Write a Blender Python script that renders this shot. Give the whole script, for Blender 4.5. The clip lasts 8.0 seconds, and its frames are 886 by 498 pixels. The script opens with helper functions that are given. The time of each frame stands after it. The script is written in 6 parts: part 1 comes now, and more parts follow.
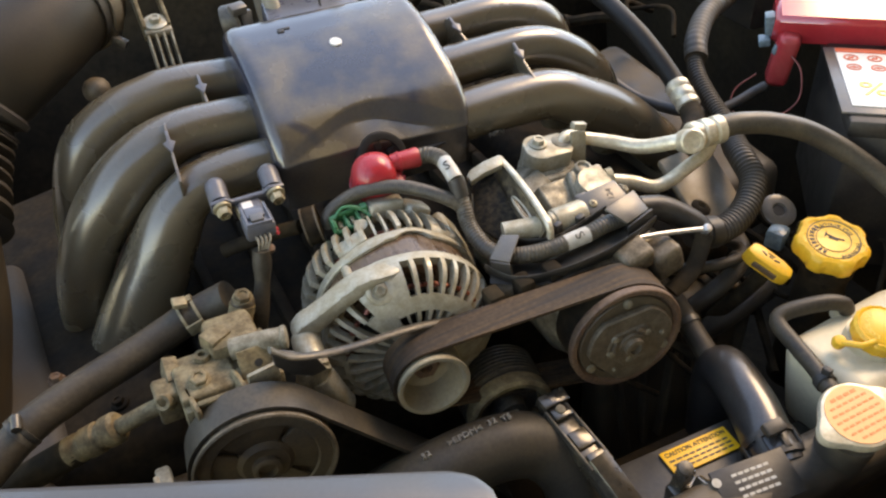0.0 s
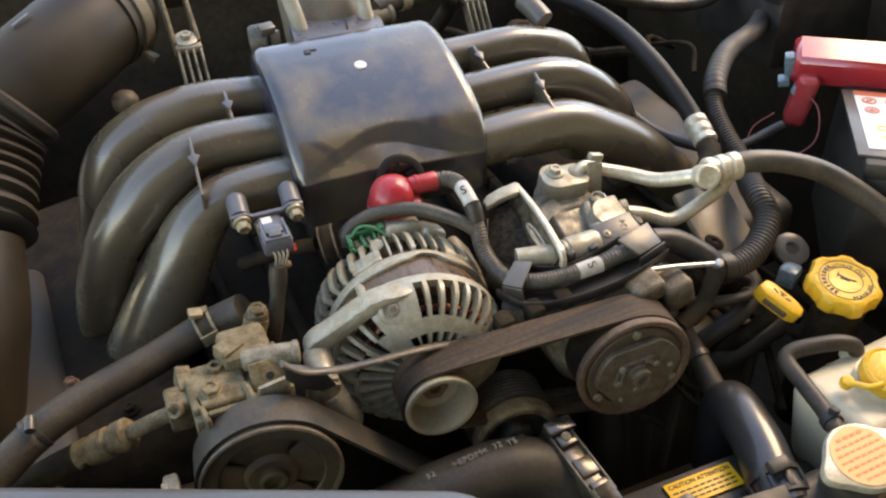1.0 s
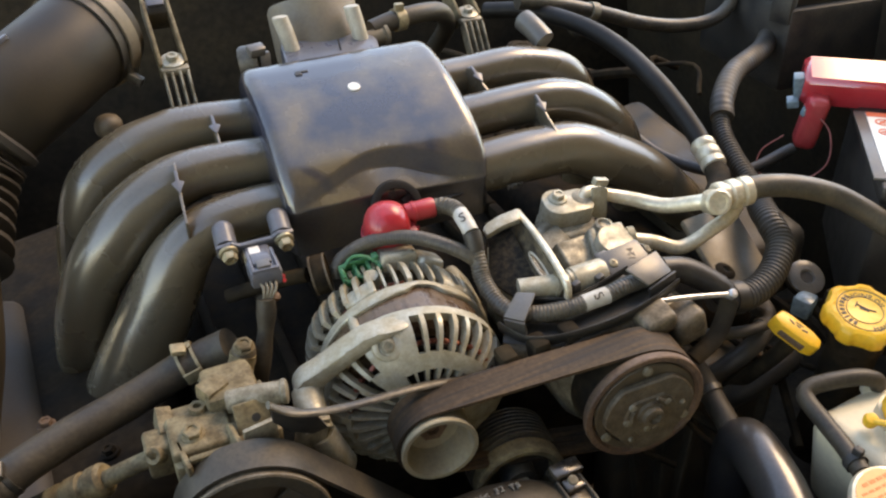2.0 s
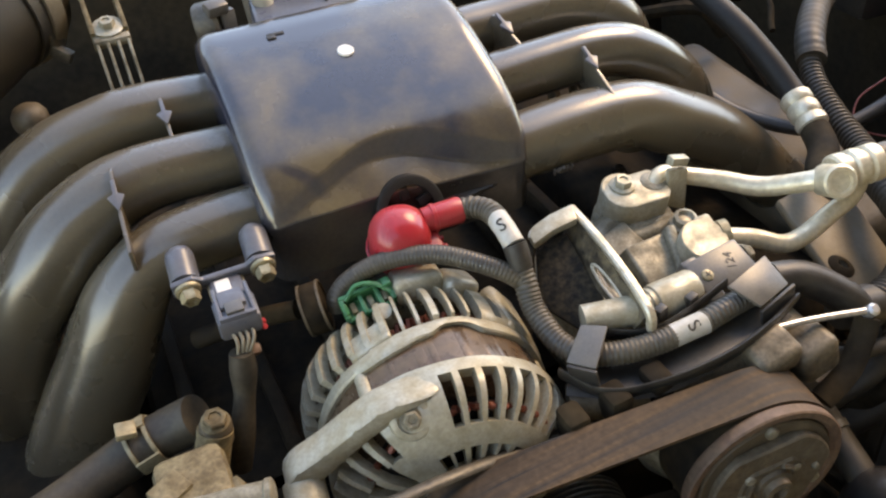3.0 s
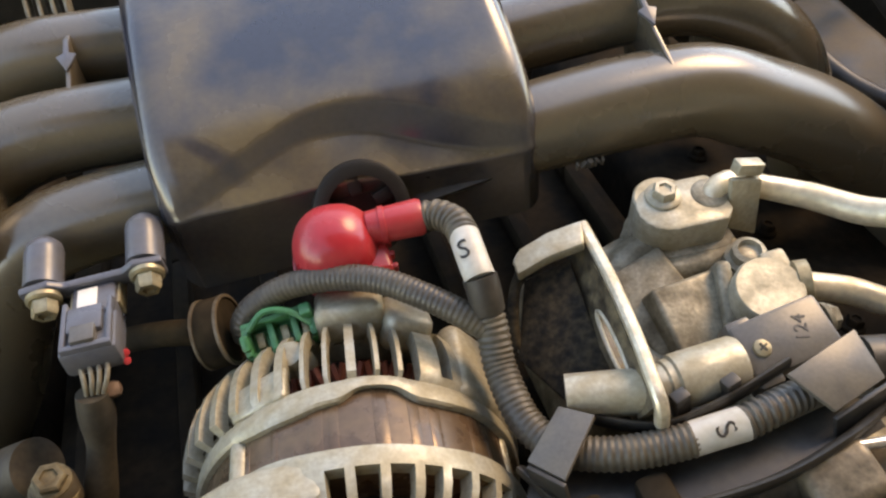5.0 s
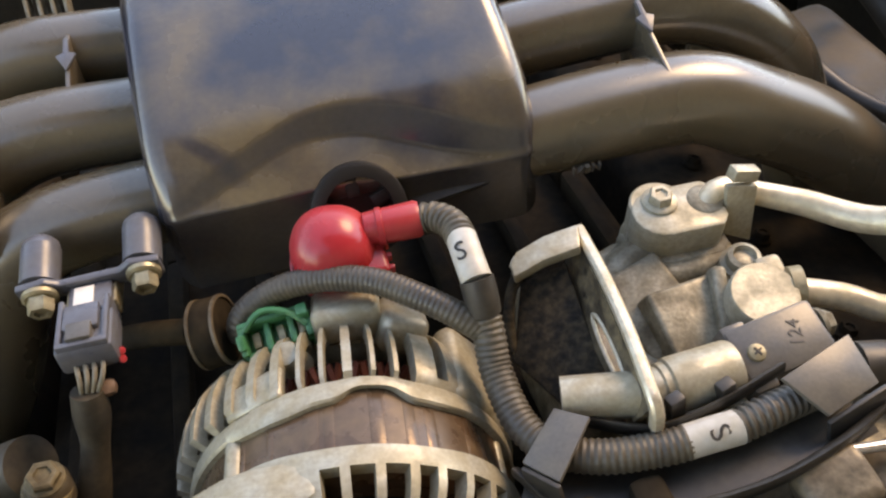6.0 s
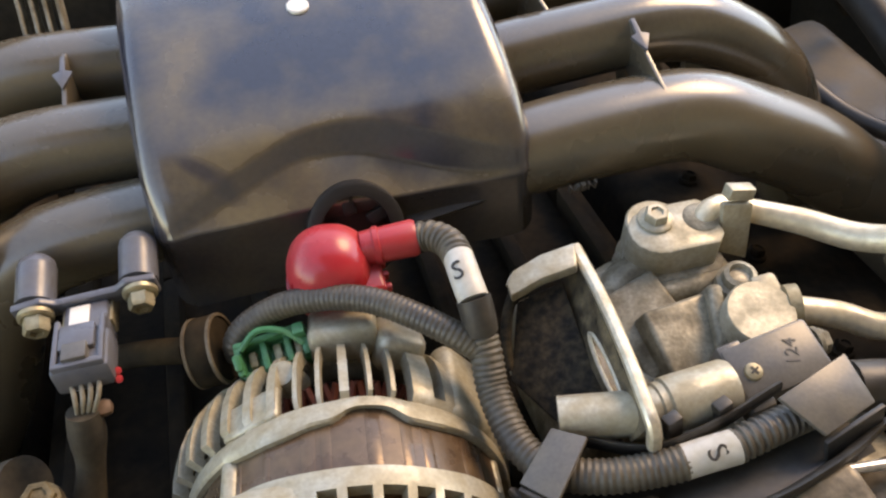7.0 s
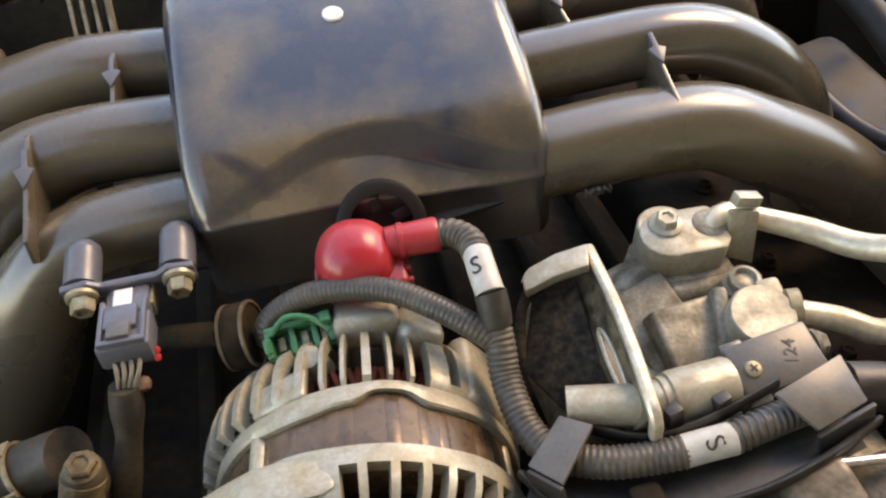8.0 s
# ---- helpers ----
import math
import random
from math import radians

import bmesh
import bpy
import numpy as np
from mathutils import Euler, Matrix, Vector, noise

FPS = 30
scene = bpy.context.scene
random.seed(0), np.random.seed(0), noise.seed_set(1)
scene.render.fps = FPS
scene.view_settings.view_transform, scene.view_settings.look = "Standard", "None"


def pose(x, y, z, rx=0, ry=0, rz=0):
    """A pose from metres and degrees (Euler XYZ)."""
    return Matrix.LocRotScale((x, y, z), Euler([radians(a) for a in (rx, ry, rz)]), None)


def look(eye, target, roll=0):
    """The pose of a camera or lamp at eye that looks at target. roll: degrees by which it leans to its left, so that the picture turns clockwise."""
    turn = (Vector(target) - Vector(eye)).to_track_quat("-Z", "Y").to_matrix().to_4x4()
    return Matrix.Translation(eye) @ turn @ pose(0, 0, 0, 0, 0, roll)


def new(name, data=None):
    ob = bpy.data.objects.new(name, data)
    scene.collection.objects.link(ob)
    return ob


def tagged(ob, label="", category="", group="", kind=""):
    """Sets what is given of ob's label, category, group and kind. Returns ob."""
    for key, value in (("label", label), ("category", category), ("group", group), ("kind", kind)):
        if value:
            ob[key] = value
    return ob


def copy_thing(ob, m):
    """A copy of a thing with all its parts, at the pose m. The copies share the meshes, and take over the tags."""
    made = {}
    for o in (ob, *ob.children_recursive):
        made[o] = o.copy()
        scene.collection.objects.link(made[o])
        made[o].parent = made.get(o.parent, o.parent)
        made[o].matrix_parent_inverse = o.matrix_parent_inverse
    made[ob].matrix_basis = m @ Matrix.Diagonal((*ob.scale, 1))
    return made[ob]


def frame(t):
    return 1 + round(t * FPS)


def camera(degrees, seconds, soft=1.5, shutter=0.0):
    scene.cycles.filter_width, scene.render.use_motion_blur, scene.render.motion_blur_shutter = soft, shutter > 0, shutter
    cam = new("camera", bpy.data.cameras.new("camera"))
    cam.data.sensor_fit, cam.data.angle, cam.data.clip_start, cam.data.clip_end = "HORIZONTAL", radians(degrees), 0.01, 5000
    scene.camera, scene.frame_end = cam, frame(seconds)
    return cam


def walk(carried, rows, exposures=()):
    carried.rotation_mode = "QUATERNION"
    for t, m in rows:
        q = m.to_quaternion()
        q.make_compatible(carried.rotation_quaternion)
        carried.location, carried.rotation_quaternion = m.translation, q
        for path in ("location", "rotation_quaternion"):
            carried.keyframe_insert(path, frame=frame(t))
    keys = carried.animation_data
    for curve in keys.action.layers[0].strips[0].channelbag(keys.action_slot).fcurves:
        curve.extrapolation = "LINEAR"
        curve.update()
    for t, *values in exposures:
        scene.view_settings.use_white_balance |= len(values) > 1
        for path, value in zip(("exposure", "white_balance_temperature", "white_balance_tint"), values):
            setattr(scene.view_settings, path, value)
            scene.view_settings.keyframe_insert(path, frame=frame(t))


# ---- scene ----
cam = camera(55.2, 8.0, soft=2.3)
PATH = [
    (0, (-0.2396, -0.7158, 1.4061), (0.0904, 0.0131, 0.8063), -3.02),
    (0.5, (-0.2448, -0.722, 1.4077), (0.0842, 0.0159, 0.8184), -2.00),
    (1, (-0.2431, -0.7245, 1.4113), (0.0793, 0.0267, 0.8353), -1.14),
    (1.5, (-0.243, -0.7172, 1.4066), (0.089, 0.0324, 0.834), -0.08),
    (2, (-0.2277, -0.6901, 1.3931), (0.103, 0.0741, 0.8393), -1.25),
    (2.2, (-0.2179, -0.6661, 1.3837), (0.098, 0.1075, 0.8345), -2.46),
    (3.3, (-0.1047, -0.4499, 1.3001), (0.171, 0.2798, 0.6743), -6.85),
    (3.5, (-0.0517, -0.4187, 1.2839), (0.1677, 0.3362, 0.6658), -8.71),
    (4, (-0.0031, -0.3848, 1.2767), (0.1732, 0.3647, 0.6386), -9.32),
    (4.5, (-0.0173, -0.3904, 1.2628), (0.1299, 0.345, 0.6014), -7.80),
    (6, (-0.0255, -0.3989, 1.2565), (0.1272, 0.345, 0.6059), -6.07),
    (6.5, (-0.0229, -0.3976, 1.2581), (0.1372, 0.3476, 0.6107), -6.02),
    (7, (-0.0255, -0.3964, 1.2598), (0.1359, 0.3535, 0.6183), -5.77),
    (7.5, (-0.0253, -0.3999, 1.2593), (0.1332, 0.351, 0.6183), -5.41),
    (8, (-0.0295, -0.4189, 1.2728), (0.1081, 0.3413, 0.6379), -5.34),
]
walk(cam, [(t, look(eye, target, roll)) for t, eye, target, roll in PATH], exposures=[(0.0, 2.72, 11500.0, 17.0), (2.2, 2.72, 11500.0, 17.0), (3.5, 2.73, 11500.0, 18.0), (4.0, 2.71, 11700.0, 18.0), (4.5, 2.68, 12500.0, 18.0), (6.0, 2.67, 12000.0, 20.0), (7.5, 2.69, 11900.0, 20.0), (8.0, 2.74, 11900.0, 20.0)])

# ---- world and sun ----
world = bpy.data.worlds.new("sky")
scene.world = world
world.use_nodes = True
wn = world.node_tree.nodes
sky = wn.new("ShaderNodeTexSky")
sky.sky_type, sky.sun_disc = "NISHITA", False
sky.sun_elevation, sky.sun_rotation = radians(45), radians(71)
sky.dust_density, sky.ozone_density = 0.2, 5.0
wn["Background"].inputs["Strength"].default_value = 0.15
world.node_tree.links.new(sky.outputs[0], wn["Background"].inputs["Color"])
sun_data = bpy.data.lights.new("sun", "SUN")
sun_data.energy, sun_data.angle, sun_data.color = 0.45, radians(26), (1.0, 0.85, 0.64)
sun = new("sun", sun_data)
sun.matrix_world = look((1.35, 0.46, 2.43), (0, 0, 1.0))


# ---- materials ----
def mat(name, base, rough=0.5, metal=0.0, dust=0.0, dust_col=(0.17, 0.145, 0.11), scale=60.0, bump=0.15, var=0.25,
        patch=9.0, spec=0.5, coat=0.0, up=0.0, soft=0.45, slope_dim=False, wipe_sheen=None, stretch=None):
    """A worn surface: a base colour with grain, and patches of dust that are rougher; up: dust colour added on upward
    faces.
    """
    dust_col = (dust_col[0] * 1.08, dust_col[1], dust_col[2] * 0.82)  # road dust is a warm ochre
    m = bpy.data.materials.new(name)
    m.use_nodes = True
    n, l = m.node_tree.nodes, m.node_tree.links
    p = n["Principled BSDF"]
    tc = n.new("ShaderNodeTexCoord")
    geo = n.new("ShaderNodeNewGeometry")
    fine, big = n.new("ShaderNodeTexNoise"), n.new("ShaderNodeTexNoise")
    for tex, sc, det in ((fine, scale, 6.0), (big, patch, 5.0)):
        tex.inputs["Scale"].default_value, tex.inputs["Detail"].default_value = sc, det
        l.new(geo.outputs["Position"], tex.inputs["Vector"])
    if stretch:
        # streaks: the large noise is drawn out along one way
        pull = n.new("ShaderNodeVectorMath")
        pull.operation = "MULTIPLY"
        pull.inputs[1].default_value = stretch
        l.new(geo.outputs["Position"], pull.inputs[0])
        l.new(pull.outputs[0], big.inputs["Vector"])
    ramp = n.new("ShaderNodeMapRange")
    ramp.inputs["From Min"].default_value, ramp.inputs["From Max"].default_value = 0.34, 0.66
    l.new(big.outputs["Fac"], ramp.inputs["Value"])
    grain = n.new("ShaderNodeMapRange")
    grain.inputs["To Min"].default_value, grain.inputs["To Max"].default_value = 1 - var, 1 + var
    grain.inputs["From Min"].default_value, grain.inputs["From Max"].default_value = 0.3, 0.7
    l.new(fine.outputs["Fac"], grain.inputs["Value"])
    fac = n.new("ShaderNodeMath")
    fac.operation = "MULTIPLY"
    fac.inputs[1].default_value = dust
    l.new(ramp.outputs[0], fac.inputs[0])
    amount = fac.outputs[0]
    if wipe_sheen:
        # patches with less dust and ragged edges: wiped plastic, and reflected sky painted in
        amount = None
        for at, size, turn, floor_ in wipe_sheen:
            away, scl, ln, wob_, edge = (n.new("ShaderNodeVectorMath"), n.new("ShaderNodeVectorMath"), n.new("ShaderNodeVectorMath"), n.new("ShaderNodeMath"), n.new("ShaderNodeMapRange"))
            away.operation, scl.operation, ln.operation, wob_.operation = "SUBTRACT", "MULTIPLY", "LENGTH", "MULTIPLY_ADD"
            away.inputs[1].default_value, scl.inputs[1].default_value = (*at, 0), (*size, 0)
            l.new(geo.outputs["Position"], away.inputs[0])
            spin = n.new("ShaderNodeVectorRotate")
            spin.rotation_type = "Z_AXIS"
            spin.inputs["Angle"].default_value = -math.radians(turn)
            l.new(away.outputs[0], spin.inputs["Vector"])
            l.new(spin.outputs[0], scl.inputs[0])
            edge.inputs["To Min"].default_value = floor_
            l.new(scl.outputs[0], ln.inputs[0])
            l.new(big.outputs["Fac"], wob_.inputs[0])
            wob_.inputs[1].default_value = 2.4
            l.new(ln.outputs["Value"], wob_.inputs[2])
            edge.inputs["From Min"].default_value, edge.inputs["From Max"].default_value = 1.5, 2.95
            edge.inputs["To Max"].default_value = dust
            l.new(wob_.outputs[0], edge.inputs["Value"])
            if amount is None:
                amount = edge.outputs[0]
            else:
                low = n.new("ShaderNodeMath")
                low.operation = "MINIMUM"
                l.new(amount, low.inputs[0])
                l.new(edge.outputs[0], low.inputs[1])
                amount = low.outputs[0]
    if slope_dim:
        # less dust on steep faces, which also puts shade on roll and underside
        sep0 = n.new("ShaderNodeSeparateXYZ")
        l.new(geo.outputs["Normal"], sep0.inputs[0])
        top = n.new("ShaderNodeMapRange")
        top.inputs["From Min"].default_value, top.inputs["From Max"].default_value = 0.3, 0.75
        top.inputs["To Min"].default_value = 0.38
        l.new(sep0.outputs["Z"], top.inputs["Value"])
        cover = n.new("ShaderNodeMath")
        cover.operation = "MULTIPLY"
        l.new(amount, cover.inputs[0])
        l.new(top.outputs[0], cover.inputs[1])
        amount = cover.outputs[0]
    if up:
        # more of the dust colour the further a face points up
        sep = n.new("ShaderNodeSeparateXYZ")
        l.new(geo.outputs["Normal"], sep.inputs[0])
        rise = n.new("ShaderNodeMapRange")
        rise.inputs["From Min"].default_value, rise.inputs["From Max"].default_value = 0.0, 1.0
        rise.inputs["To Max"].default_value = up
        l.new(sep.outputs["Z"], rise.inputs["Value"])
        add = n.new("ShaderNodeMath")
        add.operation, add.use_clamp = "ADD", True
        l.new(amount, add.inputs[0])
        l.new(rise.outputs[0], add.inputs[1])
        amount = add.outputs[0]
    mix = n.new("ShaderNodeMix")
    mix.data_type = "RGBA"
    mix.inputs["A"].default_value, mix.inputs["B"].default_value = (*base, 1), (*dust_col, 1)
    l.new(amount, mix.inputs["Factor"])
    mul = n.new("ShaderNodeMix")
    mul.data_type, mul.blend_type = "RGBA", "MULTIPLY"
    mul.inputs["Factor"].default_value = 1.0
    l.new(mix.outputs["Result"], mul.inputs["A"])
    comb = n.new("ShaderNodeCombineColor")
    for k in ("Red", "Green", "Blue"):
        l.new(grain.outputs[0], comb.inputs[k])
    l.new(comb.outputs[0], mul.inputs["B"])
    l.new(mul.outputs["Result"], p.inputs["Base Color"])
    rr = n.new("ShaderNodeMapRange")
    rr.inputs["To Min"].default_value, rr.inputs["To Max"].default_value = rough, min(1.0, rough + soft)
    l.new(amount, rr.inputs["Value"])
    l.new(rr.outputs[0], p.inputs["Roughness"])
    if metal:
        mm = n.new("ShaderNodeMapRange")
        mm.inputs["To Min"].default_value, mm.inputs["To Max"].default_value = metal, 0.0
        l.new(amount, mm.inputs["Value"])
        l.new(mm.outputs[0], p.inputs["Metallic"])
    p.inputs["Specular IOR Level"].default_value = spec
    p.inputs["Coat Weight"].default_value = coat
    p.inputs["Coat Roughness"].default_value = 0.15
    if bump:
        b = n.new("ShaderNodeBump")
        b.inputs["Strength"].default_value, b.inputs["Distance"].default_value = bump, 0.001
        l.new(fine.outputs["Fac"], b.inputs["Height"])
        l.new(b.outputs[0], p.inputs["Normal"])
    return m


# the bluish base stands in for sky mirrored in black plastic
M_PLENUM = mat("plenum_plastic", (0.0145, 0.0215, 0.039), 0.15, dust=0.92, dust_col=(0.155, 0.123, 0.07), scale=300, patch=26, bump=0.03, var=0.1, soft=0.22, slope_dim=True, spec=0.8, coat=0.12,
               wipe_sheen=(((0.022, 0.031), (10.5, 18.0), -10, 0.05), ((-0.093, 0.04), (40.0, 11.0), 0, 0.1), ((-0.065, -0.0197), (52.0, 240.0), -28, 0.2), ((-0.03, 0.105), (8.0, 14.5), 6, 0.12)))
M_RUNNER = mat("runner_plastic", (0.08, 0.067, 0.047), 0.22, dust=0.5, dust_col=(0.12, 0.098, 0.069), scale=320, patch=14, bump=0.03, var=0.08, soft=0.18, spec=1.0, coat=0.08)
M_DUCT = mat("duct_plastic", (0.017, 0.0135, 0.0095), 0.45, dust=0.6, dust_col=(0.05, 0.037, 0.022), spec=0.3, scale=320, patch=14, bump=0.03, var=0.08, soft=0.25)
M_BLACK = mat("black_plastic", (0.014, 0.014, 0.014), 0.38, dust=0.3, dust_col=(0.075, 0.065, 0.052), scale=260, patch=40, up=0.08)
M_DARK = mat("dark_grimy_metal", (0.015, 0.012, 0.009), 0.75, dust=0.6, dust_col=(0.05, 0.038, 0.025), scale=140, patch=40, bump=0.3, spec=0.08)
# dimmer copy of M_DARK: shade of the deep gaps put into the colour
M_SHADEBLOCK = mat("shaded_grimy_metal", (0.0135, 0.011, 0.0085), 0.75, dust=0.5, dust_col=(0.04, 0.03, 0.021), scale=140, patch=40, bump=0.3, spec=0.08)
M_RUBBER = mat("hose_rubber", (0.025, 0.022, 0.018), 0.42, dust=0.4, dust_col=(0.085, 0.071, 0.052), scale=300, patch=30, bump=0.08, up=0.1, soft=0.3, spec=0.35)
M_GLOSSHOSE = mat("clean_hose_rubber", (0.024, 0.0235, 0.024), 0.3, dust=0.25, dust_col=(0.05, 0.043, 0.033), scale=300, patch=30, bump=0.06, coat=0.6)
M_LOOM = mat("ribbed_loom_plastic", (0.052, 0.046, 0.037), 0.4, dust=0.5, dust_col=(0.11, 0.096, 0.073), scale=300, patch=40, bump=0.05, soft=0.3)
M_TRUNK = mat("dusty_hose_rubber", (0.024, 0.0205, 0.016), 0.5, dust=0.6, dust_col=(0.056, 0.045, 0.031), scale=260, patch=40, bump=0.12, var=0.15, soft=0.3)
M_BELT = mat("belt_rubber", (0.016, 0.014, 0.012), 0.6, dust=0.85, dust_col=(0.092, 0.057, 0.033), spec=0.25, scale=260, patch=40, stretch=(0.16, 4.2, 0.16), soft=0.2)
M_ALU = mat("cast_aluminium", (0.4, 0.37, 0.288), 0.36, metal=0.45, dust=0.7, dust_col=(0.2, 0.177, 0.12), scale=460, patch=90, bump=0.16, var=0.13, soft=0.3)
M_ALUD = mat("dirty_cast_aluminium", (0.3, 0.27, 0.2), 0.4, metal=0.4, dust=0.85, dust_col=(0.08, 0.066, 0.042), scale=460, patch=80, bump=0.22, var=0.22, soft=0.3)
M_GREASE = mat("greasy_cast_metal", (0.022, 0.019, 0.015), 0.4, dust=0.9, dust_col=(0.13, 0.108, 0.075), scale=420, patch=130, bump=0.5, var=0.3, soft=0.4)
# near-black casting with pale specks for the bracket's inner side
M_DARKCAST = mat("dark_speckled_casting", (0.012, 0.0105, 0.009), 0.6, dust=0.5, dust_col=(0.085, 0.07, 0.05), scale=420, patch=200, bump=0.4, var=0.3, soft=0.3, spec=0.12)
M_PIPE = mat("bare_aluminium_pipe", (0.66, 0.59, 0.45), 0.3, metal=0.6, dust=0.55, dust_col=(0.36, 0.3, 0.195), scale=260, patch=75, bump=0.12, var=0.14)
M_EDGE = mat("worn_bright_casting", (0.6, 0.545, 0.43), 0.33, metal=0.7, dust=0.5, dust_col=(0.3, 0.25, 0.16), scale=420, patch=110, bump=0.25, var=0.14, soft=0.3)
M_STEEL = mat("bright_steel", (0.62, 0.61, 0.59), 0.25, metal=0.9, dust=0.2, scale=260, bump=0.1)
M_ZINC = mat("yellow_zinc_steel", (0.34, 0.29, 0.185), 0.38, metal=0.6, dust=0.55, dust_col=(0.17, 0.13, 0.075), scale=260, patch=80, bump=0.15)
M_PULLEY = mat("dusty_pulley_steel", (0.078, 0.061, 0.041), 0.45, metal=0.25, dust=0.6, dust_col=(0.1, 0.076, 0.049), scale=300, patch=60, bump=0.2, var=0.15)
M_PLATE = mat("scuffed_clutch_plate", (0.145, 0.115, 0.078), 0.45, metal=0.35, dust=0.8, dust_col=(0.055, 0.042, 0.027), scale=340, patch=75, bump=0.3, var=0.28)
M_RUST = mat("rusty_steel", (0.12, 0.068, 0.043), 0.6, metal=0.1, dust=0.5, dust_col=(0.12, 0.085, 0.06), scale=260, patch=70, bump=0.3, var=0.3)
M_STATOR = mat("stator_laminations", (0.1, 0.06, 0.037), 0.18, metal=0.35, dust=0.5, dust_col=(0.13, 0.094, 0.062), scale=200, patch=70, bump=0.12, var=0.2)
M_COPPER = mat("copper_winding", (0.16, 0.045, 0.028), 0.4, metal=0.5, scale=200)
M_RED = mat("red_plastic", (0.41, 0.024, 0.032), 0.24, dust=0.4, dust_col=(0.48, 0.11, 0.115), scale=200, patch=30, bump=0.03, var=0.06)
M_GREEN = mat("green_plastic", (0.016, 0.19, 0.08), 0.33, dust=0.25, dust_col=(0.08, 0.14, 0.08), scale=200, patch=60, bump=0.05)
M_YELLOW = mat("yellow_plastic", (0.8, 0.43, 0.035), 0.38, dust=0.2, dust_col=(0.5, 0.27, 0.05), scale=260, patch=60, bump=0.06, var=0.08)
M_GREY = mat("grey_plastic", (0.095, 0.102, 0.122), 0.26, var=0.1, dust=0.35, dust_col=(0.1, 0.09, 0.076), scale=300, patch=60, bump=0.04, soft=0.3)
M_TAPE = mat("grey_plastic_cover", (0.09, 0.083, 0.073), 0.3, dust=0.3, dust_col=(0.15, 0.135, 0.11), scale=500, patch=70, bump=0.06, var=0.12, soft=0.25)
M_BOTTLE = mat("milky_plastic", (0.54, 0.48, 0.34), 0.35, dust=0.2, dust_col=(0.6, 0.5, 0.32), scale=160, patch=20, bump=0.04, var=0.06)
M_WHITE = mat("white_label", (0.66, 0.64, 0.59), 0.38, dust=0.12, dust_col=(0.55, 0.5, 0.4), scale=260, patch=90, bump=0.03, var=0.05)
M_SLEEVE = mat("printed_sleeve_plastic", (0.48, 0.465, 0.42), 0.3, dust=0.45, dust_col=(0.26, 0.23, 0.17), scale=260, patch=90, bump=0.05, var=0.08)
M_ORANGE = mat("orange_label", (0.85, 0.4, 0.16), 0.42, scale=260, bump=0.02, var=0.04)
M_ORANGEINK = mat("dull_orange_ink", (0.68, 0.22, 0.07), 0.5, scale=260, bump=0, var=0.1)
M_AMBER = mat("amber_label", (0.85, 0.44, 0.02), 0.4, dust=0.1, scale=260, bump=0.02, var=0.05)
M_INK = mat("black_ink", (0.02, 0.019, 0.017), 0.6, scale=260, bump=0, var=0.1)
M_REDINK = mat("red_ink", (0.6, 0.1, 0.04), 0.6, scale=260, bump=0, var=0.1)
M_GOLDINK = mat("gold_ink", (0.7, 0.5, 0.1), 0.5, scale=260, bump=0, var=0.1)
M_GREYINK = mat("grey_ink", (0.2, 0.19, 0.165), 0.6, scale=260, bump=0, var=0.3)
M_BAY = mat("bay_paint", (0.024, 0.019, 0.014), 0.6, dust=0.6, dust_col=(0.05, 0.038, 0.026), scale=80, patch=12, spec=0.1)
M_DUSTY = mat("dust_caked_casting", (0.2, 0.154, 0.08), 0.58, metal=0.1, dust=0.85, dust_col=(0.06, 0.044, 0.025), scale=360, patch=75, bump=0.5, var=0.28)
M_REDCOVER = mat("polished_red_plastic", (0.45, 0.03, 0.04), 0.1, dust=0.1, dust_col=(0.5, 0.13, 0.12), scale=200, patch=30, bump=0.0, var=0.05, coat=1.0, soft=0.1)
M_PIT = mat("oily_black_tray", (0.036, 0.029, 0.022), 0.7, dust=0.5, dust_col=(0.08, 0.062, 0.044), scale=80, patch=12, spec=0.15)
M_MATTE = mat("matte_black_rubber", (0.0095, 0.009, 0.0082), 0.5, dust=0.15, dust_col=(0.025, 0.021, 0.016), scale=260, patch=60, bump=0.05, spec=0.25)
M_WORN = mat("worn_dark_steel", (0.07, 0.065, 0.056), 0.32, metal=0.5, dust=0.5, dust_col=(0.1, 0.085, 0.062), scale=260, patch=60, bump=0.25, var=0.25)
M_PALE = mat("pale_dusty_rim", (0.27, 0.235, 0.165), 0.45, metal=0.2, dust=0.6, dust_col=(0.26, 0.225, 0.155), scale=300, patch=60, bump=0.15, var=0.12)
M_TAN = mat("dusty_cover", (0.13, 0.107, 0.076), 0.45, dust=0.55, dust_col=(0.18, 0.145, 0.098), scale=260, patch=24, bump=0.06, var=0.1)
M_PAINT = mat("glossy_grey_duct", (0.05, 0.05, 0.05), 0.28, dust=0.3, dust_col=(0.075, 0.07, 0.062), scale=300, patch=18, bump=0.03, var=0.06, coat=0.2)
M_GROUND = mat("concrete_ground", (0.3, 0.26, 0.21), 0.8, dust=0.5, dust_col=(0.24, 0.205, 0.16), scale=20, patch=2, bump=0.3)
M_YARD = mat("tan_plaster", (0.4, 0.305, 0.2), 0.85, dust=0.4, dust_col=(0.31, 0.24, 0.16), scale=14, patch=1.5, bump=0.3)
M_TANK = mat("dusty_tank_plastic", (0.03, 0.026, 0.021), 0.4, dust=0.7, dust_col=(0.12, 0.095, 0.068), scale=280, patch=24, bump=0.06, var=0.1)
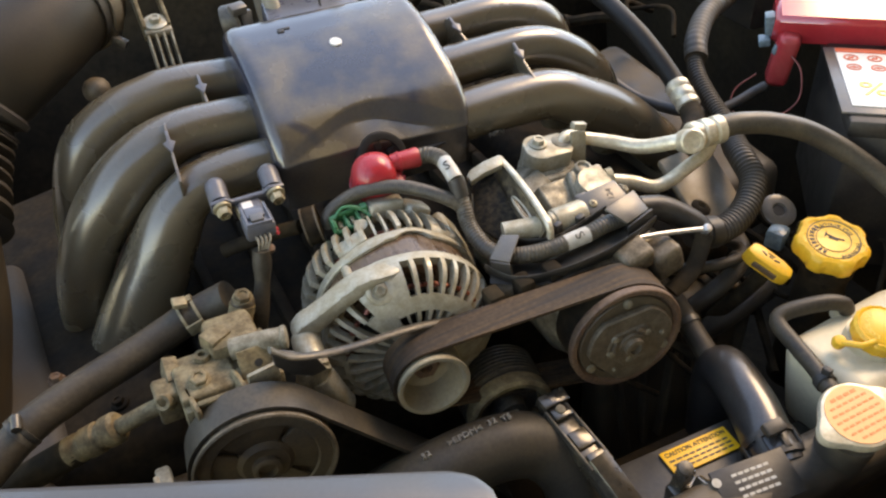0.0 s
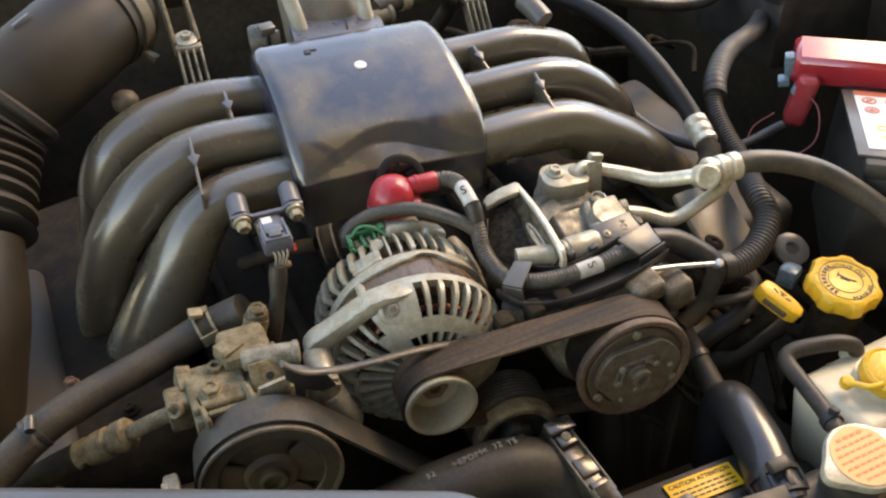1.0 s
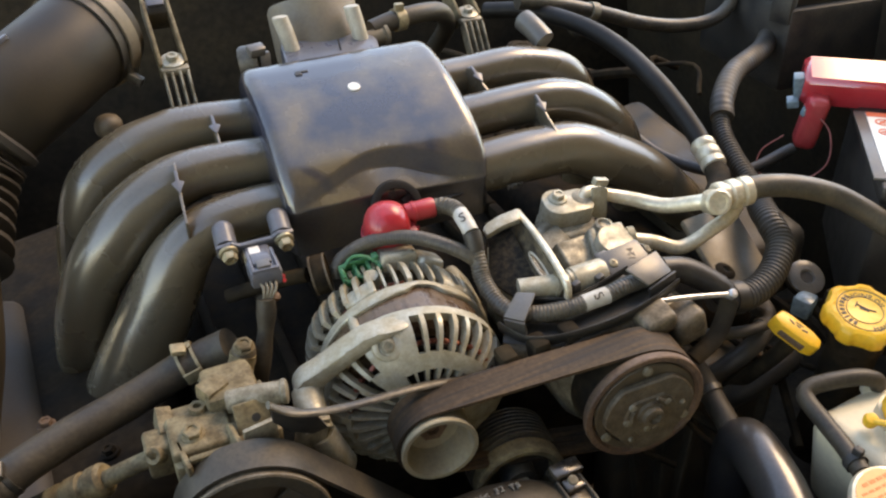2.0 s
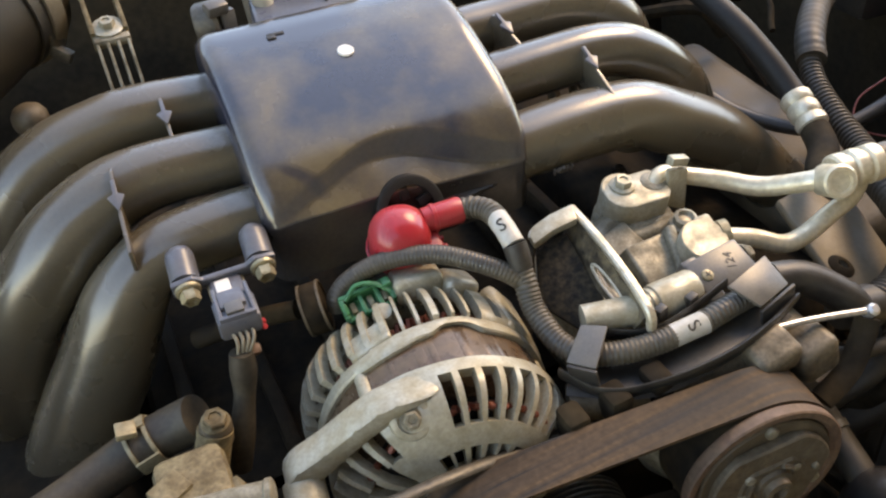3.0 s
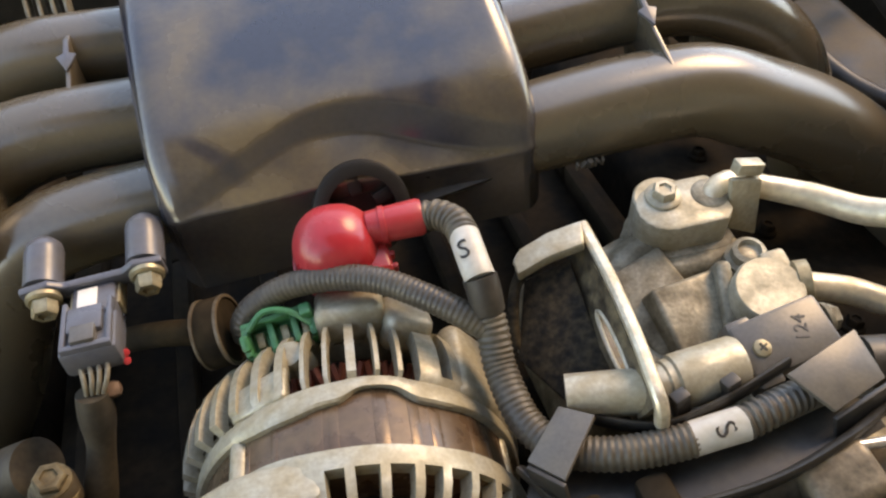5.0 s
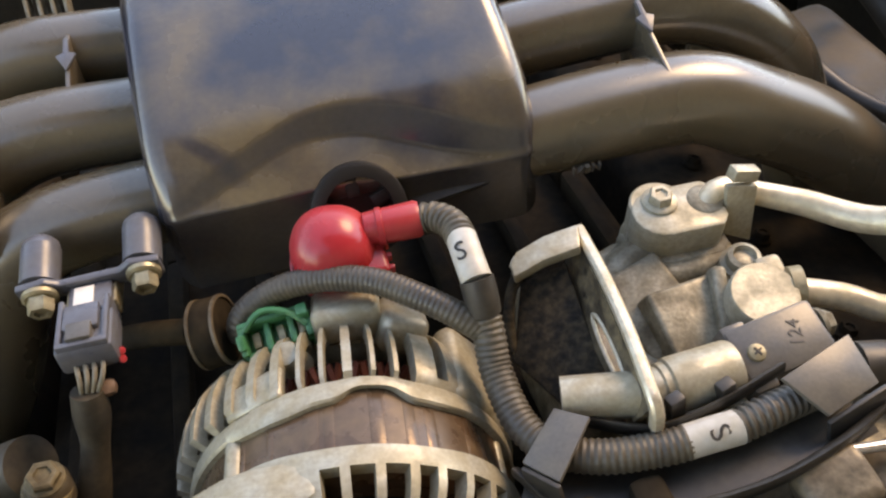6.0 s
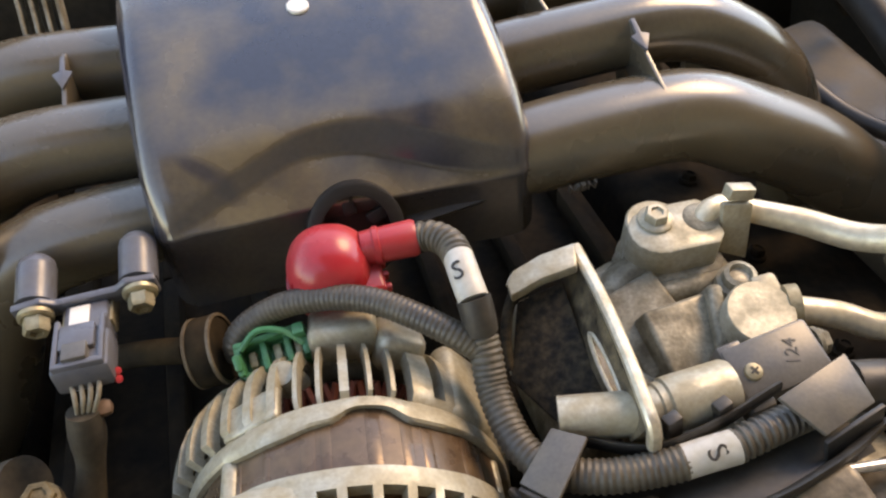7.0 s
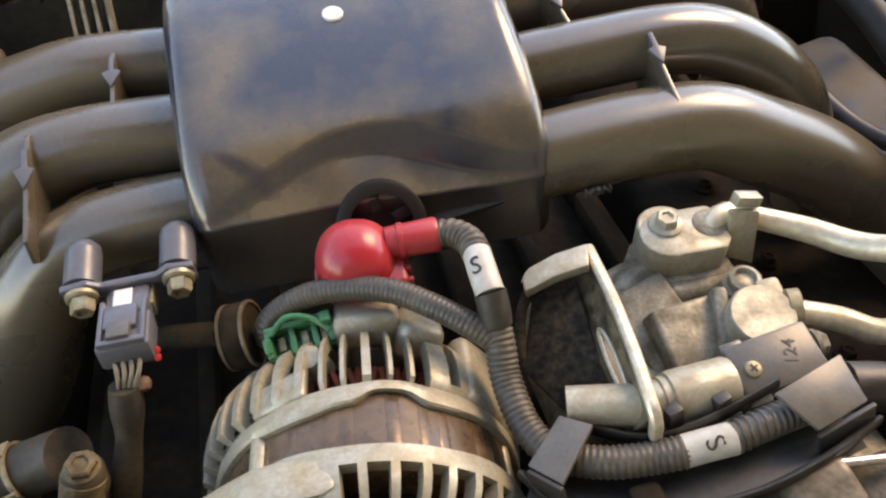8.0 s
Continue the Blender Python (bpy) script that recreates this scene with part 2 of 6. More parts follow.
M_AIRBOX = mat("air_box_plastic", (0.04, 0.034, 0.028), 0.5, dust=0.5, dust_col=(0.06, 0.049, 0.038), scale=300, patch=14, bump=0.03, var=0.08, spec=0.3)
M_POST = mat("dull_white_plastic", (0.4, 0.37, 0.3), 0.4, dust=0.4, dust_col=(0.3, 0.26, 0.19), scale=260, patch=60, bump=0.05, var=0.08)
M_EMBOSS = mat("moulded_shadow", (0.07, 0.064, 0.056), 0.5, scale=260, bump=0, var=0.1)
M_REDWIRE = mat("dull_red_wire", (0.22, 0.045, 0.03), 0.5, scale=200, bump=0)
M_GLOSS = mat("glossy_black_metal", (0.03, 0.028, 0.025), 0.16, metal=0.3, dust=0.45, dust_col=(0.12, 0.098, 0.066), scale=300, patch=45, bump=0.15, var=0.2, coat=0.5, soft=0.3)
M_WIRE = mat("tan_wire", (0.2, 0.17, 0.12), 0.5, scale=200, bump=0)
M_GLASSY = mat("clear_blue_plastic", (0.13, 0.19, 0.21), 0.25, scale=200, bump=0.02)


# ---- building helpers ----
V = Vector


def axis(o, z, x=(1, 0, 0)):
    """A pose at o whose z points along z and whose x lies near x."""
    z = V(z).normalized()
    x = V(x)
    x = x - z * x.dot(z)
    if x.length < 1e-4:
        x = V((0, 1, 0)) - z * z.y
    x.normalize()
    y = z.cross(x)
    m = Matrix((x, y, z)).transposed().to_4x4()
    m.translation = V(o)
    return m


def facing(x, y, z, rz=0.0):
    """A pose whose z points to the front of the car and whose y points up."""
    return Matrix.Translation((x, y, z)) @ Matrix.Rotation(radians(rz), 4, "Z") @ Matrix(((1, 0, 0, 0), (0, 0, -1, 0), (0, 1, 0, 0), (0, 0, 0, 1)))


def join(bm, tmp, m=None):
    me = bpy.data.meshes.new("tmp")
    if m is not None:
        tmp.transform(m)
    tmp.to_mesh(me)
    tmp.free()
    bm.from_mesh(me)
    bpy.data.meshes.remove(me)
    return bm


def box(bm, m, sx, sy, sz, bev=0.002, seg=2, taper=1.0):
    t = bmesh.new()
    bmesh.ops.create_cube(t, size=1.0)
    for v in t.verts:
        k = taper if v.co.z > 0 else 1.0
        v.co = V((v.co.x * sx * k, v.co.y * sy * k, v.co.z * sz))
    if bev:
        bmesh.ops.bevel(t, geom=list(t.edges), offset=min(bev, 0.45 * min(sx, sy, sz)), segments=seg, affect="EDGES", profile=0.5)
    return join(bm, t, m)


def lathe(bm, m, prof, seg=32, wob=None):
    """Turns a profile of (radius, height) round z. wob(angle) scales the radius."""
    t = bmesh.new()
    rings = []
    for r, h in prof:
        if r < 1e-6:
            rings.append([t.verts.new((0, 0, h))])
        else:
            ring = []
            for k in range(seg):
                a = 2 * math.pi * k / seg
                q = r * (wob(a) if wob else 1.0)
                ring.append(t.verts.new((q * math.cos(a), q * math.sin(a), h)))
            rings.append(ring)
    for a, b in zip(rings, rings[1:]):
        for k in range(seg):
            p, q = k, (k + 1) % seg
            if len(a) == 1 and len(b) > 1:
                t.faces.new((a[0], b[q], b[p])[::-1])
            elif len(b) == 1 and len(a) > 1:
                t.faces.new((a[p], a[q], b[0]))
            elif len(a) > 1:
                t.faces.new((a[p], a[q], b[q], b[p]))
    bmesh.ops.recalc_face_normals(t, faces=list(t.faces))
    return join(bm, t, m)


def hexhead(bm, m, af, h, flange=0.0):
    if flange:
        lathe(bm, m, [(0, -0.001), (flange, -0.001), (flange, 0.0012), (flange * 0.85, 0.0022), (0, 0.0022)], 20)
    r = af / math.sqrt(3)
    lathe(bm, m, [(0, 0), (r, 0), (r, h * 0.85), (r * 0.86, h), (r * 0.55, h), (r * 0.5, h * 0.8), (0, h * 0.8)], 6)
    return bm


def smooth_path(pts, step):
    """Points at even steps on a smooth curve through pts; a point may carry more than three numbers."""
    p = [np.array(q, float) for q in pts]
    p = [2 * p[0] - p[1]] + p + [2 * p[-1] - p[-2]]
    dense = []
    for a, b, c, d in zip(p, p[1:], p[2:], p[3:]):
        for k in range(24):
            u = k / 24
            dense.append(0.5 * (2 * b + (c - a) * u + (2 * a - 5 * b + 4 * c - d) * u * u + (3 * b - a - 3 * c + d) * u ** 3))
    dense.append(p[-2])
    dense = np.array(dense)
    s = np.r_[0, np.cumsum(np.linalg.norm(np.diff(dense[:, :3], axis=0), axis=1))]
    n = max(2, int(round(s[-1] / step)) + 1)
    at = np.linspace(0, s[-1], n)
    return at, np.stack([np.interp(at, s, dense[:, k]) for k in range(dense.shape[1])], 1)


def tube(bm, pts, r, step=0.006, seg=18, ribs=0.0, pitch=0.004, flat=1.0, caps=True, hint=(0, 0, 1), square=0.0):
    """A pipe through pts with round section; ribs: depth of corrugation; a fourth number on the points scales r."""
    pts = [tuple(q) + (1.0,) * (4 - len(q)) for q in pts]
    if ribs:
        step = pitch / 4
    at, path = smooth_path(pts, step)
    t = bmesh.new()
    rings, side = [], None
    for k, row in enumerate(path):
        o = V(row[:3])
        d = V(path[min(k + 1, len(path) - 1)][:3]) - V(path[max(k - 1, 0)][:3])
        d.normalize()
        if side is None:
            side = V(hint).cross(d)
            if side.length < 1e-3:
                side = V((1, 0, 0)).cross(d)
        side = (side - d * side.dot(d)).normalized()
        up = d.cross(side)
        q = r * row[3]
        if ribs:
            q += (0.0, ribs, ribs, 0.0)[k % 4] - ribs / 2
        ring = []
        for j in range(seg):
            a = 2 * math.pi * j / seg
            ca, sa = math.cos(a), math.sin(a)
            f = 1.0
            if square:
                f = (abs(ca) ** 4 + abs(sa) ** 4) ** (-square / 4)
            ring.append(t.verts.new(o + side * (q * f * ca) + up * (q * f * sa * flat)))
        rings.append(ring)
    for a, b in zip(rings, rings[1:]):
        for j in range(seg):
            t.faces.new((a[j], a[(j + 1) % seg], b[(j + 1) % seg], b[j]))
    if caps:
        t.faces.new(rings[0][::-1])
        t.faces.new(rings[-1])
    bmesh.ops.recalc_face_normals(t, faces=list(t.faces))
    return join(bm, t)


def plate(bm, m, outline, thick, bev=0.001):
    """A flat plate: outline in x, y, from z = 0 up to thick."""
    t = bmesh.new()
    f = t.faces.new([t.verts.new((x, y, 0)) for x, y in outline])
    if f.normal.z > 0:
        f.normal_flip()
    up = bmesh.ops.extrude_face_region(t, geom=[f])
    bmesh.ops.translate(t, vec=(0, 0, thick), verts=[v for v in up["geom"] if isinstance(v, bmesh.types.BMVert)])
    bmesh.ops.recalc_face_normals(t, faces=list(t.faces))
    if bev:
        bmesh.ops.bevel(t, geom=list(t.edges), offset=bev, segments=2, affect="EDGES", profile=0.5)
    return join(bm, t, m)


def thing(name, label, category, group="", kind="", at=(0, 0, 0)):
    ob = new(name)
    ob.location = at
    ob.empty_display_size = 0.02
    return tagged(ob, label, category, group, kind)


def part(name, bm, material, parent, label="", sharp=38):
    """Links a bmesh as one mesh object under a thing or a part."""
    me = bpy.data.meshes.new(name)
    lim = radians(sharp)
    for f in bm.faces:
        f.smooth = True
    for e in bm.edges:
        if len(e.link_faces) == 2 and e.calc_face_angle(0.0) > lim:
            e.smooth = False
    bm.to_mesh(me)
    bm.free()
    me.materials.append(material)
    ob = new(name, me)
    if parent is not None:
        ob.parent = parent
        off = V((0, 0, 0))
        q = parent
        while q is not None:
            off += V(q.location)
            q = q.parent
        me.transform(Matrix.Translation(-off))
    if label:
        ob["label"] = label
    return ob


def B():
    return bmesh.new()


def text(words, size, m, thick=0.0002, spacing=1.0, curve=0.0):
    """A bmesh of words in the built-in font, centred at m in its x, y plane."""
    c = bpy.data.curves.new("words", "FONT")
    c.body, c.size, c.extrude, c.align_x, c.align_y, c.space_character, c.resolution_u = words, size, thick, "CENTER", "CENTER", spacing, 3
    ob = new("words", c)
    me = bpy.data.meshes.new_from_object(ob.evaluated_get(bpy.context.evaluated_depsgraph_get()))
    bpy.data.objects.remove(ob)
    bm = B()
    bm.from_mesh(me)
    bpy.data.meshes.remove(me)
    if curve:
        for v in bm.verts:
            a = v.co.x / curve
            r = curve + v.co.y
            v.co = V((r * math.sin(a), r * math.cos(a), v.co.z))
    bm.transform(m)
    return bm


def hull(circles, n=48):
    """The taut loop round circles (x, z, r), as points in order."""
    p = sorted({(round(x + r * math.cos(2 * math.pi * k / n), 5), round(z + r * math.sin(2 * math.pi * k / n), 5)) for x, z, r in circles for k in range(n)})

    def half(q):
        out = []
        for c in q:
            while len(out) > 1 and (out[-1][0] - out[-2][0]) * (c[1] - out[-2][1]) - (out[-1][1] - out[-2][1]) * (c[0] - out[-2][0]) <= 0:
                out.pop()
            out.append(c)
        return out[:-1]
    return half(p) + half(p[::-1])


def belt_mesh(circles, y0, y1, thick):
    """A flat belt round the circles between y0 and y1, with ribs on its inner side."""
    t = B()
    inner, outer = hull(circles), hull([(x, z, r + thick) for x, z, r in circles])
    cx, cz = np.mean([c[0] for c in outer]), np.mean([c[1] for c in outer])
    rows = []
    n = len(outer)
    for k, (x, z) in enumerate(outer):
        a, b = outer[k - 1], outer[(k + 1) % n]
        d = V((b[0] - a[0], b[1] - a[1]))
        d.normalize()
        nx, nz = d.y, -d.x
        ring = [(x, y0, z), (x, y1, z), (x - nx * thick, y1, z - nz * thick)]
        for j in range(1, 12):
            y = y1 + (y0 - y1) * j / 12
            ring.append((x - nx * thick * (0.55 if j % 2 else 1.0), y, z - nz * thick * (0.55 if j % 2 else 1.0)))
        ring.append((x - nx * thick, y0, z - nz * thick))
        rows.append([t.verts.new(q) for q in ring])
    m = len(rows[0])
    for a, b in zip(rows, rows[1:] + rows[:1]):
        for j in range(m):
            t.faces.new((a[j], a[(j + 1) % m], b[(j + 1) % m], b[j]))
    bmesh.ops.recalc_face_normals(t, faces=list(t.faces))
    return t


# ---- setting ----
def slab(name, m, sx, sy, sz, material, label, category, bev=0.01):
    bm = B()
    box(bm, m, sx, sy, sz, bev)
    return tagged(part(name, bm, material, None), label, category, kind="structure")


slab("ground", pose(0, 0, -0.05), 400, 400, 0.1, M_GROUND, "dusty grey concrete ground under the car", "ground", 0)
slab("undertray", pose(0.1, 0.1, 0.42), 1.7, 1.6, 0.02, M_PIT, "dark dusty tray closing the engine bay below", "undertray")
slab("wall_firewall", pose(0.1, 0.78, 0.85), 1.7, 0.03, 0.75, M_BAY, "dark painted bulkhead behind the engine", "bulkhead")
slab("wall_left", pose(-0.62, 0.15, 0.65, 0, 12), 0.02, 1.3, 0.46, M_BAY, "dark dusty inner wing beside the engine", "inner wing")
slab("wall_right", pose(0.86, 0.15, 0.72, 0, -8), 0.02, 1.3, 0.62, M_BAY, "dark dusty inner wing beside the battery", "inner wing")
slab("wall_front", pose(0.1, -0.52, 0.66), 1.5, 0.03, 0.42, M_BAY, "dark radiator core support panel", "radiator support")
# unseen walls and ceiling, added to block sky light and bounce it warm
slab("unseen_wall_front", pose(0.4, -2.6, 1.25), 5.2, 0.2, 2.5, M_YARD, "plain tan unseen wall added before the car", "wall")
slab("unseen_wall_right", pose(2.9, -1.5, 1.25), 0.2, 2.0, 2.5, M_YARD, "plain tan unseen wall added across the bay", "wall")
slab("unseen_ceiling", pose(1.2, -1.6, 2.56), 3.6, 2.2, 0.12, M_YARD, "plain tan unseen ceiling added over the car", "ceiling")

# ---- engine block below the manifold ----
block = thing("engine_block", "grimy flat engine block under the manifold, shade in its dark colour", "engine", at=(0, 0.1, 0.6))
bm = B()
box(bm, pose(0.0, 0.12, 0.72), 0.42, 0.52, 0.26, 0.02)
box(bm, pose(0.0, -0.13, 0.74), 0.36, 0.08, 0.22, 0.02)
part("crankcase", bm, M_SHADEBLOCK, block)
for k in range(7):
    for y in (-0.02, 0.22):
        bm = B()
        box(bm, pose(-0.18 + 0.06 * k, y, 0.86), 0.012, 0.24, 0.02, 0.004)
        part("rib", bm, M_SHADEBLOCK, block)
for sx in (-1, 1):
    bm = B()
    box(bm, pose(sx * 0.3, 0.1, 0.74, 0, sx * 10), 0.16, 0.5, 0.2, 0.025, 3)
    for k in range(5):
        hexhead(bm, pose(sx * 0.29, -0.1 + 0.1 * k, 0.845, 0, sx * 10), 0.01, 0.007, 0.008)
    part("cylinder_head", bm, M_SHADEBLOCK, block)

# made-up ribbed covers that brighten the dark gaps low on the engine
for x0, w in ((0.27, 0.2), (-0.29, 0.12)):
    bm = B()
    box(bm, pose(x0, -0.185, 0.7, -6), w, 0.05, 0.19, 0.014, 3)
    cover_ = part("added_cover", bm, M_TANK, block, "dusty brown ribbed cover added to brighten the gap low on the engine")
    for k in range(6):
        bm = B()
        box(bm, pose(x0 - w * 0.4 + w * 0.16 * k, -0.212, 0.71, -6, 8 * (k % 3 - 1)), 0.007, 0.016, 0.15, 0.002)
        part("cover_rib", bm, M_TANK, cover_)
    for k in range(4):
        bm = B()
        hexhead(bm, axis((x0 - w * 0.36 + w * 0.24 * k, -0.195, 0.796), (0, -0.3, 1)), 0.01, 0.008, 0.009)
        part("cover_bolt", bm, M_RUST, cover_)

# ---- intake manifold ----
manifold = thing("intake_manifold", "dusty black plastic intake manifold with six curved runners", "manifold", at=(0, 0.04, 0.92))


TOP = [(0.142, 1.0), (0.142, 1.045), (0.14, 1.063), (0.132, 1.0745), (0.119, 1.0805), (0.1, 1.0795), (0.076, 1.0752), (0.052, 1.068), (0.036, 1.0615),
       (0.024, 1.056), (0.013, 1.05), (0.003, 1.0442), (-0.006, 1.0382), (-0.0145, 1.032), (-0.022, 1.025), (-0.028, 1.0175), (-0.0325, 1.009), (-0.0362, 0.998)]
# front edge of the top, foot of the roll and lip of the ledge: (x, y, z)
CREST = [(-0.095, -0.0352, 1.0015), (-0.081, -0.032, 1.0095), (-0.065, -0.0275, 1.0178), (-0.049, -0.0232, 1.0232), (-0.024, -0.0158, 1.0308), (0.002, -0.0125, 1.0335), (0.024, -0.0147, 1.0316), (0.046, -0.0207, 1.0262), (0.068, -0.0277, 1.0178), (0.09, -0.0328, 1.008), (0.109, -0.0348, 1.003)]
HEEL = [(-0.095, -0.0362, 0.999), (-0.073, -0.0335, 1.0035), (-0.054, -0.0285, 1.0085), (-0.021, -0.019, 1.0185), (0.0, -0.0155, 1.0165), (0.016, -0.0165, 1.015), (0.038, -0.022, 1.0068), (0.055, -0.027, 1.001), (0.077, -0.0325, 0.996), (0.109, -0.0362, 0.9965)]
LIP = [(-0.095, -0.0368, 0.996), (-0.077, -0.0362, 1.0), (-0.057, -0.0378, 1.0002), (-0.039, -0.0382, 1.0005), (-0.02, -0.0385, 1.0012), (0.01, -0.0385, 1.0), (0.031, -0.038, 0.9955), (0.05, -0.0372, 0.9945), (0.075, -0.0362, 0.992), (0.109, -0.0372, 0.991)]


def at_x(rows, u):
    xs = [r[0] for r in rows]
    return np.array([np.interp(u, xs, [r[1] for r in rows]), np.interp(u, xs, [r[2] for r in rows])])


def bend(a, b, c, off, n=5):
    """Points that round the corner b between a and c."""
    p = b + (a - b) / max(1e-6, np.linalg.norm(a - b)) * min(off, 0.48 * np.linalg.norm(a - b))
    q = b + (c - b) / max(1e-6, np.linalg.norm(c - b)) * min(off, 0.48 * np.linalg.norm(c - b))
    return [p * (1 - s) ** 2 + 2 * b * s * (1 - s) + q * s * s for s in np.linspace(0, 1, n)]


def plenum_mesh():
    """A rounded box whose sloping top ends in a wave over a dusty ledge, undercut below."""
    x0, x1, rf = -0.096, 0.11, 0.0135
    us = [x0 + rf * (1 - math.cos(a)) for a in np.linspace(0, math.pi / 2, 7)]
    us += list(np.linspace(x0 + rf, x1 - rf, 60))[1:-1] + [x0 + x1 - u for u in us[::-1]]
    ty, tz = [p[0] for p in TOP[3:]][::-1], [p[1] for p in TOP[3:]][::-1]
    t = B()
    rows = []
    for u in us:
        w = [0.25, 0.5, 0.25]
        c, h, l = (sum(k * at_x(r, u + d) for k, d in zip(w, (-0.008, 0, 0.008))) for r in (CREST, HEEL, LIP))
        right = min(1.0, max(0.0, (u - 0.06) / 0.03))
        under = np.array([-0.0335 - 0.002 * right, 0.985 - 0.004 * right])
        base = np.array([-0.031 - 0.003 * right, 0.948])
        pr = [np.array(p) for p in [(0.115, 0.955), (0.138, 0.97)] + TOP[:3]]
        pr += [np.array((y, np.interp(y, ty, tz))) for y in np.linspace(0.13, c[0] + 0.006, 24)]
        pr += bend(pr[-1], c, h, 0.0026) + bend(c, h, l, 0.0022) + bend(h, l, under, 0.0018) + bend(l, under, base, 0.004, 3) + [base, np.array((0.0, 0.938))]
        pr = np.array(pr)
        tan = np.gradient(pr, axis=0)
        tan /= np.linalg.norm(tan, axis=1)[:, None] + 1e-9
        nrm = np.stack([-tan[:, 1], tan[:, 0]], 1)
        d = min(u - x0, x1 - u)
        inset = rf - math.sqrt(max(0.0, rf * rf - max(0.0, rf - d) ** 2))
        row = []
        mid = np.array([0.045, 1.0])
        for p in pr:
            y, z = p + (mid - p) / np.linalg.norm(mid - p) * inset
            taper = 1 - 0.02 * max(0.0, p[0] / 0.13)
            row.append(t.verts.new((0.007 + (u - 0.007) * taper, y, z)))
        rows.append(row)
    for a, b in zip(rows, rows[1:]):
        for k in range(len(a) - 1):
            t.faces.new((a[k], a[k + 1], b[k + 1], b[k]))
        t.faces.new((a[-1], a[0], b[0], b[-1]))
    t.faces.new(rows[0])
    t.faces.new(rows[-1][::-1])
    bmesh.ops.recalc_face_normals(t, faces=list(t.faces))
    return t


part("plenum", plenum_mesh(), M_PLENUM, manifold, "black plastic plenum with dusty and wiped patches, reflected sky blue in its colour", sharp=60)
RUNNERS = [
    [(-0.075, 0.002, 0.987), (-0.104, 0.002, 0.9885), (-0.135, 0.002, 0.987), (-0.158, 0.002, 0.983), (-0.177, 0.002, 0.974, 1.05), (-0.1945, 0.002, 0.955, 1.22), (-0.2085, 0.002, 0.932, 1.35), (-0.2245, 0.002, 0.9034, 1.44), (-0.244, 0.002, 0.8735, 1.48), (-0.272, 0.002, 0.825, 1.5), (-0.289, 0.002, 0.77, 1.62), (-0.297, 0.002, 0.7, 1.65), (-0.299, 0.002, 0.6, 1.65)],
    [(-0.075, 0.05, 1.0125), (-0.103, 0.05, 1.0138), (-0.132, 0.05, 1.0155), (-0.158, 0.05, 1.0148, 1.03), (-0.185, 0.05, 1.008, 1.14), (-0.214, 0.05, 0.9906, 1.28), (-0.238, 0.05, 0.969, 1.33), (-0.2583, 0.05, 0.946, 1.29), (-0.2768, 0.05, 0.9166, 1.2), (-0.29, 0.05, 0.886, 1.14), (-0.3, 0.05, 0.85, 1.05), (-0.305, 0.05, 0.82, 0.85)],
    [(-0.075, 0.113, 1.026), (-0.099, 0.113, 1.029), (-0.152, 0.113, 1.0325), (-0.18, 0.113, 1.029), (-0.207, 0.113, 1.0215, 1.05), (-0.234, 0.113, 1.007, 1.1), (-0.253, 0.113, 0.988, 1.12), (-0.268, 0.113, 0.952, 1.12), (-0.28, 0.113, 0.9, 1.1), (-0.285, 0.113, 0.82)],
    [(0.089, -0.009, 0.985, 1.08), (0.124, -0.009, 0.987, 1.14), (0.168, -0.009, 0.988, 1.18), (0.216, -0.009, 0.985, 1.2), (0.258, -0.0105, 0.9655, 1.27), (0.308, -0.012, 0.936, 1.3), (0.365, -0.012, 0.886, 1.3), (0.423, -0.012, 0.83, 1.3)],
    [(0.089, 0.0475, 1.013), (0.122, 0.0475, 1.0155), (0.166, 0.0475, 1.0173), (0.215, 0.0475, 1.0175), (0.252, 0.0475, 1.0088), (0.295, 0.0475, 0.9814), (0.324, 0.0475, 0.94), (0.345, 0.0475, 0.8586)],
    [(0.09, 0.1106, 1.032), (0.145, 0.1106, 1.0323), (0.215, 0.1106, 1.0335), (0.271, 0.1106, 1.017), (0.295, 0.1106, 0.9865), (0.304, 0.1106, 0.94), (0.308, 0.1106, 0.871)],
]
for pts in RUNNERS:
    bm = B()
    tube(bm, pts, 0.023 if pts[0][0] < 0 else 0.0225, seg=32, square=0.2)
    part("runner", bm, M_RUNNER, manifold, "satin charcoal plastic runner")


def fin(a, b, w):
    """A moulded web from a on one runner down to b on the next, with a barbed arrow on its crest."""
    a, b = V(a), V(b)
    u = (b - a).normalized()
    m = axis(a, u.cross(V((0, 0, 1))), u)
    ln = (b - a).length
    bm = B()
    plate(bm, m @ pose(0, 0, -w / 2), [(-0.012, -0.03), (-0.004, -0.002), (0.0, 0.0), (ln, 0.0), (ln + 0.008, -0.012), (ln, -0.03)], w, 0.0005)
    m2 = axis(a + u * ln * 0.32 + V((0, 0, 0.0004)), m.to_3x3() @ V((0, 1, 0)), u)
    return bm, m2


for a, b in (((-0.13, 0.094, 1.05), (-0.132, 0.047, 1.034)), ((-0.178, 0.034, 1.036), (-0.182, -0.022, 1.006)), ((0.145, 0.086, 1.052), (0.15, 0.054, 1.038)), ((0.193, 0.036, 1.036), (0.192, -0.02, 1.0125))):
    web_bm, m2 = fin(a, b, 0.0026)
    web = part("arrow_web", web_bm, M_RUNNER, manifold, "thin moulded web between two runners")
    bm = B()
    plate(bm, m2, [(0.001, -0.0058), (-0.001, -0.0016), (-0.012, -0.0014), (-0.012, 0.0014), (-0.001, 0.0016), (0.001, 0.0058), (0.013, 0.0)], 0.0022, 0.0005)
